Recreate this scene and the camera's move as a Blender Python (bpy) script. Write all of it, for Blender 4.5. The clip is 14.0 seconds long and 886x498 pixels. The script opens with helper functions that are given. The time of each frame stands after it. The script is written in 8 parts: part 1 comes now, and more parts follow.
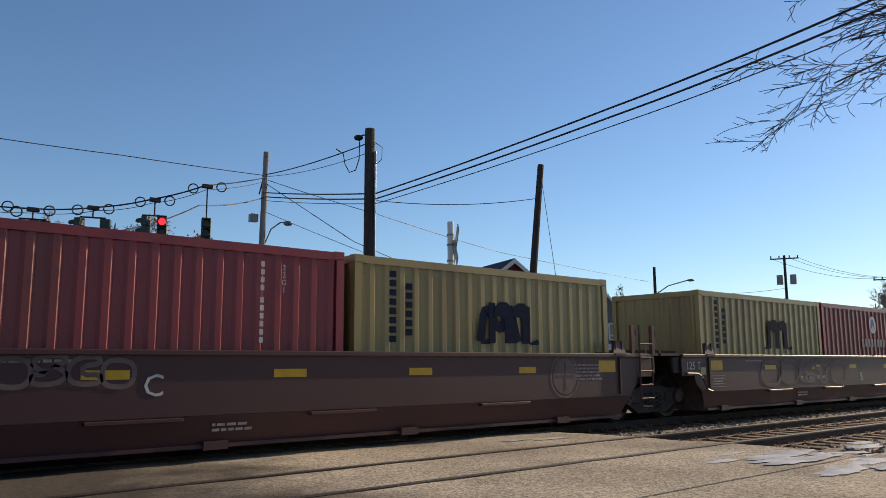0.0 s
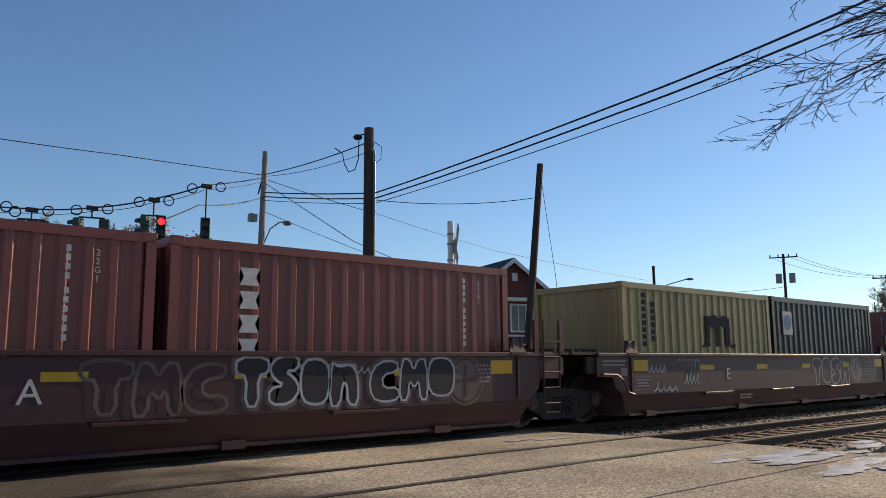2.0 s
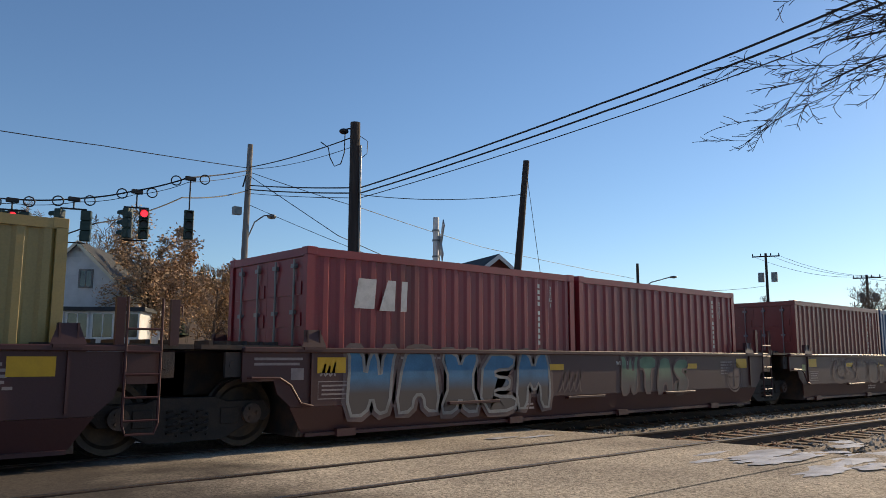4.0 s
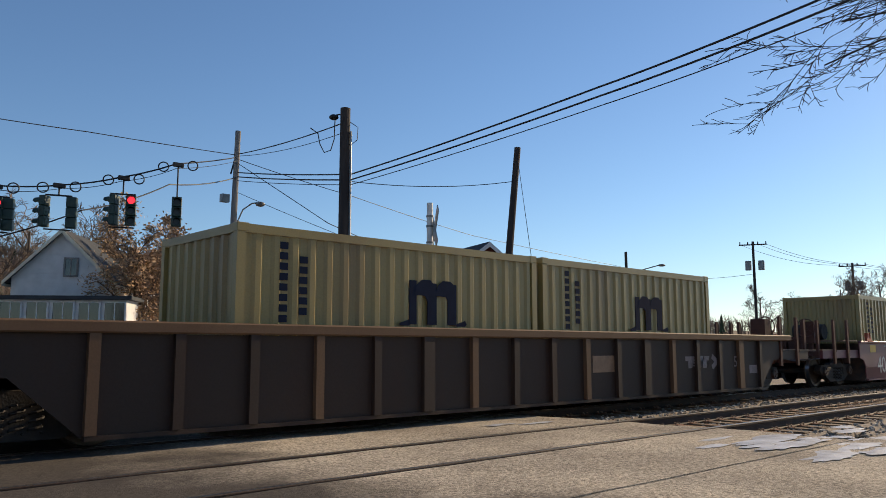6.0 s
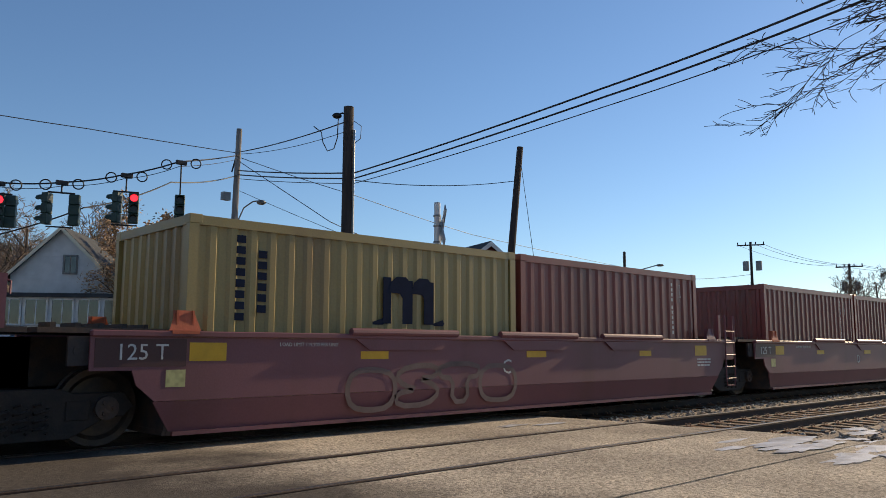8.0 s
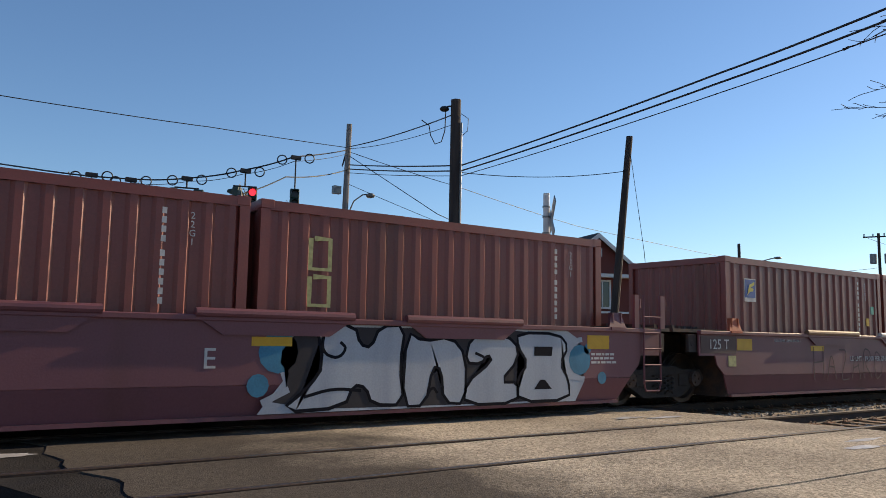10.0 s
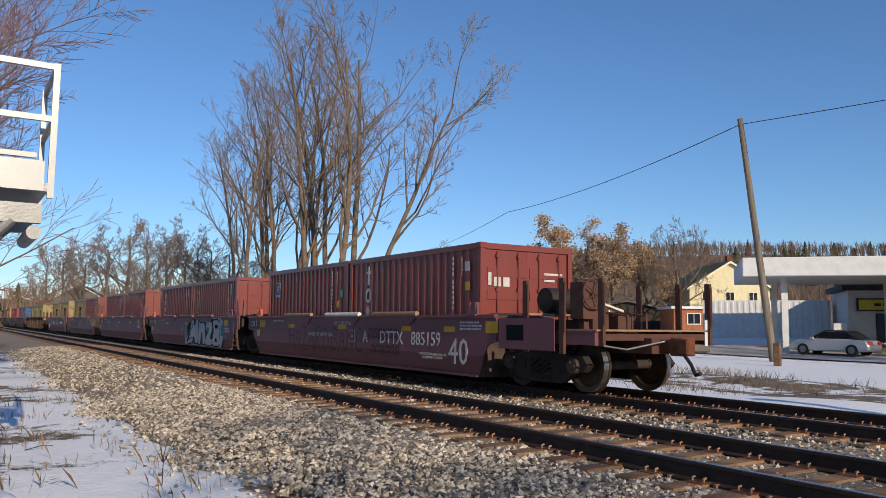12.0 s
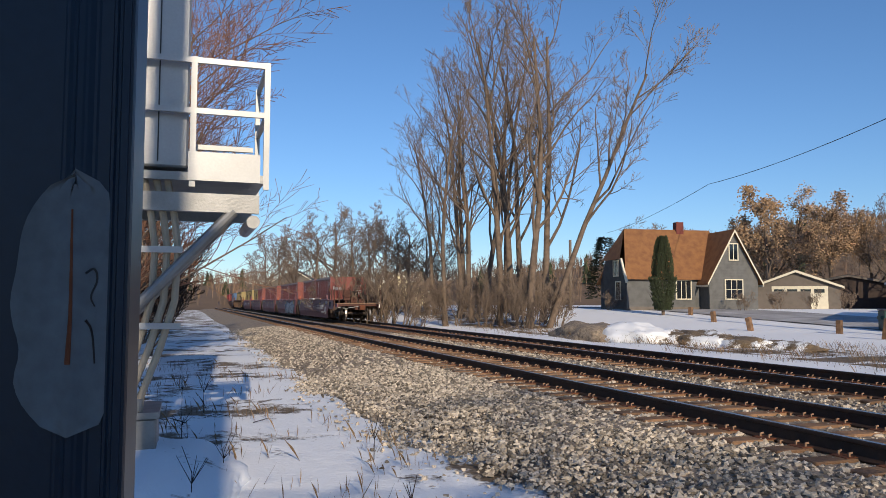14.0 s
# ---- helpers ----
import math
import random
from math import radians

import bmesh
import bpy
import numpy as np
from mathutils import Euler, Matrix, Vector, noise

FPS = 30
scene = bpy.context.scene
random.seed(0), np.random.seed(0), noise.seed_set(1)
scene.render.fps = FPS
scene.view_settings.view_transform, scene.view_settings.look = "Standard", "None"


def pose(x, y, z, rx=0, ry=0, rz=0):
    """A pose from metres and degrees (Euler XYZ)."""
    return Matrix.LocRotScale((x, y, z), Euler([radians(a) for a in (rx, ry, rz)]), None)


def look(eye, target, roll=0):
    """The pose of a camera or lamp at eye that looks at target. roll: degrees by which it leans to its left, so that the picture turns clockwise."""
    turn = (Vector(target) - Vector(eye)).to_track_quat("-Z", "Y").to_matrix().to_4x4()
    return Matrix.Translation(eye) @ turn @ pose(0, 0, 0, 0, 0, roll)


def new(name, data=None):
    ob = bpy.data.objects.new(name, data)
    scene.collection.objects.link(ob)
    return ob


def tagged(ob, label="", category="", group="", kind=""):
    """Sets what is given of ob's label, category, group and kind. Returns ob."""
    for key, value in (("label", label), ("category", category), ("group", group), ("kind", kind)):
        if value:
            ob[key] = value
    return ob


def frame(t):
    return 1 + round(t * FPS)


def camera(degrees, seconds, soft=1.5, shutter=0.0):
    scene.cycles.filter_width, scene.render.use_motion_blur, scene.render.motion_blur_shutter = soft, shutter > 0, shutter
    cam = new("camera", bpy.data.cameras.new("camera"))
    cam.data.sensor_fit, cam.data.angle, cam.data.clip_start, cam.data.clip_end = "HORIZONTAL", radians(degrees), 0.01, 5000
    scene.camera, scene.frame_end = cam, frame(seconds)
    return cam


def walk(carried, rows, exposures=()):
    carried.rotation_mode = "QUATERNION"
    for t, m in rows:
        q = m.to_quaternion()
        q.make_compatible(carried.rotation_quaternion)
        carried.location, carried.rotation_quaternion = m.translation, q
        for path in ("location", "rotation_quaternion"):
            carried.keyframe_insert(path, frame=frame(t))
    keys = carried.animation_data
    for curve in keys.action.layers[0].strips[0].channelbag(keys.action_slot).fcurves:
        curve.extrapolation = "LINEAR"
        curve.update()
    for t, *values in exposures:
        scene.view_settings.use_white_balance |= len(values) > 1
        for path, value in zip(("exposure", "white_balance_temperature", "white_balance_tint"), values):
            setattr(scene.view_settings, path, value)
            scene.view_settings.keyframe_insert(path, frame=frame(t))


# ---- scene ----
cam = camera(59.02, 14.0, soft=0.7)
PATH = [
    (0.0, pose(0.15, -0.80, 1.182, 98.38, 0.25, -40.30)),
    (0.5, pose(0.15, -0.75, 1.199, 98.30, 0.30, -40.27)),
    (1.0, pose(0.15, -0.74, 1.202, 98.30, 0.30, -40.27)),
    (1.5, pose(0.13, -0.76, 1.205, 98.28, 0.34, -40.32)),
    (2.0, pose(0.15, -0.75, 1.193, 98.33, 0.38, -40.37)),
    (2.5, pose(0.16, -0.75, 1.202, 98.36, 0.33, -40.47)),
    (3.0, pose(0.15, -0.76, 1.199, 98.39, 0.26, -40.64)),
    (3.5, pose(0.14, -0.74, 1.188, 98.30, 0.10, -40.95)),
    (4.0, pose(0.17, -0.72, 1.229, 97.96, -0.14, -41.55)),
    (4.2, pose(0.18, -0.69, 1.220, 97.86, -0.15, -41.91)),
    (6.5, pose(0.20, -0.35, 1.177, 97.14, -0.00, -42.60)),
    (7.0, pose(0.15, -0.29, 1.225, 97.18, -0.14, -42.85)),
    (9.3, pose(-0.08, -0.16, 1.171, 96.89, -0.37, -42.61)),
    (9.5, pose(-0.07, -0.16, 1.206, 96.78, -0.54, -41.55)),
    (10.0, pose(-0.13, -0.18, 1.155, 96.48, -1.03, -35.31)),
    (10.2, pose(-0.12, -0.10, 1.158, 96.29, -0.73, -28.47)),
    (10.3, pose(-0.11, -0.05, 1.153, 95.95, -0.60, -24.37)),
    (10.4, pose(-0.13, -0.05, 1.170, 96.09, -0.11, -19.52)),
    (10.5, pose(-0.16, -0.04, 1.186, 95.91, -0.46, -14.89)),
    (10.6, pose(-0.19, -0.04, 1.206, 95.95, -0.02, -9.61)),
    (10.8, pose(-0.17, -0.04, 1.232, 96.20, 0.10, 1.45)),
    (10.9, pose(-0.18, -0.03, 1.210, 96.30, 0.12, 6.95)),
    (11.0, pose(-0.19, -0.02, 1.190, 96.60, 0.16, 12.18)),
    (11.2, pose(-0.11, -0.03, 1.216, 96.60, 0.05, 23.23)),
    (11.4, pose(-0.02, -0.06, 1.240, 96.47, 0.31, 33.64)),
    (11.6, pose(0.02, -0.01, 1.221, 96.36, -0.37, 43.09)),
    (11.8, pose(-0.01, -0.03, 1.206, 95.89, -0.57, 51.00)),
    (12.0, pose(-0.03, -0.03, 1.179, 95.48, -0.64, 57.66)),
    (12.2, pose(-0.05, -0.02, 1.171, 94.73, -0.73, 62.86)),
    (12.3, pose(-0.07, -0.03, 1.164, 94.49, -0.73, 64.80)),
    (12.5, pose(-0.10, -0.04, 1.139, 94.19, -0.75, 67.30)),
    (12.6, pose(-0.11, -0.05, 1.151, 94.02, -0.69, 68.12)),
    (13.0, pose(-0.15, -0.06, 1.169, 93.76, -0.47, 69.80)),
    (13.5, pose(-0.18, -0.05, 1.182, 93.78, -0.22, 70.85)),
    (14.0, pose(-0.18, -0.02, 1.193, 93.89, -0.15, 71.76)),
]
EXPOSURES = [(t, e, k, 10) for t, e, k in ((0.0, 0.24, 6000), (9.5, 0.24, 6000), (10.2, 0.5, 5950), (10.6, 0.74, 5850), (11.0, 0.82, 5650), (11.3, 0.66, 5500), (11.7, 0.22, 5280), (12.2, -0.05, 5280), (14.0, -0.03, 5280))]
walk(cam, PATH, EXPOSURES)

SPEED = 19.15                      # the train's pace along -x, metres a second
SUN_AZ, SUN_EL = -3.5, 22.0        # degrees from +x, and above the horizon

# ---------- light ----------
world = bpy.data.worlds.new("sky")
scene.world = world
world.use_nodes = True
wn = world.node_tree.nodes
sky = wn.new("ShaderNodeTexSky")
sky.sky_type = 'NISHITA'
sky.sun_disc = False
sky.sun_elevation = radians(SUN_EL)
sky.sun_rotation = radians(90 - SUN_AZ)
sky.altitude = 150
sky.air_density, sky.dust_density, sky.ozone_density = 1.0, 0.18, 3.2
wn["Background"].inputs[1].default_value = 0.10
world.node_tree.links.new(sky.outputs[0], wn["Background"].inputs[0])
sun = new("sun", bpy.data.lights.new("sun", 'SUN'))
sun.data.energy, sun.data.angle, sun.data.color = 5.0, radians(0.5), (1.0, 0.74, 0.44)
sd = Vector((math.cos(radians(SUN_EL)) * math.cos(radians(SUN_AZ)), math.cos(radians(SUN_EL)) * math.sin(radians(SUN_AZ)), math.sin(radians(SUN_EL))))
sun.matrix_world = look(sd * 100, (0, 0, 0))


# ---------- materials ----------
def mat(name, c, rough=0.7, metal=0.0, var=0.25, scale=3.0, bump=0.15, c2=None, mix=0.5, streak=False, spec=0.4, rnd=0.0, fine=40.0):
    """A procedural surface: base colour with large stains toward c2, fine grain and relief."""
    m = bpy.data.materials.new(name)
    m.use_nodes = True
    t = m.node_tree
    n, l = t.nodes, t.links
    b = n["Principled BSDF"]
    b.inputs["Roughness"].default_value, b.inputs["Metallic"].default_value = rough, metal
    b.inputs["Specular IOR Level"].default_value = spec
    tc = n.new("ShaderNodeTexCoord")
    mp = n.new("ShaderNodeMapping")
    l.new(tc.outputs["Object"], mp.inputs[0])
    if streak:
        mp.inputs["Scale"].default_value = (1.0, 1.0, 0.12)
    big, small = n.new("ShaderNodeTexNoise"), n.new("ShaderNodeTexNoise")
    big.inputs["Scale"].default_value, big.inputs["Detail"].default_value = scale, 5
    small.inputs["Scale"].default_value, small.inputs["Detail"].default_value = fine, 3
    l.new(mp.outputs[0], big.inputs["Vector"])
    l.new(tc.outputs["Object"], small.inputs["Vector"])
    ramp = n.new("ShaderNodeValToRGB")
    ramp.color_ramp.elements[0].position, ramp.color_ramp.elements[1].position = 0.5 - 0.2 * mix, 0.5 + 0.25
    c2 = c2 or tuple(x * (1 - var) for x in c)
    ramp.color_ramp.elements[0].color, ramp.color_ramp.elements[1].color = (*c, 1), (*c2, 1)
    l.new(big.outputs[0], ramp.inputs[0])
    mul = n.new("ShaderNodeMix")
    mul.data_type, mul.blend_type = 'RGBA', 'MULTIPLY'
    mul.inputs[0].default_value = var
    l.new(ramp.outputs[0], mul.inputs[6])
    l.new(small.outputs[0], mul.inputs[7])
    out = mul.outputs[2]
    if rnd:
        oi = n.new("ShaderNodeObjectInfo")
        hs = n.new("ShaderNodeHueSaturation")
        mr = n.new("ShaderNodeMapRange")
        mr.inputs[3].default_value, mr.inputs[4].default_value = 1 - rnd, 1 + rnd
        l.new(oi.outputs["Random"], mr.inputs[0])
        l.new(mr.outputs[0], hs.inputs["Value"])
        l.new(out, hs.inputs["Color"])
        out = hs.outputs[0]
    l.new(out, b.inputs["Base Color"])
    if bump:
        bp = n.new("ShaderNodeBump")
        bp.inputs["Strength"].default_value, bp.inputs["Distance"].default_value = bump, 0.02
        l.new(small.outputs[0], bp.inputs["Height"])
        l.new(bp.outputs[0], b.inputs["Normal"])
    return m


def island(m, lo, hi):
    """Varies a joined mesh's value piece by piece."""
    n, l = m.node_tree.nodes, m.node_tree.links
    b = n["Principled BSDF"]
    src = b.inputs["Base Color"].links[0].from_socket
    g, mr, hs = n.new("ShaderNodeNewGeometry"), n.new("ShaderNodeMapRange"), n.new("ShaderNodeHueSaturation")
    mr.inputs[3].default_value, mr.inputs[4].default_value = lo, hi
    l.new(g.outputs["Random Per Island"], mr.inputs[0])
    l.new(mr.outputs[0], hs.inputs["Value"])
    l.new(src, hs.inputs["Color"])
    l.new(hs.outputs[0], b.inputs["Base Color"])
    return m


def paint(name, c, rust=(0.13, 0.055, 0.03), rough=0.36, mix=0.0, spec=0.5):
    return mat(name, c, rough, 0, 0.30, 0.9, 0.06, tuple(0.55 * a + 0.45 * r * (0.4 + sum(c)) for a, r in zip(c, rust)), mix, True, spec)


M = {
    "brown": paint("container_brown", (0.225, 0.055, 0.042)),
    "red": paint("container_red", (0.25, 0.026, 0.034)),
    "orange": paint("container_orange", (0.42, 0.085, 0.035)),
    "yellow": paint("container_yellow", (0.33, 0.25, 0.088)),
    "dark": paint("container_dark_blue", (0.020, 0.017, 0.022)),
    "blue": paint("container_blue", (0.05, 0.11, 0.24)),
    "bnsf": paint("car_brown", (0.062, 0.019, 0.021), rough=0.5, spec=0.45),
    "dttx": paint("car_maroon", (0.185, 0.070, 0.084), rough=0.5, spec=0.4),
    "ttx": paint("car_grey_brown", (0.048, 0.031, 0.024), rough=0.6, spec=0.25),
    "ttxchord": paint("car_chord_tan", (0.16, 0.095, 0.055), rough=0.7, spec=0.25),
    "deck": mat("deck_steel", (0.05, 0.042, 0.040), 0.75, 0, 0.4, 4, 0.2, (0.12, 0.07, 0.045)),
    "truck": mat("truck_steel", (0.024, 0.021, 0.020), 0.75, 0.1, 0.4, 5, 0.3, (0.05, 0.036, 0.028)),
    "wheel": mat("wheel_steel", (0.060, 0.048, 0.042), 0.5, 0.6, 0.3, 5, 0.1, (0.12, 0.08, 0.05)),
    "tread": mat("bright_steel", (0.42, 0.40, 0.38), 0.34, 1.0, 0.15, 6, 0.05),
    "white": mat("white_paint", (0.74, 0.73, 0.70), 0.55, 0, 0.18, 2, 0.05),
    "mark": mat("white_marking", (0.62, 0.60, 0.58), 0.6, 0, 0.25, 8, 0.0),
    "mdim": mat("faded_marking", (0.33, 0.27, 0.26), 0.7, 0, 0.3, 8, 0.0),
    "ylw": mat("yellow_reflector", (0.62, 0.36, 0.015), 0.45, 0, 0.15, 6, 0.0),
    "pale": mat("pale_label", (0.55, 0.52, 0.22), 0.5, 0, 0.4, 20, 0.0),
    "black": mat("black_marking", (0.012, 0.013, 0.019), 0.8, 0, 0.2, 8, 0.0, spec=0.08),
    "ink": mat("spray_dark", (0.075, 0.038, 0.044), 0.7, 0, 0.3, 8, 0.0),
    "gwhite": mat("spray_white", (0.50, 0.52, 0.55), 0.6, 0, 0.35, 3, 0.0),
    "gblue": mat("spray_blue", (0.06, 0.24, 0.38), 0.6, 0, 0.35, 3, 0.0),
    "ggreen": mat("spray_green", (0.20, 0.32, 0.22), 0.6, 0, 0.35, 3, 0.0),
    "gfade": mat("spray_faded", (0.18, 0.125, 0.115), 0.7, 0, 0.4, 3, 0.0),
    "logoblue": mat("logo_blue", (0.03, 0.10, 0.33), 0.5, 0, 0.2, 6, 0.0),
    "logoyel": mat("logo_yellow", (0.60, 0.55, 0.10), 0.5, 0, 0.2, 6, 0.0),
    "navy": mat("logo_navy", (0.012, 0.020, 0.045), 0.8, 0, 0.2, 6, 0.0, spec=0.05),
    "green": mat("label_green", (0.08, 0.38, 0.27), 0.5, 0, 0.2, 6, 0.0),
    "tan": mat("tan_steel", (0.36, 0.22, 0.13), 0.6, 0, 0.3, 5, 0.1),
    "seal": mat("red_orange_paint", (0.50, 0.12, 0.05), 0.6, 0, 0.3, 5, 0.1),
    "railside": mat("rail_side", (0.040, 0.026, 0.020), 0.75, 0.1, 0.4, 6, 0.2, (0.075, 0.04, 0.025)),
    "tie": mat("tie_wood", (0.30, 0.175, 0.090), 0.9, 0, 0.5, 4, 0.6, (0.085, 0.055, 0.038), rnd=0.3),
    "stone": island(mat("ballast_stone", (0.56, 0.485, 0.385), 0.9, 0, 0.4, 20, 0.5), 0.18, 1.65),
    "bed": mat("ballast_bed", (0.42, 0.34, 0.25), 0.95, 0, 0.6, 9, 1.0, (0.13, 0.105, 0.085), fine=28),
    "wood": mat("pole_wood", (0.24, 0.20, 0.155), 0.9, 0, 0.4, 5, 0.5, (0.15, 0.11, 0.08), streak=True),
    "woodgrey": mat("pole_grey", (0.30, 0.28, 0.26), 0.9, 0, 0.4, 5, 0.5, (0.19, 0.17, 0.16), streak=True),
    "wooddark": mat("pole_dark", (0.045, 0.035, 0.032), 0.85, 0, 0.4, 5, 0.5, (0.08, 0.06, 0.05), streak=True),
    "cable": mat("cable_black", (0.015, 0.015, 0.017), 0.6, 0, 0.2, 8, 0.0),
    "galv": mat("galvanised_steel", (0.27, 0.27, 0.265), 0.45, 0.55, 0.25, 5, 0.1),
    "alu": mat("aluminium_panel", (0.40, 0.40, 0.395), 0.42, 0.25, 0.15, 2, 0.04),
    "conduit": mat("conduit_tan", (0.42, 0.36, 0.26), 0.6, 0, 0.3, 5, 0.1),
    "siggreen": mat("signal_green", (0.018, 0.045, 0.035), 0.45, 0, 0.2, 5, 0.05),
    "blackm": mat("black_steel", (0.02, 0.02, 0.022), 0.5, 0.1, 0.2, 5, 0.05),
    "bark": mat("bark", (0.21, 0.155, 0.11), 0.95, 0, 0.4, 3, 0.5, (0.10, 0.075, 0.055)),
    "twig": mat("twigs", (0.225, 0.170, 0.125), 0.95, 0, 0.3, 1.0, 0.0),
    "twigred": mat("twigs_red", (0.25, 0.135, 0.085), 0.95, 0, 0.3, 1.0, 0.0),
    # near-black: the backlit look of the overhanging boughs put into the colour
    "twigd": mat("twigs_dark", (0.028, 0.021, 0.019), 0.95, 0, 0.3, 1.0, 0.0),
    "wood_far": island(mat("far_woods", (0.34, 0.235, 0.16), 0.95, 0, 0.3, 0.3, 0.0), 0.6, 1.25),
    "leaf": island(mat("dry_leaves", (0.50, 0.335, 0.19), 0.9, 0, 0.3, 0.8, 0.0), 0.55, 1.25),
    "conifer": island(mat("conifer", (0.050, 0.062, 0.026), 0.9, 0, 0.3, 0.8, 0.0), 0.6, 1.3),
    "hill": mat("hill_ground", (0.23, 0.155, 0.095), 0.95, 0, 0.5, 0.06, 0.2, (0.11, 0.08, 0.05)),
    "weed": island(mat("dry_weeds", (0.22, 0.145, 0.075), 0.95, 0, 0.3, 1.0, 0.0), 0.5, 1.2),
    "shingle": mat("brown_shingles", (0.30, 0.145, 0.055), 0.9, 0, 0.4, 2.0, 0.4, (0.20, 0.09, 0.04)),
    "shinglegrey": mat("grey_shingles", (0.065, 0.07, 0.075), 0.9, 0, 0.4, 2.0, 0.4),
    "shinglegreen": mat("green_brown_shingles", (0.17, 0.16, 0.075), 0.9, 0, 0.4, 2.0, 0.4),
    "clapgrey": mat("grey_clapboard", (0.155, 0.155, 0.15), 0.8, 0, 0.3, 2.0, 0.2, rnd=0.08),
    "clapwhite": mat("white_clapboard", (0.70, 0.70, 0.69), 0.7, 0, 0.15, 2.0, 0.1, rnd=0.03),
    "cream": mat("cream_wall", (0.68, 0.60, 0.36), 0.75, 0, 0.15, 2.0, 0.1),
    "brickred": mat("red_brick", (0.18, 0.050, 0.038), 0.85, 0, 0.35, 2.0, 0.3, (0.17, 0.05, 0.04)),
    "brickorange": mat("orange_brick", (0.40, 0.15, 0.065), 0.85, 0, 0.35, 2.0, 0.3),
    "taupe": mat("taupe_siding", (0.17, 0.145, 0.12), 0.8, 0, 0.2, 2.0, 0.1),
    "trimw": mat("cream_trim", (0.72, 0.66, 0.50), 0.6, 0, 0.1, 4, 0.05),
    "grass": mat("lawn", (0.13, 0.115, 0.05), 0.95, 0, 0.4, 0.4, 0.3),
    "carpaint": mat("silver_paint", (0.55, 0.55, 0.54), 0.28, 0.4, 0.05, 2, 0.0, spec=0.6),
    "carpaint2": mat("dark_car_paint", (0.035, 0.04, 0.055), 0.28, 0.3, 0.05, 2, 0.0, spec=0.6),
    "glassdark": mat("dark_glass", (0.015, 0.018, 0.022), 0.06, 0, 0.1, 2, 0.0, spec=0.8),
    "tyre": mat("tyre_rubber", (0.018, 0.018, 0.018), 0.85, 0, 0.2, 8, 0.2),
    "dumpgreen": mat("dumpster_green", (0.02, 0.06, 0.05), 0.5, 0, 0.3, 3, 0.1),
    "reddoor": mat("red_sign", (0.55, 0.05, 0.045), 0.5, 0, 0.2, 3, 0.0),
    "yelsign": mat("yellow_sign", (0.72, 0.62, 0.06), 0.5, 0, 0.15, 3, 0.0),
    "frost": mat("bare_metal_patch", (0.15, 0.175, 0.20), 0.8, 0, 0.45, 9, 0.15, (0.10, 0.115, 0.125), streak=True),
    "rustbrown": mat("rusty_brown_steel", (0.115, 0.050, 0.034), 0.8, 0, 0.4, 6, 0.2, (0.08, 0.04, 0.03)),
    "brickdark": mat("dark_brown_wall", (0.06, 0.042, 0.034), 0.85, 0, 0.3, 2.0, 0.2),
    "street": mat("salted_street", (0.34, 0.33, 0.33), 0.85, 0, 0.4, 0.6, 0.4, (0.60, 0.60, 0.62), 0.6),
    "rust": mat("rust", (0.20, 0.07, 0.03), 0.9, 0, 0.5, 9, 0.3),
    "navypost": mat("navy_post_paint", (0.010, 0.023, 0.046), 0.42, 0, 0.3, 3, 0.05, (0.013, 0.022, 0.036), streak=True, spec=0.25),
}


def glow(name, c, s):
    m = bpy.data.materials.new(name)
    m.use_nodes = True
    b = m.node_tree.nodes["Principled BSDF"]
    b.inputs["Base Color"].default_value = (*c, 1)
    b.inputs["Emission Color"].default_value = (*c, 1)
    b.inputs["Emission Strength"].default_value = s
    return m


M["redglow"] = glow("red_lamp", (1.0, 0.02, 0.03), 2.2)
M["lens"] = mat("dark_lens", (0.02, 0.02, 0.02), 0.2, 0, 0.1, 5, 0.0)


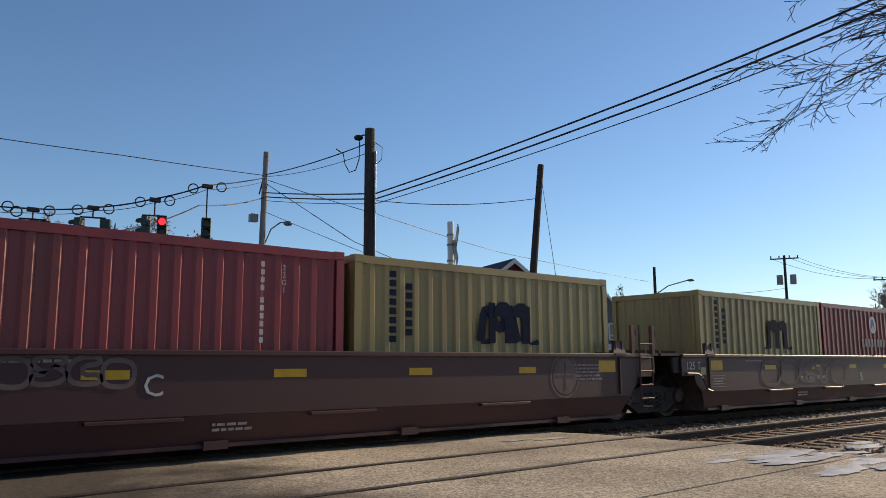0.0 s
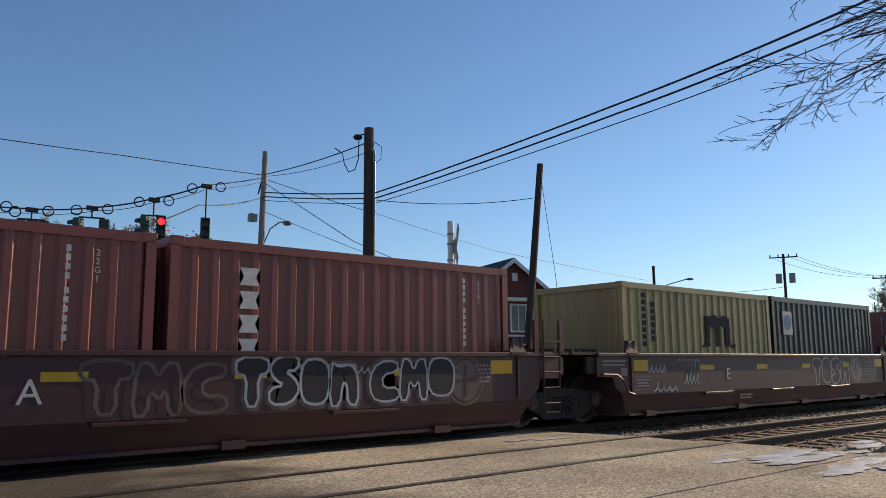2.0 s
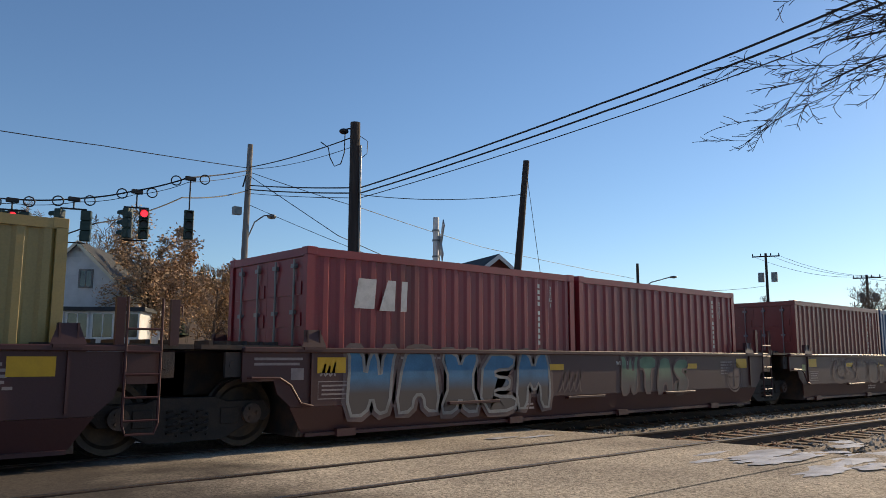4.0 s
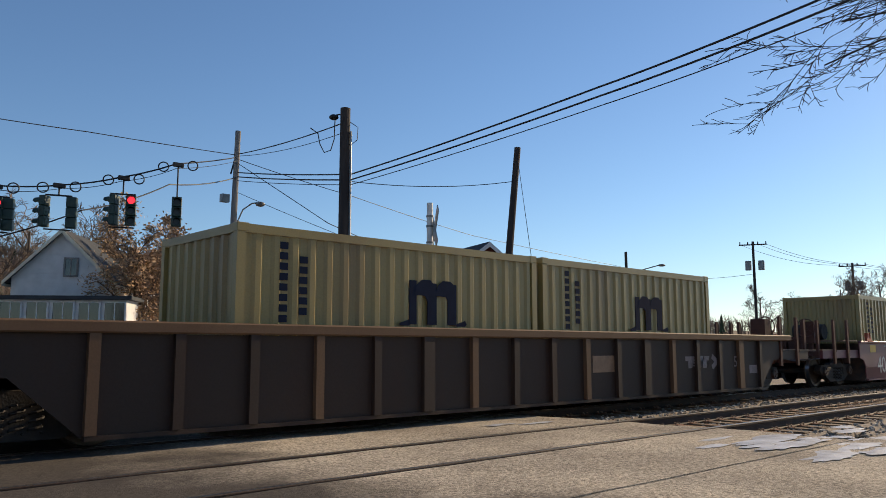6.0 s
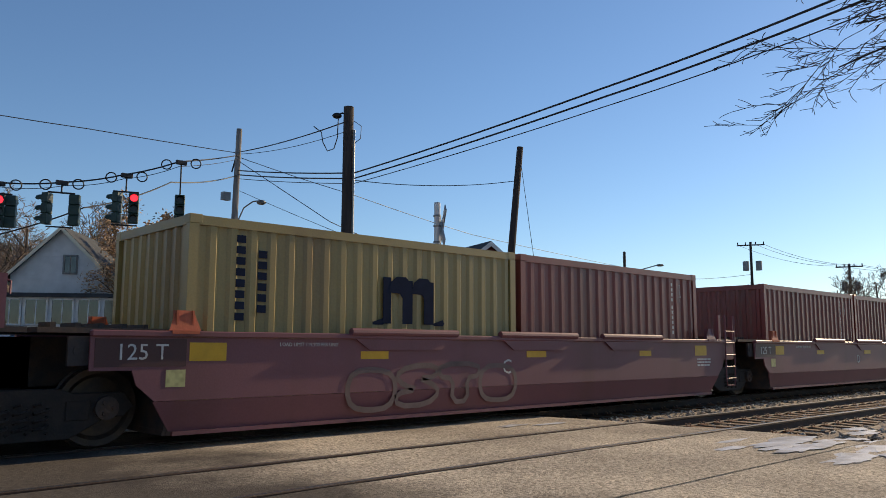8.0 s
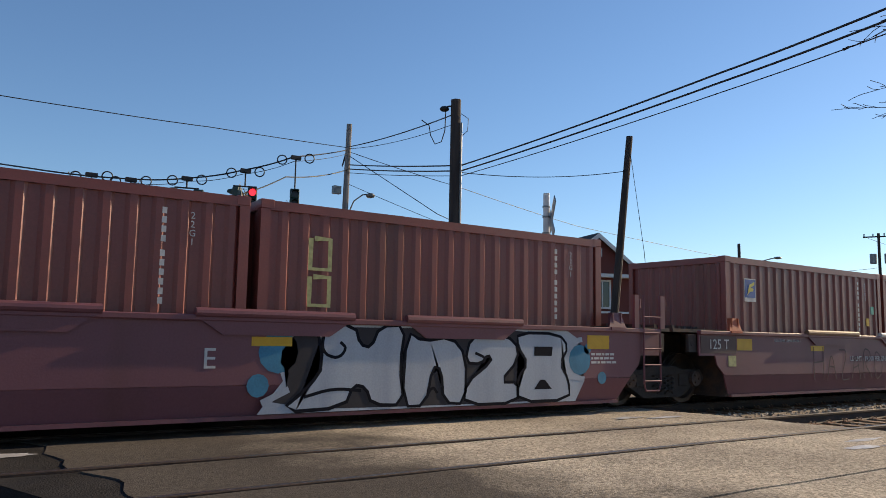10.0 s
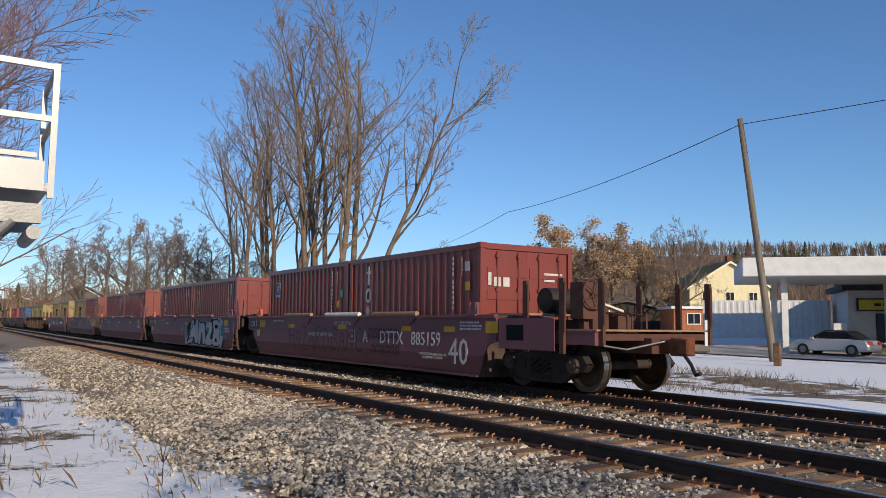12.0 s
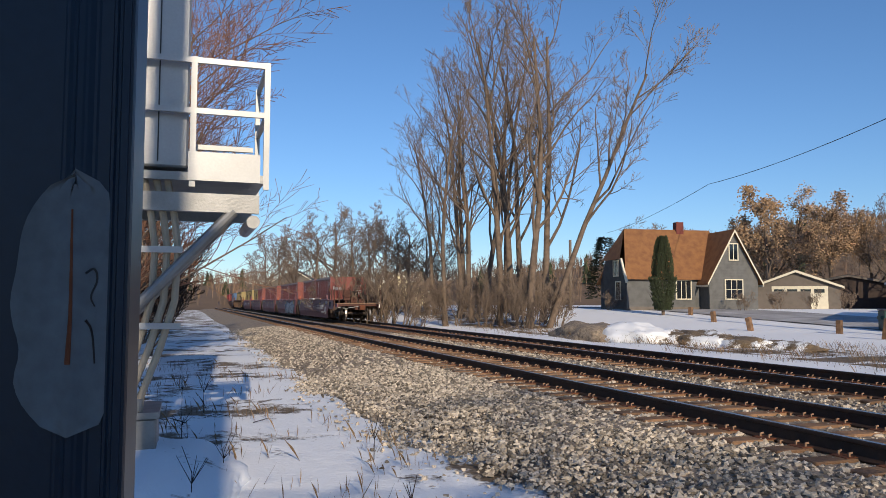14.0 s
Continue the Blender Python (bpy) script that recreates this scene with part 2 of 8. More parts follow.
def ground_mat():
    """Frozen soil with dead grass, and wind-torn snow that lies beside the line to the west."""
    m = bpy.data.materials.new("snowy_ground")
    m.use_nodes = True
    n, l = m.node_tree.nodes, m.node_tree.links
    b = n["Principled BSDF"]
    b.inputs["Roughness"].default_value = 0.85
    g = n.new("ShaderNodeNewGeometry")
    xyz = n.new("ShaderNodeSeparateXYZ")
    l.new(g.outputs["Position"], xyz.inputs[0])

    def noise_at(s, d=6):
        k = n.new("ShaderNodeTexNoise")
        k.inputs["Scale"].default_value, k.inputs["Detail"].default_value = s, d
        l.new(g.outputs["Position"], k.inputs["Vector"])
        return k.outputs[0]

    def op(kind, a, c, d=None):
        k = n.new("ShaderNodeMath")
        k.operation = kind
        for i, q in enumerate((a, c, d)):
            if q is None:
                continue
            if isinstance(q, (int, float)):
                k.inputs[i].default_value = q
            else:
                l.new(q, k.inputs[i])
        return k.outputs[0]

    def rng(v, a, c, lo, hi):
        k = n.new("ShaderNodeMapRange")
        l.new(v, k.inputs[0])
        for i, q in enumerate((a, c, lo, hi)):
            k.inputs[i + 1].default_value = q
        return k.outputs[0]

    attr = n.new("ShaderNodeAttribute")
    attr.attribute_name = "snow"
    big, mid, fine = noise_at(0.55), noise_at(2.3), noise_at(18.0)
    s = op('ADD', op('MULTIPLY', big, 0.55), op('ADD', op('MULTIPLY', mid, 0.35), op('MULTIPLY', fine, 0.16)))
    s = op('ADD', s, op('SUBTRACT', attr.outputs["Fac"], 0.5))
    mask = rng(s, 0.535, 0.585, 0.0, 1.0)
    soil = n.new("ShaderNodeValToRGB")
    soil.color_ramp.elements[0].color, soil.color_ramp.elements[1].color = (0.085, 0.062, 0.040, 1), (0.24, 0.18, 0.11, 1)
    soil.color_ramp.elements[0].position, soil.color_ramp.elements[1].position = 0.35, 0.7
    l.new(op('ADD', op('MULTIPLY', fine, 0.6), op('MULTIPLY', mid, 0.4)), soil.inputs[0])
    mx = n.new("ShaderNodeMix")
    mx.data_type = 'RGBA'
    l.new(mask, mx.inputs[0])
    l.new(soil.outputs[0], mx.inputs[6])
    mx.inputs[7].default_value = (0.80, 0.81, 0.83, 1)
    l.new(mx.outputs[2], b.inputs["Base Color"])
    bp = n.new("ShaderNodeBump")
    bp.inputs["Strength"].default_value, bp.inputs["Distance"].default_value = 0.7, 0.05
    l.new(op('ADD', op('MULTIPLY', mid, 0.8), op('ADD', op('MULTIPLY', fine, 0.35), op('MULTIPLY', mask, 0.25))), bp.inputs["Height"])
    l.new(bp.outputs[0], b.inputs["Normal"])
    return m


def asphalt_mat():
    """Worn crossing asphalt: pale with salt and grit where wheels run, darker in patches and to the west."""
    m = mat("worn_asphalt", (0.62, 0.54, 0.42), 0.9, 0, 0.5, 0.45, 0.4, (0.30, 0.26, 0.21), 0.6, fine=70, spec=0.08)
    n, l = m.node_tree.nodes, m.node_tree.links
    b = n["Principled BSDF"]
    tc = n.new("ShaderNodeTexCoord")
    v = n.new("ShaderNodeTexVoronoi")
    v.inputs["Scale"].default_value = 42
    l.new(tc.outputs["Object"], v.inputs["Vector"])
    mx = n.new("ShaderNodeMix")
    mx.data_type, mx.blend_type = 'RGBA', 'OVERLAY'
    mx.inputs[0].default_value = 0.6
    src = b.inputs["Base Color"].links[0].from_socket
    l.new(src, mx.inputs[6])
    l.new(v.outputs["Color"], mx.inputs[7])
    bw = n.new("ShaderNodeRGBToBW")
    l.new(v.outputs["Color"], bw.inputs[0])
    l.new(bw.outputs[0], mx.inputs[7])
    # darker half on the west side of the crossing, with a ragged edge
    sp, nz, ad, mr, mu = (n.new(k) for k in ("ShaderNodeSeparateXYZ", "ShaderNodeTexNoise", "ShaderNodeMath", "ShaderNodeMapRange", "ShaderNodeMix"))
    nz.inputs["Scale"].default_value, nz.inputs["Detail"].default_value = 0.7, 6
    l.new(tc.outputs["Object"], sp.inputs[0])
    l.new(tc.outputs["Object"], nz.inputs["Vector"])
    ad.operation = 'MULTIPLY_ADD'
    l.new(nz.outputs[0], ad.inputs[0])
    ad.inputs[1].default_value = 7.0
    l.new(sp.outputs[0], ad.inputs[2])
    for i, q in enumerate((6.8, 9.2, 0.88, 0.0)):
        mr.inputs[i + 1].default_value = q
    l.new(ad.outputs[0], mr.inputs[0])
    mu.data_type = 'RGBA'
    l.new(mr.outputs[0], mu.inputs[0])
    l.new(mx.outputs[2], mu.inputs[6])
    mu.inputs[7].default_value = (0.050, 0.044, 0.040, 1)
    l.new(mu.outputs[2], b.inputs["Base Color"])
    return m


def fade_mat(name, top, low, z0, z1):
    """Spray paint that runs from one colour to another up the sheet."""
    m = mat(name, top, 0.65, 0, 0.35, 3, 0.0)
    n, l = m.node_tree.nodes, m.node_tree.links
    b = n["Principled BSDF"]
    tc, sp, mr, mx = (n.new(k) for k in ("ShaderNodeTexCoord", "ShaderNodeSeparateXYZ", "ShaderNodeMapRange", "ShaderNodeMix"))
    mx.data_type = 'RGBA'
    l.new(tc.outputs["Object"], sp.inputs[0])
    l.new(sp.outputs[2], mr.inputs[0])
    mr.inputs[1].default_value, mr.inputs[2].default_value = z0, z1
    l.new(mr.outputs[0], mx.inputs[0])
    mx.inputs[6].default_value = (*low, 1)
    l.new(b.inputs["Base Color"].links[0].from_socket, mx.inputs[7])
    l.new(mx.outputs[2], b.inputs["Base Color"])
    return m


M["blend"] = fade_mat("spray_blue_to_brown", (0.07, 0.20, 0.36), (0.085, 0.070, 0.065), 0.72, 0.95)
M["blendgreen"] = fade_mat("spray_green_to_brown", (0.20, 0.30, 0.19), (0.10, 0.085, 0.08), 0.75, 1.05)
M["spraydark"] = mat("spray_black_wash", (0.030, 0.026, 0.032), 0.7, 0, 0.3, 4, 0.0)
M["sprayblue"] = mat("spray_dull_blue", (0.05, 0.085, 0.15), 0.7, 0, 0.35, 4, 0.0)
M["gdull"] = mat("spray_dull_white", (0.31, 0.30, 0.29), 0.7, 0, 0.4, 3, 0.0)
M["gsilver"] = mat("spray_silver_white", (0.44, 0.47, 0.52), 0.5, 0, 0.30, 2.2, 0.0, (0.30, 0.33, 0.40), streak=True)
M["ground"] = ground_mat()
M["asphalt"] = asphalt_mat()
M["asphaltdark"] = mat("dark_asphalt", (0.045, 0.042, 0.040), 0.85, 0, 0.4, 2.0, 0.7, fine=60, spec=0.12)
M["ice"] = mat("ice_slush", (0.66, 0.67, 0.69), 0.5, 0, 0.35, 2.5, 0.3, (0.30, 0.28, 0.26), spec=0.6)


# ---------- mesh helpers ----------
def part(name, bm, material, parent=None, label="", smooth=False):
    me = bpy.data.meshes.new(name)
    bm.to_mesh(me)
    bm.free()
    if smooth:
        me.shade_smooth()
    me.materials.append(material)
    ob = new(name, me)
    if parent is not None:
        ob.parent = parent
    if label:
        ob["label"] = label
    return ob


def mesh_of(name, bm, smooth=False):
    me = bpy.data.meshes.new(name)
    bm.to_mesh(me)
    bm.free()
    if smooth:
        me.shade_smooth()
    return me


def inst(name, me, material, parent=None, m=None, label=""):
    """An object on shared mesh data, with a material of its own."""
    if not me.materials:
        me.materials.append(None)
    ob = new(name, me)
    ob.material_slots[0].link = 'OBJECT'
    ob.material_slots[0].material = material
    if parent is not None:
        ob.parent = parent
    if m is not None:
        ob.matrix_basis = m
    if label:
        ob["label"] = label
    return ob


def box(bm, x0, x1, y0, y1, z0, z1):
    v = [bm.verts.new(p) for p in ((x0, y0, z0), (x1, y0, z0), (x1, y1, z0), (x0, y1, z0), (x0, y0, z1), (x1, y0, z1), (x1, y1, z1), (x0, y1, z1))]
    for f in ((0, 3, 2, 1), (4, 5, 6, 7), (0, 1, 5, 4), (1, 2, 6, 5), (2, 3, 7, 6), (3, 0, 4, 7)):
        bm.faces.new([v[i] for i in f])
    return bm


def bevel(bm, w, seg=1):
    bmesh.ops.bevel(bm, geom=bm.edges[:], offset=w, segments=seg, affect='EDGES', clamp_overlap=True)
    return bm


def B():
    return bmesh.new()


def tube(bm, pts, r0, r1=None, seg=8, caps=True):
    """A round bar through points, tapering from r0 to r1."""
    r1 = r0 if r1 is None else r1
    pts = [Vector(p) for p in pts]
    rings = []
    for i, p in enumerate(pts):
        d = (pts[min(i + 1, len(pts) - 1)] - pts[max(i - 1, 0)]).normalized()
        a = d.orthogonal().normalized() if i == 0 else (a - d * a.dot(d)).normalized()
        b = d.cross(a)
        r = r0 + (r1 - r0) * i / max(1, len(pts) - 1)
        rings.append([bm.verts.new(p + (a * math.cos(2 * math.pi * k / seg) + b * math.sin(2 * math.pi * k / seg)) * r) for k in range(seg)])
    for u, w in zip(rings, rings[1:]):
        for k in range(seg):
            bm.faces.new((u[k], u[(k + 1) % seg], w[(k + 1) % seg], w[k]))
    if caps:
        bm.faces.new(rings[0][::-1])
        bm.faces.new(rings[-1])
    return bm


def slab(bm, poly, y0, y1):
    """A plate: a polygon in x and z, thick from y0 to y1."""
    a = [bm.verts.new((x, y0, z)) for x, z in poly]
    b = [bm.verts.new((x, y1, z)) for x, z in poly]
    bm.faces.new(a)
    bm.faces.new(b[::-1])
    for i in range(len(poly)):
        j = (i + 1) % len(poly)
        bm.faces.new((a[j], a[i], b[i], b[j]))
    bmesh.ops.recalc_face_normals(bm, faces=bm.faces[:])
    return bm


def thing(name, label, category, group="", m=None, kind=""):
    ob = new(name)
    tagged(ob, label, category, group, kind)
    if m is not None:
        ob.matrix_basis = m
    return ob


LETTERS = {}


def text_mesh(s, size, vertical=False):
    key = (s, size, vertical)
    if key not in LETTERS:
        cu = bpy.data.curves.new("lettering", 'FONT')
        cu.body = "\n".join(s) if vertical else s
        cu.size, cu.extrude, cu.align_x, cu.align_y = size, 0.0025, 'CENTER', 'CENTER'
        cu.resolution_u = 2
        if vertical:
            cu.space_line = 0.85
        ob = bpy.data.objects.new("lettering", cu)
        scene.collection.objects.link(ob)
        me = bpy.data.meshes.new_from_object(ob.evaluated_get(bpy.context.evaluated_depsgraph_get()))
        bpy.data.objects.remove(ob)
        LETTERS[key] = me
    return LETTERS[key]


def lettering(s, x, y, z, size, material, parent, vertical=False, wide=1.0, face='-y'):
    me = text_mesh(s, size, vertical)
    m = pose(x, y, z, 90, 0, 0 if face == '-y' else 90) @ Matrix.Diagonal((wide, 1, 1, 1))
    return inst("lettering", me, material, parent, m)


def plate(name, x0, x1, z0, z1, y, material, parent, t=0.004, label=""):
    """A thin painted panel or label on a face that looks to -y."""
    return part(name, box(B(), x0, x1, y - t, y, z0, z1), material, parent, label)


def rounded(ln, times=2):
    """Cuts a polyline's corners; a closed one stays closed."""
    shut = ln[0] == ln[-1] and len(ln) > 3
    for _ in range(times):
        out = [] if shut else [ln[0]]
        for (xa, za), (xb, zb) in zip(ln, ln[1:]):
            out += [(0.75 * xa + 0.25 * xb, 0.75 * za + 0.25 * zb), (0.25 * xa + 0.75 * xb, 0.25 * za + 0.75 * zb)]
        ln = out + ([out[0]] if shut else [ln[-1]])
    return ln


def strokes(name, lines, y, w, material, parent, label="", t=0.004, soft=2):
    """Brush strokes: flat mitred ribbons along polylines in x and z."""
    bm = B()
    for k, ln in enumerate(lines):
        ln = rounded(ln, soft) if soft and len(ln) > 2 else ln
        shut = ln[0] == ln[-1] and len(ln) > 3
        yy = y - t - 0.0004 * (k % 9)
        n = len(ln)
        sides = []
        for i, (x, z) in enumerate(ln):
            xa, za = ln[i - 1] if i else (ln[-2] if shut else ln[0])
            xb, zb = ln[i + 1] if i < n - 1 else (ln[1] if shut else ln[-1])
            d = math.hypot(xb - xa, zb - za) or 1e-6
            nx, nz = -(zb - za) / d * w / 2, (xb - xa) / d * w / 2
            sides.append((bm.verts.new((x - nx, yy, z - nz)), bm.verts.new((x + nx, yy, z + nz))))
        for (a, b), (c, d) in zip(sides, sides[1:]):
            bm.faces.new((a, c, d, b))
    return part(name, bm, material, parent, label)


def blob(name, poly, y, material, parent, t=0.004, label="", soft=0):
    poly = rounded(poly + poly[:1], soft)[:-1] if soft else poly
    bm = B()
    bm.faces.new([bm.verts.new((x, y - t, z)) for x, z in poly])
    bmesh.ops.triangulate(bm, faces=bm.faces[:])
    return part(name, bm, material, parent, label)


# ---------- ground, road, track ----------
N1, N2, F1, F2 = 5.65, 7.155, 9.5, 11.005      # the four rails' lines, north of the eye
ROAD0, ROAD1 = 1.35, 11.1                      # the crossing's west and east edge


def smooth(a, b, v):
    t = min(1.0, max(0.0, (v - a) / (b - a)))
    return t * t * (3 - 2 * t)


def gz(x, y):
    z = -0.44 if y < 3 else -0.44 - 0.16 * smooth(3, 5, y) + 0.10 * smooth(13, 14.5, y)
    if y > 14:
        z += 1.14 * smooth(46, 76, math.hypot(x, y)) + 0.35 * smooth(20, 34, y) * smooth(-6, 6, x)
    z += 0.06 * noise.noise((x * 0.35, y * 0.35, 0)) * (1 if abs(y - 8.4) > 5.5 else 0.2)
    if x < -1 and 14.5 < y < 24:
        z += 0.28 * max(0, noise.noise((x * 0.14 + 7, y * 0.25, 3))) * smooth(15, 17, y) * (1 - smooth(21, 24, y))
    return z


def snow_at(x, y):
    if x < 0.8:
        if y < 3.2:
            return 0.565 - 0.05 * smooth(-26, -60, x) - 0.5 * smooth(-2.5, 0.5, x) + 0.10 * smooth(-7.5, -5.0, x) + 0.03 * smooth(0.6, 2.4, y)
        if y > 12.5:
            if y < 17:
                return 0.92
            if y < 23:
                return 0.50
            if y < 37 or x < -34:
                return 0.72
            return 0.45
        return 0.5
    return 0.22 if x > 12 or y > 13 else 0.3


def build_ground():
    xs = sorted(set([-2500, -1200, -700, -450, -320, -240, -180, -140, -110, -90, -75] + [round(-62 + 0.8 * i, 2) for i in range(105)] + [25, 30, 36, 44, 55, 70, 90, 120, 160, 220, 320, 480, 800, 1400, 2500]))
    ys = sorted(set([-2500, -900, -350, -150, -80, -45, -25, -14] + [round(-8 + 0.8 * i, 2) for i in range(45)] + [30, 33, 36, 40, 44, 48, 53, 58, 64, 70, 78, 88, 100, 130, 180, 260, 400, 700, 1300, 2500]))
    verts = [(x, y, gz(x, y)) for y in ys for x in xs]
    w = len(xs)
    faces = [(j * w + i, j * w + i + 1, (j + 1) * w + i + 1, (j + 1) * w + i) for j in range(len(ys) - 1) for i in range(w - 1)]
    me = bpy.data.meshes.new("ground")
    me.from_pydata(verts, [], faces)
    at = me.attributes.new("snow", 'FLOAT', 'POINT')
    at.data.foreach_set("value", [snow_at(x, y) for x, y, z in verts])
    me.shade_smooth()
    me.materials.append(M["ground"])
    tagged(new("ground", me), "frozen soil with dead grass and torn snow cover", "ground", kind="structure")


def build_bed():
    """The ballast bed under both tracks, a shoulder on each side."""
    prof = [(1.3, -0.72), (2.0, -0.58), (2.5, -0.45), (2.9, -0.36), (3.6, -0.27), (4.3, -0.20), (5.2, -0.185), (6.4, -0.185), (7.7, -0.19), (8.35, -0.22), (9.0, -0.19), (10.2, -0.185), (11.6, -0.19), (12.5, -0.25), (13.4, -0.45), (14.0, -0.62)]
    xs = [-480, -380, -300, -240, -190, -150, -120, -100] + [-85 + 0.6 * i for i in range(215)] + [48, 60, 80, 110, 160, 240, 350]
    verts = [(x, y + 0.16 * noise.noise((x * 0.3, y, 5)), z + 0.028 * noise.noise((x * 1.7, y * 1.7, 1)) - 0.14 * smooth(-12, -7, x) * (1 - smooth(1.2, 2.0, x)) * (1 - smooth(2.7, 3.4, y))) for x in xs for y, z in prof]
    w = len(prof)
    faces = [(i * w + j, (i + 1) * w + j, (i + 1) * w + j + 1, i * w + j + 1) for i in range(len(xs) - 1) for j in range(w - 1)]
    me = bpy.data.meshes.new("ballast_bed")
    me.from_pydata(verts, [], faces)
    me.shade_smooth()
    me.materials.append(M["bed"])
    tagged(new("ballast_bed", me), "grey-brown crushed stone ballast bed under both tracks", "ballast", kind="structure")


def bed_z(y):
    p = [(1.3, -0.44), (2.3, -0.44), (2.5, -0.43), (2.9, -0.36), (3.6, -0.27), (4.3, -0.20), (7.7, -0.19), (8.35, -0.22), (9.0, -0.19), (11.6, -0.19), (12.5, -0.25), (13.4, -0.45)]
    return np.interp(y, [a for a, b in p], [b for a, b in p])


def stones(name, n, xlo, xhi, ylo, yhi, s0, s1, seed, label, power=1.0):
    """Loose crushed stone, joined: knocked-about octahedra."""
    rg = np.random.default_rng(seed)
    x = xhi - (xhi - xlo) * rg.random(n) ** power
    y = ylo + (yhi - ylo) * rg.random(n)
    keep = (x < ROAD0 - 0.1) | (x > ROAD1 + 0.1)
    # a ragged toe to the shoulder, with a few strays on the snow
    toe = 2.42 + 0.5 * np.clip((x + 12) / 5, 0, 1) + 0.22 * np.sin(0.9 * x) + 0.14 * np.sin(2.3 * x + 1) - 0.16 * np.abs(rg.normal(size=n)) - 0.9 * (rg.random(n) < 0.05)
    keep &= y > toe
    for r in (N1, N2, F1, F2):
        keep &= np.abs(y - r) > 0.10
    x, y = x[keep], y[keep]
    n = len(x)
    s = (s0 + (s1 - s0) * rg.random(n) ** 2)
    base = np.array([(1, 0, 0), (-1, 0, 0), (0, 1, 0), (0, -1, 0), (0, 0, 1), (0, 0, -1)], float)
    v = base[None] * (0.6 + 0.7 * rg.random((n, 6, 1))) + 0.35 * (rg.random((n, 6, 3)) - 0.5)
    q = rg.normal(size=(n, 4))
    q /= np.linalg.norm(q, axis=1)[:, None]
    a, b, c, d = q.T
    R = np.stack([np.stack([1 - 2 * (c * c + d * d), 2 * (b * c - a * d), 2 * (b * d + a * c)], -1),
                  np.stack([2 * (b * c + a * d), 1 - 2 * (b * b + d * d), 2 * (c * d - a * b)], -1),
                  np.stack([2 * (b * d - a * c), 2 * (c * d + a * b), 1 - 2 * (b * b + c * c)], -1)], -2)
    v = np.einsum('nij,nkj->nki', R, v * s[:, None, None])
    v[:, :, 2] *= 0.8
    z = bed_z(y) + s * (0.05 + 0.45 * rg.random(n))
    v += np.stack([x, y, z], -1)[:, None]
    f = np.array([(0, 2, 4), (2, 1, 4), (1, 3, 4), (3, 0, 4), (2, 0, 5), (1, 2, 5), (3, 1, 5), (0, 3, 5)])
    fs = (f[None] + 6 * np.arange(n)[:, None, None]).reshape(-1, 3)
    me = bpy.data.meshes.new(name)
    me.from_pydata(v.reshape(-1, 3).tolist(), [], fs.tolist())
    me.materials.append(M["stone"])
    tagged(new(name, me), label, "ballast", kind="stuff")


def rail_mesh(x0, x1):
    prof = [(-0.070, -0.172), (0.070, -0.172), (0.070, -0.160), (0.012, -0.142), (0.010, -0.045), (0.036, -0.034), (0.036, -0.008), (0.028, 0.0), (-0.028, 0.0), (-0.036, -0.008), (-0.036, -0.034), (-0.010, -0.045), (-0.012, -0.142), (-0.070, -0.160)]
    bm = B()
    a = [bm.verts.new((x0, y, z)) for y, z in prof]
    b = [bm.verts.new((x1, y, z)) for y, z in prof]
    bm.faces.new(a)
    bm.faces.new(b[::-1])
    for i in range(len(prof)):
        j = (i + 1) % len(prof)
        bm.faces.new((a[i], a[j], b[j], b[i]))
    bmesh.ops.recalc_face_normals(bm, faces=bm.faces[:])
    me = mesh_of("rail", bm)
    return me


def build_track(y_a, y_b, near, label):
    tr = thing("track", label, "railway track", "tracks through the crossing", kind="structure")
    me = rail_mesh(-480, 320)
    me.materials.append(M["railside"])
    me.materials.append(M["tread"])
    for p in me.polygons:
        if p.normal.z > 0.9 and p.center.z > -0.01:
            p.material_index = 1
    for y in (y_a, y_b):
        ob = new("rail", me)
        ob.parent, ob.location = tr, (0, y, 0)
    bm = bevel(box(B(), -0.115, 0.115, -1.3, 1.3, -0.34, -0.158), 0.012)
    tie = mesh_of("tie", bm)
    tie.materials.append(M["tie"])
    mid = (y_a + y_b) / 2
    rg = random.Random(7 if near else 8)
    rest, clips, plates = B(), B(), B()
    x = -150.0
    while x < 110:
        jx, jr, jy = rg.uniform(-0.03, 0.03), rg.uniform(-1.5, 1.5), rg.uniform(-0.06, 0.06)
        inroad = ROAD0 - 0.05 < x < ROAD1 + 0.05
        if not inroad:
            if (-48 if near else -30) < x < (38 if near else 26):
                ob = new("tie", tie)
                ob.parent, ob.matrix_basis = tr, pose(x + jx, mid + jy, 0, 0, 0, jr)
            else:
                box(rest, x + jx - 0.115, x + jx + 0.115, mid - 1.3, mid + 1.3, -0.34, -0.160)
            if -45 < x < 40:
                for y in (y_a, y_b):
                    box(plates, x + jx - 0.10, x + jx + 0.10, y - 0.17, y + 0.17, -0.160, -0.150)
                    for s in (-1, 1):
                        for o in (-0.06, 0.06):
                            tube(clips, [(x + jx + o, y + s * 0.10, -0.16), (x + jx + o, y + s * 0.10, -0.122), (x + jx + o, y + s * 0.066, -0.118)], 0.011, 0.013, 4)
                    if rg.random() < 0.6:
                        box(clips, x + 0.17, x + 0.20, y - 0.09, y + 0.09, -0.185, -0.150)
        x += 0.508
    tagged(part("tie", rest, M["tie"], tr), kind="stuff")
    tagged(part("tie_plate", plates, M["rust"], tr), kind="stuff")
    tagged(part("spike", clips, M["tan"], tr), kind="stuff")


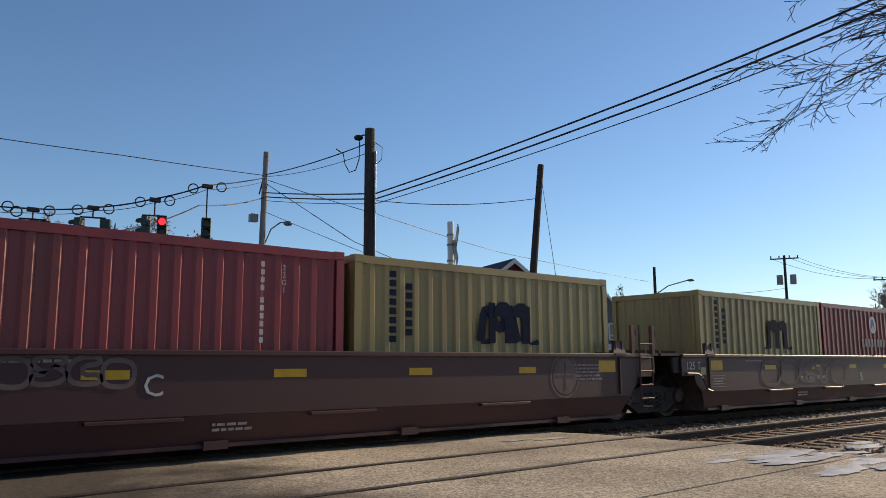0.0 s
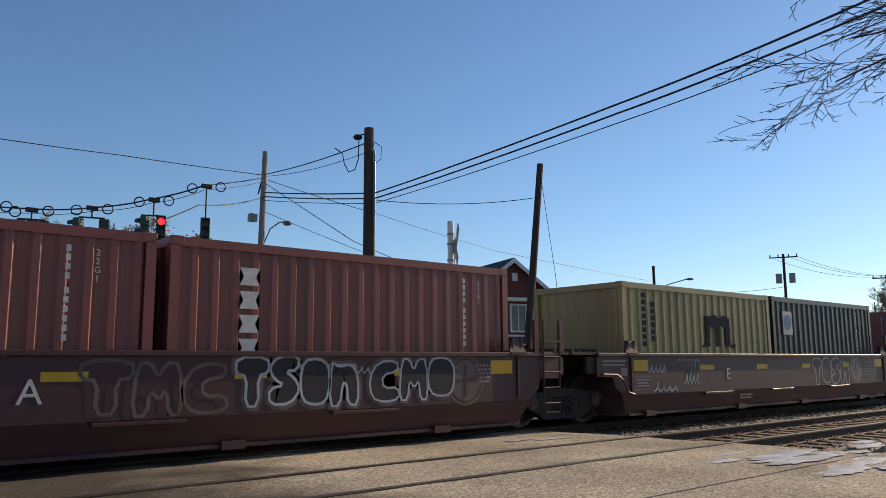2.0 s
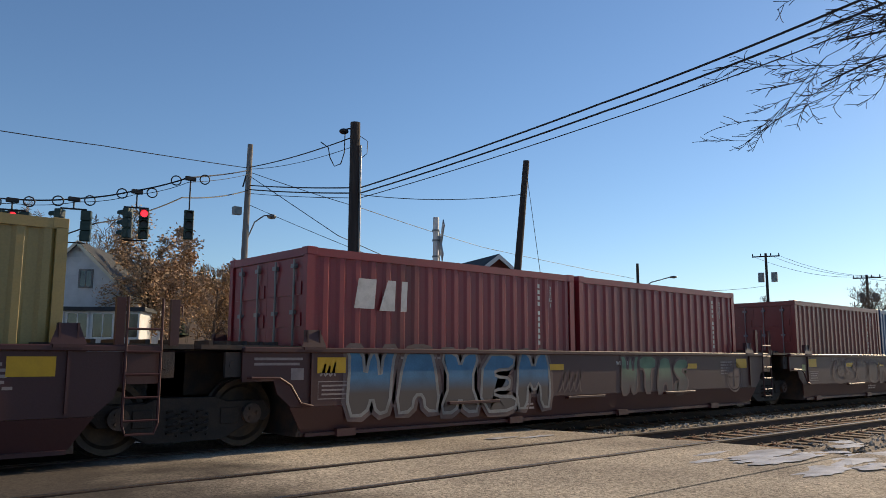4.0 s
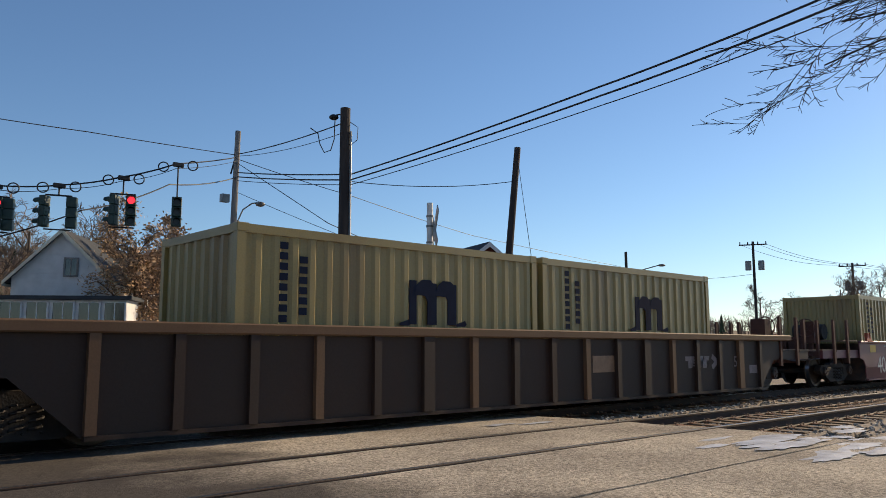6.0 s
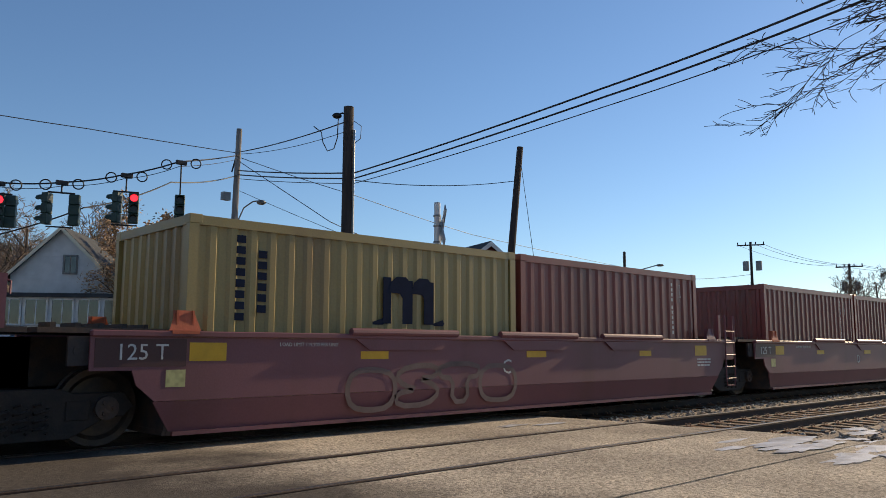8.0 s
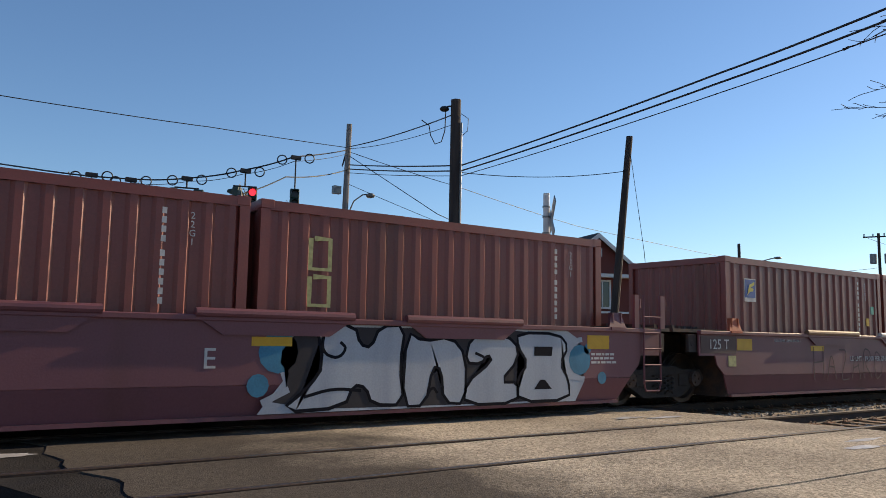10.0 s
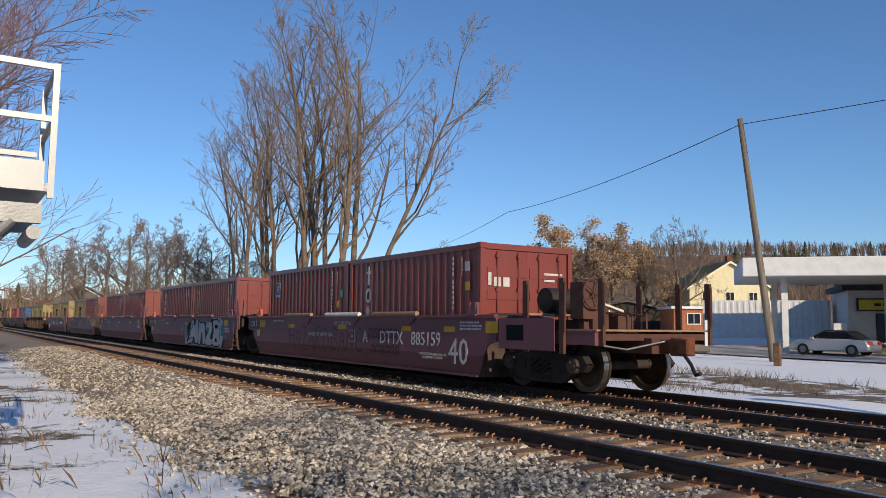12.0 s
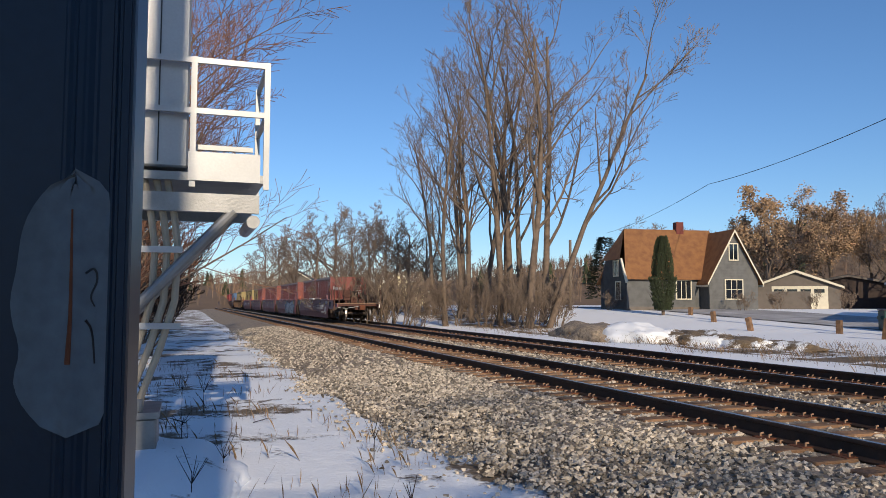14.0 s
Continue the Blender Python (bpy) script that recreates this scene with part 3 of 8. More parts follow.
def build_road():
    """The crossing: asphalt laid flush with the rail heads, with open flangeways."""
    road = thing("road", "worn pale asphalt level crossing with open flangeways beside the rails", "road", kind="structure")
    rg = random.Random(3)

    def strip(y0, y1, za, zb, x0=ROAD0, x1=ROAD1, ma="asphalt", name="asphalt_panel", nx=40, ny=8):
        bm = B()
        rows = []
        for j in range(ny + 1):
            y = y0 + (y1 - y0) * j / ny
            z = za + (zb - za) * j / ny
            row = []
            for i in range(nx + 1):
                x = x0 + (x1 - x0) * i / nx
                if i in (0, nx):
                    x += 0.22 * noise.noise((y * 1.3, 4.1 * i, 2)) + (0.09 * (y - 7) * (-1 if i else -1) if 3 < y < 12 else 0)
                row.append(bm.verts.new((x, y, z + 0.008 * noise.noise((x * 1.1, y * 1.1, 9)))))
            rows.append(row)
        for r, s in zip(rows, rows[1:]):
            for i in range(nx):
                bm.faces.new((r[i], r[i + 1], s[i + 1], s[i]))
        g = bmesh.ops.extrude_face_region(bm, geom=bm.faces[:])
        for v in g["geom"]:
            if isinstance(v, bmesh.types.BMVert):
                v.co.z -= 0.22
        bmesh.ops.recalc_face_normals(bm, faces=bm.faces[:])
        return part(name, bm, M[ma], road)

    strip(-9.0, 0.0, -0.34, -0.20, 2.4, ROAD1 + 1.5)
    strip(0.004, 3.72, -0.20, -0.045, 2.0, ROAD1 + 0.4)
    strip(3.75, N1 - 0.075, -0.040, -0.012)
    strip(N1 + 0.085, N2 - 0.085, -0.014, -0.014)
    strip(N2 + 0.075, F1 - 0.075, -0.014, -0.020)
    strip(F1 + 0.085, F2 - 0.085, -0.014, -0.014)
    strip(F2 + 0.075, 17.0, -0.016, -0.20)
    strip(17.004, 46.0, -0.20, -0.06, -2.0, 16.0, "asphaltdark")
    # dark apron that frays into the ballast on the west side, and ice on the east side
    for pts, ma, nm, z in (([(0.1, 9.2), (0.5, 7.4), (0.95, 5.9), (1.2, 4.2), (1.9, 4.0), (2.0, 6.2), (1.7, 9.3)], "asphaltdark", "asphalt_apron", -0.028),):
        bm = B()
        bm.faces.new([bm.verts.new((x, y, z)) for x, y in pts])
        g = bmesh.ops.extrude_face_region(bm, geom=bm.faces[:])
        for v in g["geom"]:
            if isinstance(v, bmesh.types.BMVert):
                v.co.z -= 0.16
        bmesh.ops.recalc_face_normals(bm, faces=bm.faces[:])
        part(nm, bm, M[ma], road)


def patch(name, cx, cy, rx, ry, z, material, label, seed, thick=0.012, slope=0.0):
    """A ragged flat patch of snow or ice."""
    rg = random.Random(seed)
    bm = B()
    k = 46
    ring = []
    for i in range(k):
        a = 2 * math.pi * i / k
        r = 0.85 + 0.42 * noise.noise((math.cos(a) * 1.6 + seed, math.sin(a) * 1.6, seed)) + 0.2 * noise.noise((math.cos(a) * 5 + seed, math.sin(a) * 5, seed)) + 0.03 * rg.uniform(-1, 1)
        x, y = cx + rx * r * math.cos(a), cy + ry * r * math.sin(a)
        ring.append(bm.verts.new((x, y, z + slope * (y - cy))))
    c = bm.verts.new((cx, cy, z + thick))
    for i in range(k):
        bm.faces.new((ring[i], ring[(i + 1) % k], c))
    return tagged(part(name, bm, material), label, name.split("_")[0], "ice on the crossing", "structure")


build_ground()
build_bed()
build_road()
ri = random.Random(19)
ICE = [(10.55, 4.45, 1.0, 0.26, 61), (10.2, 4.0, 0.9, 0.20, 62), (9.7, 3.35, 0.8, 0.22, 63), (10.9, 3.5, 0.7, 0.22, 64), (9.3, 4.6, 0.45, 0.10, 4), (10.0, 4.95, 0.5, 0.07, 5)] + [(ri.uniform(9.4, 14.5), ri.uniform(3.0, 4.7), ri.uniform(0.2, 0.7), ri.uniform(0.06, 0.28), 20 + i) for i in range(22)]
for args in ICE:
    patch("ice_patch", args[0], args[1], args[2], args[3], (-0.022 if args[1] > 3.75 else -0.055) if args[0] < 11.3 else -0.075, M["ice"], "refrozen slush on the asphalt beside the rails", args[4])
for args in ((0.75, 8.35, 0.5, 0.16, 7, -0.02), (0.2, 6.3, 0.4, 0.3, 8, -0.15), (-0.6, 6.4, 0.5, 0.22, 9, -0.16), (9.2, 8.1, 0.4, 0.12, 10, -0.004), (9.9, 7.9, 0.5, 0.10, 11, -0.004)):
    patch("snow_patch", args[0], args[1], args[2], args[3], args[5], M["ice"], "thin trodden snow left beside the rails", args[4])


# ---------- the train ----------
CL, CW, CH = 6.058, 2.438, 2.591          # a twenty-foot container
YC = (F1 + F2) / 2                        # middle of the far track
WELL = 0.262                              # the well's floor over the rails
TRAIN = []                                # every thing that rides, with its place along the train


def corrugated(length, height, pitch=0.278, depth=0.036):
    """A sheet in x and z whose folds stand towards -y."""
    bm = B()
    n = int(length / pitch)
    p = length / n
    prof = []
    for i in range(n):
        x = i * p
        prof += [(x, 0), (x + 0.40 * p, 0), (x + 0.56 * p, depth), (x + 0.84 * p, depth)]
    prof.append((length, 0))
    lo = [bm.verts.new((x, -y + depth, 0)) for x, y in prof]
    hi = [bm.verts.new((x, -y + depth, height)) for x, y in prof]
    for i in range(len(prof) - 1):
        bm.faces.new((lo[i], lo[i + 1], hi[i + 1], hi[i]))
    return mesh_of("corrugated_wall", bm)


def container_meshes():
    k = {}
    k["side"] = corrugated(CL - 0.26, CH - 0.24)
    k["end"] = corrugated(CW - 0.22, CH - 0.24, 0.27, 0.045)
    k["post"] = mesh_of("corner_post", box(B(), 0, 0.13, 0, 0.11, 0.12, CH - 0.12))
    k["rail"] = mesh_of("side_rail", box(B(), 0.13, CL - 0.13, 0, 0.07, 0, 0.12))
    k["header"] = mesh_of("end_header", box(B(), 0, 0.09, 0.11, CW - 0.11, 0, 0.12))
    bm = bevel(box(B(), 0, 0.178, 0, 0.162, 0, 0.12), 0.008)
    k["casting"] = mesh_of("corner_casting", bm)
    bm = box(B(), 0.05, CL - 0.05, 0.05, CW - 0.05, CH - 0.03, CH - 0.014)
    k["roof"] = mesh_of("roof", bm)
    bm = box(B(), 0, 0.04, 0, (CW - 0.26) / 2, 0, CH - 0.27)
    for i in range(1, 5):
        z = i * (CH - 0.27) / 5
        box(bm, 0.04, 0.058, 0.06, (CW - 0.26) / 2 - 0.06, z - 0.10, z + 0.10)
    k["leaf"] = mesh_of("door_leaf", bm)
    bm = B()
    tube(bm, [(0, 0, 0.03), (0, 0, CH - 0.30)], 0.017, seg=6)
    for z in (0.12, 0.75, 1.5, CH - 0.4):
        box(bm, -0.03, 0.03, -0.05, 0.05, z - 0.03, z + 0.03)
    k["rod"] = mesh_of("lock_rod", bm)
    bm = box(B(), 0, 0.03, 0, 0.34, 0, 0.035)
    k["handle"] = mesh_of("door_handle", bm)
    return k


K = container_meshes()
CNAME = {"brown": "dull brown", "red": "faded red", "orange": "orange-red", "yellow": "mustard yellow", "dark": "dark blue-black", "blue": "blue"}


def container(u, col, door_east=True, detail=True, extra=""):
    m = M[col]
    c = thing("shipping_container", f"{CNAME[col]} corrugated steel shipping container{extra} riding in a well car", "container", "containers on the train")
    y0 = -CW / 2
    inst("side_wall", K["side"], m, c, pose(0.13, y0 + 0.015, 0.12))
    inst("side_wall", K["side"], m, c, pose(CL - 0.13, -y0 - 0.015, 0.12, 0, 0, 180))
    xd, xf = (CL, 0.0) if door_east else (0.0, CL)
    if door_east:
        inst("front_wall", K["end"], m, c, pose(0.02, -y0 - 0.11, 0.12, 0, 0, -90))
    else:
        inst("front_wall", K["end"], m, c, pose(CL - 0.02, y0 + 0.11, 0.12, 0, 0, 90))
    for i in range(2):
        if door_east:
            leaf = inst("door_leaf", K["leaf"], m, c, pose(CL - 0.075, y0 + 0.125 + i * (CW - 0.25) / 2, 0.135))
        else:
            leaf = inst("door_leaf", K["leaf"], m, c, pose(0.075, -y0 - 0.125 - i * (CW - 0.25) / 2, 0.135, 0, 0, 180))
        if detail:
            for j in (0.28, 0.78):
                inst("lock_rod", K["rod"], M["galv"] if not door_east else m, leaf, pose(0.075, j * (CW - 0.26) / 2, 0))
            inst("door_handle", K["handle"], M["galv"], leaf, pose(0.075, 0.28 * (CW - 0.26) / 2, 0.95))
    for x in (0.0, CL - 0.13):
        for y in (0.0, CW - 0.11):
            inst("corner_post", K["post"], m, c, pose(x, y0 + y, 0))
    for z in (0.0, CH - 0.132):
        for y in (0.0, CW - 0.07):
            inst("side_rail", K["rail"], m, c, pose(0, y0 + y, z))
        for x in (0.0, CL - 0.09):
            inst("end_header", K["header"], m, c, pose(x, y0, z))
    inst("roof", K["roof"], m, c, pose(0, y0, 0))
    if detail:
        for x in (-0.004, CL - 0.174):
            for y in (y0 - 0.004, -y0 - 0.158):
                for z in (0, CH - 0.12):
                    inst("corner_casting", K["casting"], m, c, pose(x, y, z))
    TRAIN.append((c, u, YC, WELL))
    return c


FY = -CW / 2 + 0.013                       # the outer fold of the side that faces the road


def vertical_name(c, s, x, z, size, ma="mark"):
    for i, ch in enumerate(s):
        if ch == " ":
            continue
        me = text_mesh(ch, size)
        inst("lettering", me, M[ma], c, pose(x, FY - 0.002, z - i * size * 0.92, 90, 0, 0))


def bars_v(c, x, z, n, w, h, gap, ma="mark", name="marking"):
    bm = B()
    for i in range(n):
        box(bm, x, x + w, FY - 0.006, FY - 0.002, z - i * (h + gap) - h, z - i * (h + gap))
    return part(name, bm, M[ma], c)


def brand_m(c, x0=3.1):
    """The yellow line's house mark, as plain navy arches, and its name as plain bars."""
    y = FY
    for a, b in ((0, 0.15), (0.38, 0.58), (0.82, 1.02)):
        plate("logo_bar", x0 + a, x0 + b, 1.28, 1.95 if a else 1.98, y, M["navy"], c, 0.006)
    for a in (0.10, 0.55):
        blob("logo_arch", [(x0 + a, 1.75), (x0 + a + 0.05, 1.92), (x0 + a + 0.16, 2.00), (x0 + a + 0.34, 2.00), (x0 + a + 0.46, 1.90), (x0 + a + 0.46, 1.72), (x0 + a + 0.28, 1.66), (x0 + a + 0.22, 1.74)], y, M["navy"], c, 0.008)
    for a in (-0.20, 1.02):
        blob("logo_swash", [(x0 + a, 1.30), (x0 + a + 0.2, 1.36), (x0 + a + 0.24, 1.30), (x0 + a + 0.2, 1.26), (x0 + a, 1.26)], y, M["navy"], c, 0.005)
    bars_v(c, 0.66, 2.38, 8, 0.13, 0.10, 0.045, "navy")
    bars_v(c, 0.98, 2.20, 6, 0.13, 0.10, 0.045, "navy")


def codes(c, x=5.0, ma="mark"):
    """The owner's code and number, too small to read: short bars down the sheet, with a check label."""
    bars_v(c, x, 2.35, 4, 0.055, 0.075, 0.035, ma)
    bars_v(c, x, 1.85, 6, 0.055, 0.075, 0.035, ma)
    vertical_name(c, "22G1", x + 0.36, 2.28, 0.115, ma)


def side_mesh(L, lend, rend):
    """One side of a well unit: x from truck to truck, a folded lower sheet, cut away over the trucks."""
    def end(kind):
        return [(0.55, 1.30), (0.55, 0.92), (1.02, 0.92), (1.08, 0.75)] if kind == 'mid' else [(0.85, 1.30), (0.85, 0.86), (1.10, 0.80), (1.16, 0.75)]
    left = end(lend)
    right = [(L - x, z) for x, z in end(rend)][::-1]
    bm = B()
    up = left + [(1.30, 0.56), (L - 1.30, 0.56)] + right
    slab(bm, up, 0.0, 0.03)
    lo = [(1.28, 0.555), (1.52, 0.20), (L - 1.52, 0.20), (L - 1.28, 0.555)]
    a = [bm.verts.new((x, 0.0 + 0.09 * (0.56 - z) / 0.36, z)) for x, z in lo]
    b = [bm.verts.new((x, 0.03 + 0.09 * (0.56 - z) / 0.36, z)) for x, z in lo]
    bm.faces.new(a)
    bm.faces.new(b[::-1])
    for i in range(4):
        bm.faces.new((a[i], b[i], b[(i + 1) % 4], a[(i + 1) % 4]))
    bmesh.ops.recalc_face_normals(bm, faces=bm.faces[:])
    return mesh_of("side_sheet", bm)


def truck_meshes():
    k = {}
    bm = B()
    pl = [(-1.22, 0.50), (-1.10, 0.66), (-0.55, 0.66), (-0.38, 0.72), (0.38, 0.72), (0.55, 0.66), (1.10, 0.66), (1.22, 0.50), (1.10, 0.38), (0.92, 0.38), (0.50, 0.16), (-0.50, 0.16), (-0.92, 0.38), (-1.10, 0.38)]
    slab(bm, pl, -0.08, 0.08)
    for s in (-1, 1):
        box(bm, s * 0.58 - 0.13, s * 0.58 + 0.13, -0.10, -0.081, 0.36, 0.58)
    k["frame"] = mesh_of("side_frame", bevel(bm, 0.015))
    bm = B()
    for x in (-0.2, 0.0, 0.2):
        pts = [(x + 0.075 * math.cos(a * 0.9), -0.10 + 0.05 * math.sin(a * 0.9), 0.24 + a * 0.0125) for a in range(0, 27)]
        tube(bm, pts, 0.016, seg=5)
    k["spring"] = mesh_of("spring", bm)
    bm = box(B(), -0.2, 0.2, -1.05, 1.05, 0.46, 0.70)
    k["bolster"] = mesh_of("bolster", bevel(bm, 0.03))
    bm = B()
    prof = [(0.02, -0.10), (0.10, -0.10), (0.11, -0.035), (0.34, -0.03), (0.385, -0.065), (0.455, -0.068), (0.462, 0.035), (0.487, 0.05), (0.487, 0.075), (0.38, 0.06), (0.34, 0.02), (0.11, 0.03), (0.10, 0.08), (0.02, 0.08)]
    seg = 36
    rings = [[bm.verts.new((r * math.cos(2 * math.pi * i / seg), y, r * math.sin(2 * math.pi * i / seg))) for i in range(seg)] for r, y in prof]
    for a, b in zip(rings, rings[1:] + rings[:1]):
        for i in range(seg):
            bm.faces.new((a[i], a[(i + 1) % seg], b[(i + 1) % seg], b[i]))
    bmesh.ops.recalc_face_normals(bm, faces=bm.faces[:])
    me = mesh_of("wheel", bm)
    me.materials.append(M["wheel"])
    me.materials.append(M["tread"])
    for i, p in enumerate(me.polygons):
        if 5 * seg <= i < 6 * seg:
            p.material_index = 1
    k["wheel"] = me
    bm = tube(B(), [(0, -0.98, 0), (0, 0.98, 0)], 0.085, seg=12)
    k["axle"] = mesh_of("axle", bm, True)
    bm = tube(B(), [(0, -0.06, 0), (0, 0.05, 0)], 0.135, seg=14)
    for a in range(3):
        tube(bm, [(0.07 * math.cos(a * 2.1), -0.085, 0.07 * math.sin(a * 2.1)), (0.07 * math.cos(a * 2.1), -0.05, 0.07 * math.sin(a * 2.1))], 0.025, seg=6)
    k["cap"] = mesh_of("bearing_cap", bm)
    return k


TK = truck_meshes()
SPIN = []
NEAR = []


def truck(car, x):
    t = inst("truck", TK["bolster"], M["truck"], car, pose(x, 0, 0))
    for s in (-1, 1):
        fr = pose(0, s * 1.0, 0, 0, 0, 0 if s < 0 else 180)
        inst("side_frame", TK["frame"], M["truck"], t, fr)
        inst("spring", TK["spring"], M["truck"], t, fr)
        for a in (-0.89, 0.89):
            inst("bearing_cap", TK["cap"], M["deck"], t, pose(a, s * 1.09, 0.487, 0, 0, 0 if s < 0 else 180))
    for a in (-0.89, 0.89):
        ax = inst("axle", TK["axle"], M["deck"], t, pose(a, 0, 0.487))
        for s in (-1, 1):
            w = new("wheel", TK["wheel"])
            w.parent, w.matrix_basis = t, pose(a, s * 0.7525, 0.487, 0, 0, 0 if s < 0 else 180)
            SPIN.append((w, a, s))


def ladder(car, x, y, m, w=0.42, z0=0.45, z1=1.95, rungs=5):
    bm = B()
    for a in (0, w):
        tube(bm, [(x + a, y, z0), (x + a, y, z1)], 0.018, seg=6)
    for i in range(rungs):
        z = z0 + 0.04 + i * 0.27
        tube(bm, [(x, y - 0.01, z), (x + w, y - 0.01, z)], 0.014, seg=6)
    tube(bm, [(x, y, z0), (x + 0.04, y, z0 - 0.12), (x + w - 0.04, y, z0 - 0.12), (x + w, y, z0)], 0.016, seg=6)
    return part("ladder", bm, m, car)


def post(car, x, y, m, z0=0.95, z1=1.95):
    bm = box(B(), x - 0.055, x + 0.055, y - 0.03, y + 0.03, z0, z1)
    tube(bm, [(x + 0.09, y - 0.02, z0 + 0.35), (x + 0.09, y - 0.02, z1 - 0.08), (x + 0.04, y, z1 - 0.06)], 0.011, seg=5)
    return part("handrail_post", bm, m, car)


def coupler_end(car, x, d, paintm, m, tank=True):
    """The platform over an end truck, with sill, posts, brake wheel, reservoir and coupler; d is the way out along x."""
    bm = B()
    X = lambda a: x + d * a

    def bx(a0, a1, y0, y1, z0, z1):
        box(bm, min(X(a0), X(a1)), max(X(a0), X(a1)), y0, y1, z0, z1)
    bx(-1.3, 1.95, -0.32, 0.32, 0.72, 0.98)
    part("centre_sill", bm, M["rustbrown"], car)
    for s in (-1, 1):
        bm = B()
        bx(-0.9, 1.75, s * 1.36 - 0.05, s * 1.36 + 0.05, 0.86, 1.10)
        part("side_sill", bm, paintm, car)
        bm = B()
        bx(-0.9, 1.70, s * 0.80 - 0.04, s * 0.80 + 0.04, 0.98, 1.06)
        part("stringer", bm, M["rustbrown"], car)
    for a in (0.0, 0.55, 1.05, 1.72):
        bm = B()
        bx(a - 0.06, a + 0.06, -1.30, 1.30, 0.94, 1.05)
        part("cross_beam", bm, M["rustbrown"], car)
    bm = B()
    bx(-0.95, 1.7, -0.72, -0.40, 1.062, 1.085)
    bx(-0.95, 1.7, 0.40, 0.72, 1.062, 1.085)
    bx(0.9, 1.8, -1.42, 1.42, 1.09, 1.12)
    bx(-1.45, -0.3, -1.2, 1.2, 1.36, 1.40)
    part("walkway", bm, M["tan"] if paintm is M["dttx"] else M["deck"], car)
    for a in (0.0, 1.0):
        for s in (-1, 1):
            post(car, X(a), s * 1.44, M["rustbrown"], 0.70, 1.98)
    for s in (-1, 1):
        post(car, X(1.80), s * 1.30, M["rustbrown"], 0.85, 1.95)
    # brake reservoir and valve gear
    if tank:
        bm = B()
        tube(bm, [(X(-0.45), -0.62, 1.66), (X(-0.45), 0.30, 1.66)], 0.235, seg=18)
        box(bm, X(-0.45) - 0.2, X(-0.45) + 0.2, -0.5, -0.42, 1.38, 1.6)
        box(bm, X(-0.45) - 0.2, X(-0.45) + 0.2, 0.12, 0.2, 1.38, 1.6)
        part("air_reservoir", bm, M["truck"], car, smooth=False)
    bm = B()
    tube(bm, [(X(0.85), -0.62, 1.72), (X(0.90), -0.62, 1.72)], 0.05, seg=10)
    ring = [(X(0.92), -0.62 + 0.27 * math.cos(i * math.pi / 12), 1.75 + 0.27 * math.sin(i * math.pi / 12)) for i in range(25)]
    tube(bm, ring, 0.018, seg=6, caps=False)
    for i in range(5):
        a = i * 2 * math.pi / 5
        tube(bm, [(X(0.92), -0.62, 1.75), (X(0.92), -0.62 + 0.26 * math.cos(a), 1.75 + 0.26 * math.sin(a))], 0.012, seg=5)
    part("brake_wheel", bm, M["rustbrown"], car)
    bm = B()
    bx(0.50, 0.84, -0.82, -0.42, 1.30, 1.95)
    bx(0.60, 0.72, -0.70, -0.58, 0.95, 1.32)
    bx(0.30, 0.52, -0.30, 0.10, 1.06, 1.50)
    bx(0.20, 0.66, 0.20, 0.55, 1.08, 1.38)
    part("brake_gear", bm, M["rustbrown"], car)
    bm = B()
    for a0, a1, yy in ((0.2, 1.2, -0.1), (0.1, 1.4, 0.15), (-0.2, 0.8, 0.42)):
        tube(bm, [(X(a0), yy, 1.10), (X(a0 + 0.05), yy, 1.34), (X((a0 + a1) / 2), yy - 0.05, 1.42), (X(a1), yy, 1.36), (X(a1), yy, 1.06)], 0.022, seg=6)
    part("brake_pipe", bm, M["rustbrown"], car)
    bm = B()
    bx(1.70, 2.22, -0.12, 0.12, 0.76, 0.96)
    bx(2.18, 2.46, -0.16, 0.16, 0.70, 1.00)
    bx(2.36, 2.56, -0.17, -0.05, 0.72, 0.98)
    part("coupler", bevel(bm, 0.02), M["rust"], car)
    bm = B()
    tube(bm, [(X(1.9), 0.42, 0.80), (X(2.15), 0.40, 0.55), (X(2.35), 0.28, 0.38), (X(2.55), 0.15, 0.42)], 0.032, seg=7)
    part("brake_hose", bm, M["tyre"], car)
    bm = B()
    tube(bm, [(X(1.92), -1.38, 0.86), (X(1.96), -0.9, 0.80), (X(2.05), -0.2, 0.92), (X(2.1), 0.0, 0.95)], 0.016, seg=6)
    part("cut_lever", bm, M["galv"], car)
    plate_m = M["white"]
    part("end_sign", box(B(), min(X(1.78), X(1.80)), max(X(1.78), X(1.80)), 1.20, 1.31, 0.84, 1.30), plate_m, car) if d > 0 else None


def mid_end(car, x, d, paintm):
    """The articulated end over a shared truck: deck plate, posts and grab ladder."""
    bm = B()
    X = lambda a: x + d * a
    a0, a1 = sorted((X(0.05), X(1.95)))
    box(bm, a0, a1, -1.30, 1.30, 1.34, 1.40)
    a0, a1 = sorted((X(-0.25), X(1.6)))
    box(bm, a0, a1, -0.35, 0.35, 0.72, 1.30)
    for i in range(5):
        p = X(0.25 + 0.30 * i)
        box(bm, p - 0.03, p + 0.03, -1.15 + 0.1 * i, -0.7 + 0.2 * i, 1.40, 1.46)
    part("end_deck", bm, M["deck"], car)
    for s in (-1, 1):
        bm = B()
        p = X(0.45)
        box(bm, p - 0.11, p + 0.11, s * 1.38 - 0.03, s * 1.38 + 0.03, 0.98, 1.30)
        tube(bm, [(p, s * 1.42, 1.14), (p, s * 1.36, 1.14)], 0.06, seg=8)
        part("jacking_pad", bm, M["deck"], car)


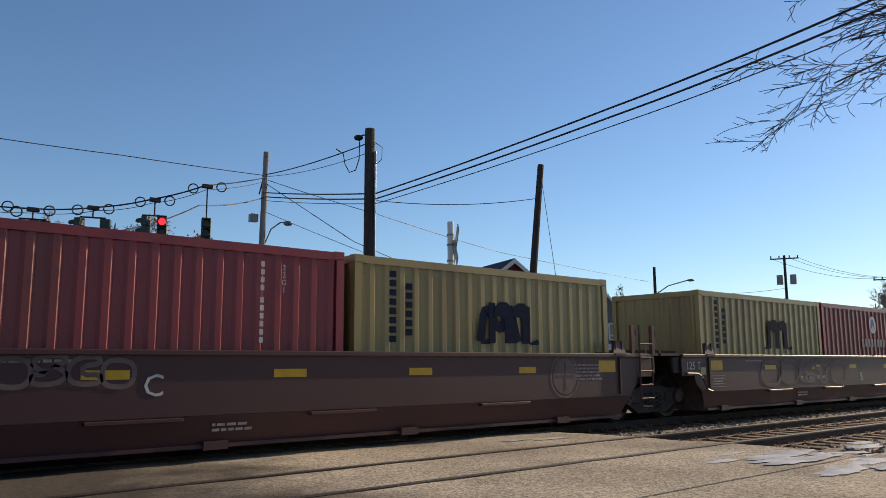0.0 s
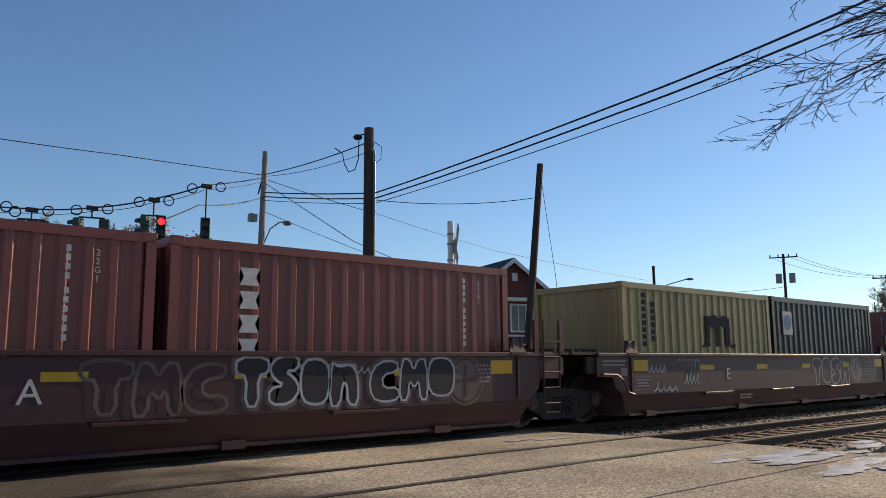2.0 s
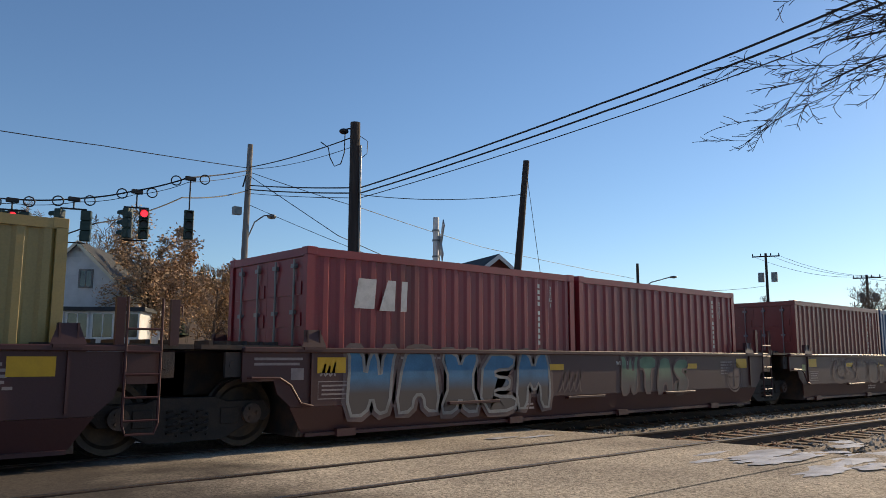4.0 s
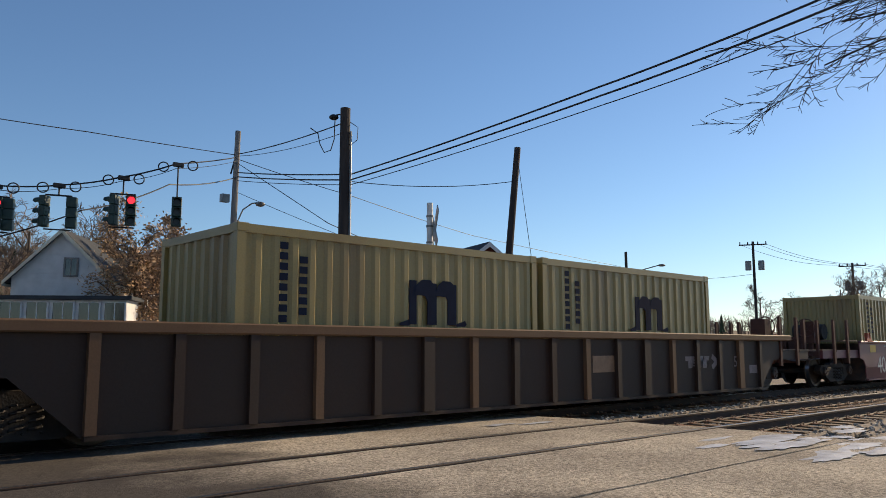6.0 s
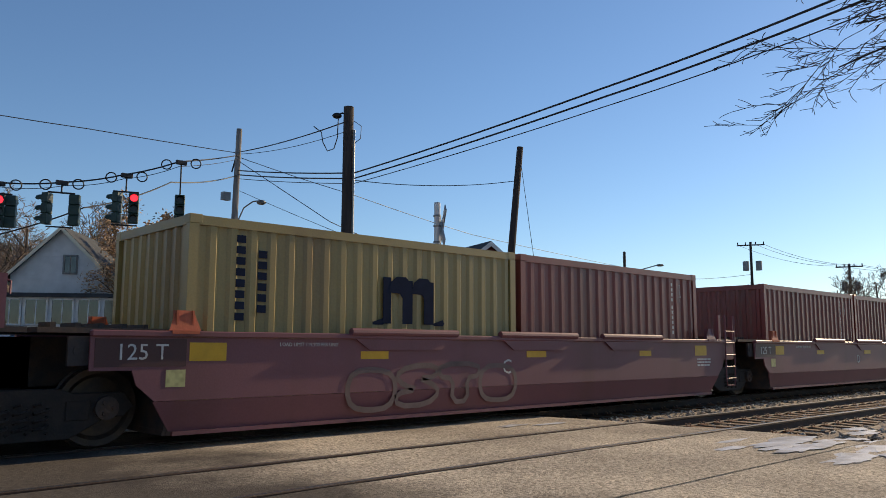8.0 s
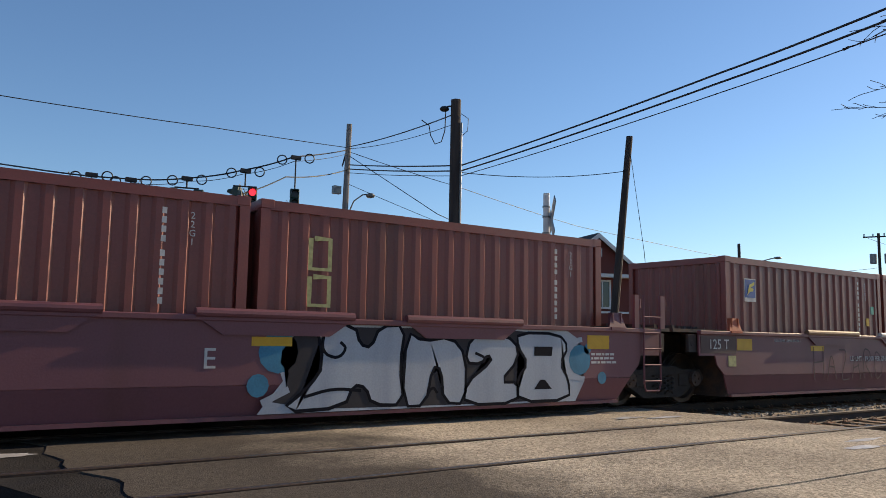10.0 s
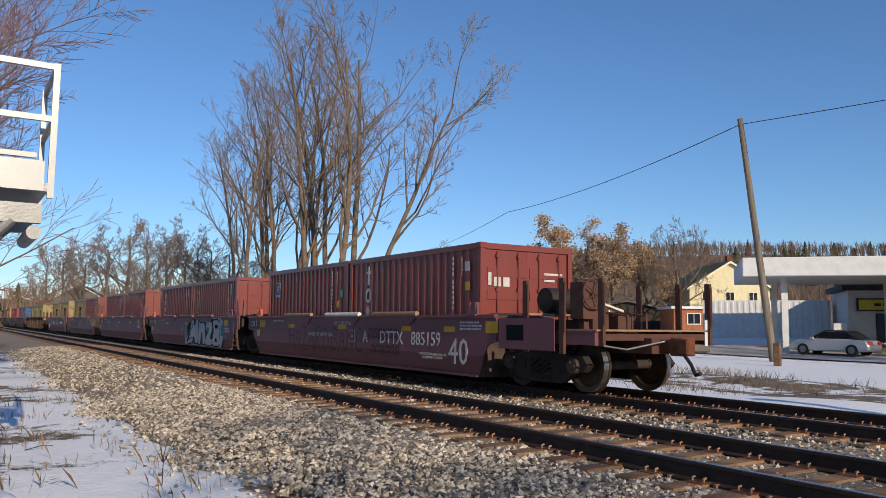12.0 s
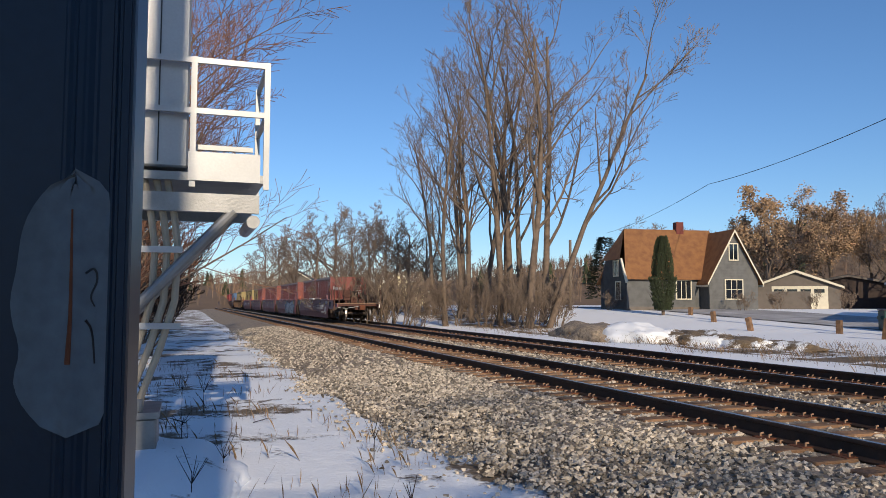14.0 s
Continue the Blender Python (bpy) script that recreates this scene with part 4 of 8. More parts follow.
def guide(car, x, y, m):
    bm = B()
    s = 1 if y > 0 else -1
    for o in (-0.10, 0.10):
        box(bm, x + o - 0.012, x + o + 0.012, y - 0.05, y + 0.05, 1.36, 1.62)
    box(bm, x - 0.17, x + 0.17, y - 0.09, y + 0.09, 1.34, 1.38)
    a = [(x - 0.11, y - 0.02, 1.62), (x + 0.11, y - 0.02, 1.62), (x + 0.2, y - 0.06, 1.38), (x - 0.2, y - 0.06, 1.38)]
    bm.faces.new([bm.verts.new(p) for p in a])
    return part("corner_guide", bm, m, car)


def shared(key, build, cache={}):
    if key not in cache:
        cache[key] = build()
    return cache[key]


YS = 1.47                                   # half the car's width


def unit(T0, L, col, lend='mid', rend='mid', detail=True, marks=None):
    """A well unit from truck centre T0 over L metres; each carries the truck at its west end."""
    m = M[col]
    names = {"bnsf": "rust-brown", "dttx": "dusty maroon"}
    car = thing("well_car", f"{names[col]} steel well car with a sunken floor", "rail car", "well cars of the train")
    y0s = -YS
    me = shared(("side", round(L, 2), lend, rend), lambda: side_mesh(L, lend, rend))
    inst("side_panel", me, m, car, pose(0, -YS, 0))
    me2 = shared(("side", round(L, 2), rend, lend), lambda: side_mesh(L, rend, lend))
    inst("side_panel", me2, m, car, pose(L, YS, 0, 0, 0, 180))

    top = shared(("top", round(L, 2), lend, rend), lambda: mesh_of("top_chord", bevel(box(B(), 0.55 if lend == 'mid' else 0.85, L - (0.55 if rend == 'mid' else 0.85), -0.05, 0.05, 1.302, 1.375), 0.012)))
    low = shared(("low", round(L, 2)), lambda: mesh_of("bottom_chord", box(B(), 1.55, L - 1.55, -0.06, 0.06, 0.15, 0.198)))
    for s in (-1, 1):
        inst("top_chord", top, m, car, pose(0, s * YS, 0))
        inst("bottom_chord", low, m, car, pose(0, s * (YS - 0.10), 0))

    def floor():
        bm = B()
        for i in range(6):
            x = 1.7 + (L - 3.4) * i / 5
            box(bm, x - 0.25, x + 0.25, -1.36, 1.36, 0.15, 0.215)
        for s in (-1, 1):
            box(bm, 1.5, L - 1.5, s * 1.30 - 0.08, s * 1.30 + 0.08, 0.16, 0.22)
        box(bm, 1.46, 1.52, -1.38, 1.38, 0.2, 1.3)
        box(bm, L - 1.52, L - 1.46, -1.38, 1.38, 0.2, 1.3)
        return mesh_of("well_floor", bm)
    inst("well_floor", shared(("floor", round(L, 2)), floor), M["deck"], car)
    truck(car, 0.0)
    if lend == 'mid':
        mid_end(car, 0.0, 1, m)
    else:
        coupler_end(car, 0.0, -1, m, m)
    if rend == 'mid':
        mid_end(car, L, -1, m)
    else:
        coupler_end(car, L, 1, m, m)
        truck(car, L)
    if detail:
        NEAR.append(car)
        for x in (1.62, L - 1.62):
            for s in (-1, 1):
                guide(car, x, s * (YS - 0.02), M["seal"] if (x < 3 and col == "dttx") else m)
        if rend == 'mid':
            ladder(car, L - 0.98, -YS - 0.04, m)
            post(car, L - 1.02, -YS + 0.10, m, 1.38, 1.95)
            post(car, L - 0.35, -YS + 0.10, m, 1.38, 1.95)
        if col == "bnsf":
            for x, w in ((4.15, 1.15), (7.1, 1.1), (10.3, 1.15)):
                part("side_ledge", bevel(box(B(), x, x + w, -YS - 0.075, -YS + 0.03, 0.50, 0.545), 0.006), m, car)
            for x in (2.05, 5.6, 8.7, 12.2):
                part("drain_lug", box(B(), x, x + 0.32, -YS - 0.01, -YS + 0.06, 0.13, 0.235), m, car)
            if rend == 'mid':
                part("side_rib", box(B(), L - 1.62, L - 1.585, -YS - 0.035, -YS - 0.002, 0.60, 1.30), m, car)
            part("side_rib", box(B(), 1.585, 1.62, -YS - 0.035, -YS - 0.002, 0.56, 1.30), m, car)
            x0 = 0.62 if lend == 'mid' else 0.9
            part("grab_bar", tube(B(), [(x0, -YS - 0.02, 0.97), (x0 + 0.03, -YS - 0.07, 0.97), (x0 + 0.45, -YS - 0.07, 0.96), (x0 + 0.62, -YS - 0.07, 0.86), (x0 + 0.78, -YS - 0.07, 0.62), (x0 + 0.98, -YS - 0.07, 0.57), (x0 + 1.0, -YS - 0.02, 0.57)], 0.018, seg=6), m, car)
            plate("side_label", 1.28, 1.48, 0.93, 1.09, y0s, M["pale"] if rend == 'end' else M["mdim"], car)
            strokes("plate_frame", [[(1.72, 0.66), (2.28, 0.66), (2.28, 0.90), (1.72, 0.90), (1.72, 0.66)]], y0s, 0.014, M["mdim"], car, soft=0)
            bm = B()
            for r in range(3):
                box(bm, 1.78, 2.22 - 0.06 * (r % 2), y0s - 0.003, y0s, 0.83 - 0.06 * r, 0.855 - 0.06 * r)
            for r in range(2 if rend == 'mid' else 0):
                box(bm, 0.72, 1.46 - 0.05 * r, y0s - 0.003, y0s, 1.20 - 0.07 * r, 1.235 - 0.07 * r)
            part("stencil", bm, M["mdim"], car)
    # reflectors and stencils
    y = -YS
    for x, w in ((1.70, 0.48),) + (((4.10, 0.55), (6.55, 0.50), (8.85, 0.45), (11.25, 0.42)) if col == "bnsf" else ((4.25, 0.50), (7.80, 0.52), (11.25, 0.42))) + (((13.42, 0.5),) if rend == 'mid' else ((13.05, 0.42), (14.55, 0.4))):
        plate("reflector", x, x + w, 1.02, 1.24 if x < 3 or x in (13.42, 14.55) else 1.13, y, M["ylw"], car)
    bm = B()
    rg = random.Random(int(T0 * 10))
    for x0, z0, rows, w in (((L - 2.95 if col == "bnsf" else L - 2.2, 1.14 if col == "bnsf" else 0.92, 5 if col == "bnsf" else 3, 0.70 if col == "bnsf" else 0.5) if rend == 'mid' else (L - 2.1, 1.2, 3, 0.7)), (3.2, 1.22, 1, 0.8), (5.7, 0.42, 2, 0.5)):
        if col == "dttx" and x0 < 6:
            continue
        for r in range(rows):
            x = x0
            while x < x0 + w:
                k = rg.uniform(0.04, 0.13)
                box(bm, x, x + k, y - 0.003, y, z0 - r * 0.065, z0 - r * 0.065 + 0.035)
                x += k + 0.025
    part("stencil", bm, M["mdim"] if col == "bnsf" else M["mark"], car)
    TRAIN.append((car, T0, YC, 0.0))
    return car


def stroke_word(word, x0, z0, w, h, gap):
    """Hand-drawn capitals as polylines."""
    F = {"H": [[(0, 0), (0, 1)], [(1, 0), (1, 1)], [(0, .5), (1, .55)]], "A": [[(0, 0), (.5, 1), (1, 0)], [(.2, .4), (.85, .42)]],
         "Z": [[(0, 1), (1, 1), (0, 0), (1.05, .05)]], "R": [[(0, 0), (0, 1), (.8, .95), (.9, .65), (.05, .5), (1, 0)]],
         "D": [[(0, 0), (0, 1), (.7, .85), (1, .45), (.7, .1), (0, 0)]], "G": [[(1, .85), (.6, 1), (.1, .7), (.05, .3), (.5, 0), (1, .2), (1, .5), (.6, .5)]],
         "N": [[(0, 0), (.05, 1), (.95, 0), (1, 1)]], "T": [[(0, 1), (1, 1)], [(.5, 1), (.5, 0)]], "U": [[(0, 1), (.05, .2), (.5, 0), (.95, .2), (1, 1)]],
         "S": [[(1, .9), (.4, 1), (.05, .75), (.9, .35), (.6, 0), (0, .1)]], "K": [[(0, 0), (0, 1)], [(.95, 1), (0, .45), (1, 0)]],
         "2": [[(0, .75), (.4, 1), (.9, .75), (0, 0), (1, .02)]], "8": [[(.5, .52), (.1, .75), (.5, 1), (.9, .75), (.5, .52), (0, .25), (.5, 0), (1, .25), (.5, .52)]],
         "n": [[(0, 0), (0.02, .7)], [(0, .55), (.5, .72), (.95, .5), (1, 0)]], "W": [[(0, 1), (.25, 0), (.5, .7), (.75, 0), (1, 1)]], "~": [[(0, 0), (.15, .95), (.5, .55), (.85, 1), (1, .1), (.55, .35), (.1, .1)]], "X": [[(0, 1), (1, 0)], [(0, 0), (1, 1)]],
         "E": [[(1, 1), (0, .95), (0, .05), (1, 0)], [(0, .5), (.8, .5)]], "M": [[(0, 0), (.1, 1), (.5, .3), (.9, 1), (1, 0)]], "C": [[(1, .9), (.4, 1), (0, .5), (.4, 0), (1, .1)]],
         "P": [[(0, 0), (0, 1), (.8, .95), (.9, .65), (.05, .45)]], "O": [[(.5, 1), (.05, .6), (.1, .2), (.5, 0), (.95, .3), (.9, .75), (.5, 1)]], "3": [[(0, .9), (.6, 1), (.9, .75), (.35, .52), (.95, .3), (.5, 0), (0, .1)]]}
    out, x = [], x0
    for ch in word:
        if ch == " ":
            x += w
            continue
        for ln in F[ch]:
            out.append([(x + a * w, z0 + b * h + 0.03 * math.sin(9 * x + 7 * a)) for a, b in ln])
        x += w + gap
    return out


PUFFY = {
    "W": [(0, 0), (.06, .85), (0, 1), (.3, 1), (.36, .55), (.46, .95), (.6, .95), (.66, .5), (.74, 1), (1, 1), (.92, .8), (.86, .05), (.6, 0), (.5, .3), (.38, 0)],
    "A": [(0, 0), (.18, .9), (.35, 1), (.7, 1), (.85, .9), (1, 0), (.66, .02), (.62, .28), (.42, .28), (.36, .02)],
    "X": [(0, 0), (.26, .5), (.02, 1), (.4, 1), (.5, .75), (.62, 1), (.98, 1), (.76, .5), (1, 0), (.62, 0), (.5, .26), (.38, 0)],
    "E": [(.02, 0), (.1, 1), (.95, 1), (.9, .74), (.4, .72), (.42, .6), (.82, .58), (.78, .38), (.4, .38), (.38, .26), (1, .24), (.94, 0)],
    "M": [(0, 0), (.08, 1), (.36, 1), (.5, .7), (.64, 1), (.94, 1), (1, 0), (.72, 0), (.68, .5), (.52, .28), (.34, .5), (.3, 0)],
    "K": [(-.16, -.05), (.1, .25), (.22, .5), (.14, 1.02), (.5, 1), (.55, .76), (.66, .72), (.74, 1), (1, 1.02), (.95, .5), (1, -.02), (.68, 0), (.62, .22), (.5, .26), (.42, -.02)],
    "n": [(0, 0), (.05, .98), (.3, .85), (.75, .92), (1, .66), (1, 0), (.64, .03), (.6, .48), (.46, .52), (.36, 0)],
    "2": [(0, .58), (.1, .94), (.5, 1), (.94, .9), (1, .62), (.64, .3), (1, .3), (1, 0), (0, 0), (.02, .3), (.5, .6), (.42, .7), (.3, .56)],
    "8": [(0, 1), (.8, 1), (1, .8), (.82, .55), (1, .3), (1.02, 0), (0, 0), (0, .34), (.2, .55), (0, .8)],
    "o": [(.1, .1), (0, .5), (.12, .95), (.6, 1), (.95, .85), (1, .4), (.85, .05), (.45, 0)],
    "T": [(.3, 0), (.34, .62), (0, .66), (.04, 1), (.96, 1), (1, .68), (.66, .62), (.7, 0)],
    "c": [(.95, .75), (.9, 1), (.3, .98), (0, .6), (.08, .12), (.5, 0), (1, .08), (.94, .36), (.45, .34), (.42, .66)],
    "s": [(.9, .7), (.95, 1), (.3, 1), (0, .75), (.2, .5), (.5, .4), (.02, .32), (.05, 0), (.7, 0), (1, .3), (.8, .55), (.5, .68)],
}


def throwup(car, word, x0, x1, z0, z1, fill, edge, line=0.045, y=None, halo=None, soft=1):
    """Sprayed puffy capitals that touch: a filled body and a drawn outline for each."""
    y = -YS if y is None else y
    w = (x1 - x0) / len(word)
    for i, ch in enumerate(word):
        lift = 0.03 * math.sin(5 * i + x0)
        poly = [(x0 + w * (i + a * 1.02), z0 + lift + (z1 - z0) * b) for a, b in PUFFY[ch]]
        if halo:
            strokes("graffiti_halo", [poly + poly[:1]], y, line * 3.6, halo, car, t=0.0025, soft=soft)
        if fill:
            blob("graffiti_letter", poly, y, fill, car, 0.0075, soft=soft)
        strokes("graffiti_outline", [poly + poly[:1]], y, line, edge, car, t=0.0085, soft=soft)


def tag(car, x0, z0, w, h, n, material, seed, line=0.03):
    """A quick looping scrawl."""
    rt = random.Random(seed)
    k = n * 7
    tall = [rt.uniform(0.35, 1.0) for _ in range(n + 2)]
    ln = []
    for i in range(k + 1):
        t = i / 7
        f = t - int(t)
        amp = tall[int(t)] * (1 - f) + tall[int(t) + 1] * f
        ln.append((x0 + w * t / n + 0.3 * w / n * amp * math.sin(2 * math.pi * t) + 0.25 * h * amp * (0.5 - 0.5 * math.cos(2 * math.pi * t)), z0 + h * amp * (0.5 - 0.5 * math.cos(2 * math.pi * t))))
    strokes("graffiti", [ln], -YS, line, material, car, soft=0)


def roundel(car, x, z, r, ma="gfade"):
    """A faded round emblem: a ring, a disc and a cross left in the car's own colour."""
    k = 28
    bm = B()
    for r0, r1 in ((r * 0.90, r), (0, r * 0.82)):
        for i in range(k):
            a, b = 2 * math.pi * i / k, 2 * math.pi * (i + 1) / k
            p = [(x + q * math.cos(t), -YS - 0.004, z + q * math.sin(t)) for q, t in ((r0, a), (r1, a), (r1, b), (r0, b))]
            if r0 == 0:
                p = p[1:3] + [(x, -YS - 0.004, z)]
            bm.faces.new([bm.verts.new(q) for q in p])
    part("roundel", bm, M[ma], car)
    for w, h in ((0.62, 0.06), (0.06, 0.62)):
        plate("roundel_cross", x - r * w, x + r * w, z - r * h, z + r * h, -YS - 0.004, M["gfade"] if ma != "gfade" else M["bnsf"], car, 0.003 if w > h else 0.0034)


DL = 15.65
# -- an older articulated car, five units, rust-brown
OLD = [16.15 - 1.75 - DL * k for k in (0, 1, 2, 3, 4)]
u = unit(OLD[0], 15.75, "bnsf", 'mid', 'end')
lettering("125 T", 1.0, -YS - 0.004, 1.12, 0.24, M["mark"], u)
lettering("B", 9.6, -YS - 0.004, 0.78, 0.34, M["mark"], u)
lettering("LD LMT 124,400 PER UNIT", 6.6, -YS - 0.004, 0.80, 0.13, M["mark"], u)
throwup(u, "oocTo", 3.9, 8.6, 0.66, 1.24, None, M["gfade"], 0.09)
c = container(16.15, "yellow"); brand_m(c)
c = container(22.35, "red"); codes(c)
for i in range(8):                      # the shipping line's name, as plain bars
    plate("logo_bar", 2.55 + 0.22 * i, 2.70 + 0.22 * i, 1.38, 1.62, FY, M["mdim"], c, 0.006)
bm = B(); bmesh.ops.create_circle(bm, cap_ends=True, segments=20, radius=0.26, matrix=pose(3.4, FY - 0.006, 2.05, 90))
part("logo_disc", bm, M["mark"], c)
blob("logo_arch", [(3.25, 1.9), (3.32, 2.16), (3.4, 2.26), (3.48, 2.16), (3.55, 1.9), (3.4, 2.05)], FY, M["logoblue"], c, 0.010)
u = unit(OLD[1], DL, "bnsf")
lettering("C", 4.94, -YS - 0.004, 0.93, 0.38, M["mark"], u)
roundel(u, 12.44, 0.96, 0.40)
throwup(u, "osco", 3.2, 4.7, 0.95, 1.27, None, M["gfade"], 0.06)
c = container(0.5, "red"); codes(c, 4.7)
c = container(6.75, "yellow"); brand_m(c, 2.8); strokes("graffiti", [[(2.6, 1.3), (2.7, 2.0), (3.1, 1.4), (3.3, 2.0), (3.5, 1.3)]], FY, 0.18, M["navy"], c)
cols = random.Random(21)
for k in (2, 3, 4):
    unit(OLD[k], DL if k < 4 else 15.75, "bnsf", 'mid' if k < 4 else 'end', 'mid', detail=False)
    a, b = cols.choice((("brown", "brown"), ("brown", "red"), ("yellow", "brown"), ("red", "dark")))
    container(OLD[k] + 1.75, a, detail=False); container(OLD[k] + 1.75 + 6.22, b, detail=False)
# -- far ahead, only seen going away: two more cars
base = OLD[4] - 3.8 - 15.75
for r in range(3):
    for k in range(5):
        T = base - k * DL
        unit(T, 15.75 if k in (0, 4) else DL, "dttx" if r == 1 else "bnsf", 'end' if k == 4 else 'mid', 'end' if k == 0 else 'mid', detail=False)
        a, b = cols.choice((("brown", "brown"), ("orange", "red"), ("yellow", "brown"), ("orange", "orange"), ("blue", "brown")))
        container(T + 1.75, a, detail=False); container(T + 1.75 + 6.22, b, detail=False)
    base -= 4 * DL + 15.75 + 3.9
# -- the second rust-brown car
U = [35.98 - 1.80 + DL * k for k in range(5)]
u = unit(U[0], DL, "bnsf", 'end', 'mid')
lettering("A", 6.45, -YS - 0.004, 0.90, 0.40, M["mark"], u)
lettering("WELL LD LMT 125,200", 10.2, -YS - 0.004, 1.16, 0.11, M["mark"], u)
throwup(u, "TMc", 6.95, 8.75, 0.62, 1.24, None, M["gfade"], 0.05)
throwup(u, "Tson", 8.85, 10.75, 0.64, 1.28, M["spraydark"], M["gwhite"], 0.04, halo=M["gfade"])
throwup(u, "cMo", 10.95, 12.6, 0.66, 1.27, M["spraydark"], M["gwhite"], 0.035, halo=M["gfade"])
tag(u, 10.75, 1.06, 0.45, 0.24, 4, M["gwhite"], 3, 0.02)
roundel(u, 12.85, 0.92, 0.40)
c = container(35.98, "brown"); codes(c)
plate("logo_panel", 0.75, 1.95, 1.62, 2.12, FY, M["logoblue"], c, 0.004)
bars = [(0.95, 1.86), (1.10, 1.82), (1.28, 1.82), (1.46, 1.82), (1.64, 1.82)]
for x, z in bars:
    plate("logo_bar", x - 0.10, x + 0.04, 1.68, z, FY - 0.004, M["mark"], c, 0.005)
for z in (1.92, 1.98, 2.04):
    plate("logo_stripe", 1.05, 1.88, z, z + 0.03, FY - 0.004, M["logoyel"], c, 0.005)
c = container(42.22, "brown"); codes(c)
for i in range(4):                      # the lessor's name, as plain bars down the sheet
    z = 2.24 - i * 0.32
    blob("logo_bar", [(0.96, z - 0.24), (1.26, z - 0.24), (1.20, z - 0.12), (1.26, z), (0.96, z), (1.02, z - 0.12)], FY, M["mark"], c, 0.006)
u = unit(U[1], DL, "bnsf")
lettering("E", 5.24, -YS - 0.004, 0.91, 0.36, M["mark"], u)
roundel(u, 12.1, 0.95, 0.39, "mdim")
throwup(u, "Tosn", 9.4, 11.6, 0.58, 1.26, None, M["gwhite"], 0.035)
tag(u, 2.2, 0.98, 0.6, 0.36, 4, M["gwhite"], 4); tag(u, 3.45, 0.72, 0.55, 0.6, 4, M["gwhite"], 5); tag(u, 2.35, 0.60, 0.85, 0.24, 4, M["gwhite"], 6, 0.035)
c = container(51.58, "yellow"); brand_m(c)
c = container(57.8, "dark"); codes(c)
plate("logo_panel", 0.55, 1.05, 1.62, 2.22, FY, M["mark"], c, 0.004)
bm = B(); bmesh.ops.create_circle(bm, cap_ends=True, segments=18, radius=0.2, matrix=pose(0.8, FY - 0.008, 1.94, 90))
part("logo_disc", bm, M["gblue"], c)
u = unit(U[2], DL, "bnsf")
lettering("D", 5.11, -YS - 0.004, 0.90, 0.36, M["mark"], u)
roundel(u, 12.1, 0.97, 0.40)
throwup(u, "cMoE", 10.4, 11.6, 0.58, 1.22, None, M["gwhite"], 0.03)
tag(u, 9.6, 0.75, 0.6, 0.5, 4, M["gwhite"], 8); throwup(u, "MoA", 12.6, 13.2, 1.02, 1.22, None, M["gwhite"], 0.02)
throwup(u, "onoso", 5.35, 6.9, 0.76, 1.02, M["sprayblue"], M["bnsf"], 0.03)
c = container(67.2, "brown", False); codes(c)
for z, zz in ((1.75, 2.15), (1.28, 1.65)):   # two large block initials, as open squares
    strokes("logo_frame", [[(0.75, zz), (0.98, zz), (0.98, z), (0.70, z), (0.70, zz)]], FY, 0.07, M["pale"], c, soft=0)
c = container(73.45, "yellow"); brand_m(c, 2.9)
u = unit(U[3], DL, "bnsf")
lettering("WELL LD LMT 125,100", 9.2, -YS - 0.004, 1.14, 0.11, M["mark"], u)
throwup(u, "WAXEM", 2.2, 6.65, 0.38, 1.33, M["blend"], M["gdull"], 0.055, halo=M["gfade"])
tag(u, 1.75, 0.98, 0.25, 0.28, 3, M["mdim"], 9); tag(u, 6.9, 0.62, 0.65, 0.55, 4, M["gfade"], 10)
throwup(u, "WTAs", 8.8, 11.3, 0.50, 1.27, M["blendgreen"], M["gfade"], 0.05)
roundel(u, 13.3, 0.82, 0.36)
c = container(82.78, "red", False); codes(c)
blob("logo_block", [(0.84, 1.72), (1.22, 1.72), (1.26, 2.18), (0.92, 2.18)], FY, M["mark"], c, 0.006)
blob("logo_block", [(1.32, 1.70), (1.62, 1.70), (1.64, 2.18), (1.48, 2.18)], FY, M["mark"], c, 0.006)
blob("logo_block", [(1.74, 1.70), (1.86, 1.70), (1.88, 2.18), (1.76, 2.18)], FY, M["mark"], c, 0.006)
c = container(89.0, "red"); codes(c)
u = unit(U[4], 15.75, "bnsf", 'mid', 'end')
throwup(u, "csoonoo", 3.2, 9.2, 0.56, 1.22, None, M["gfade"], 0.08)
c = container(98.4, "brown", False); codes(c)
c = container(104.6, "blue"); codes(c)


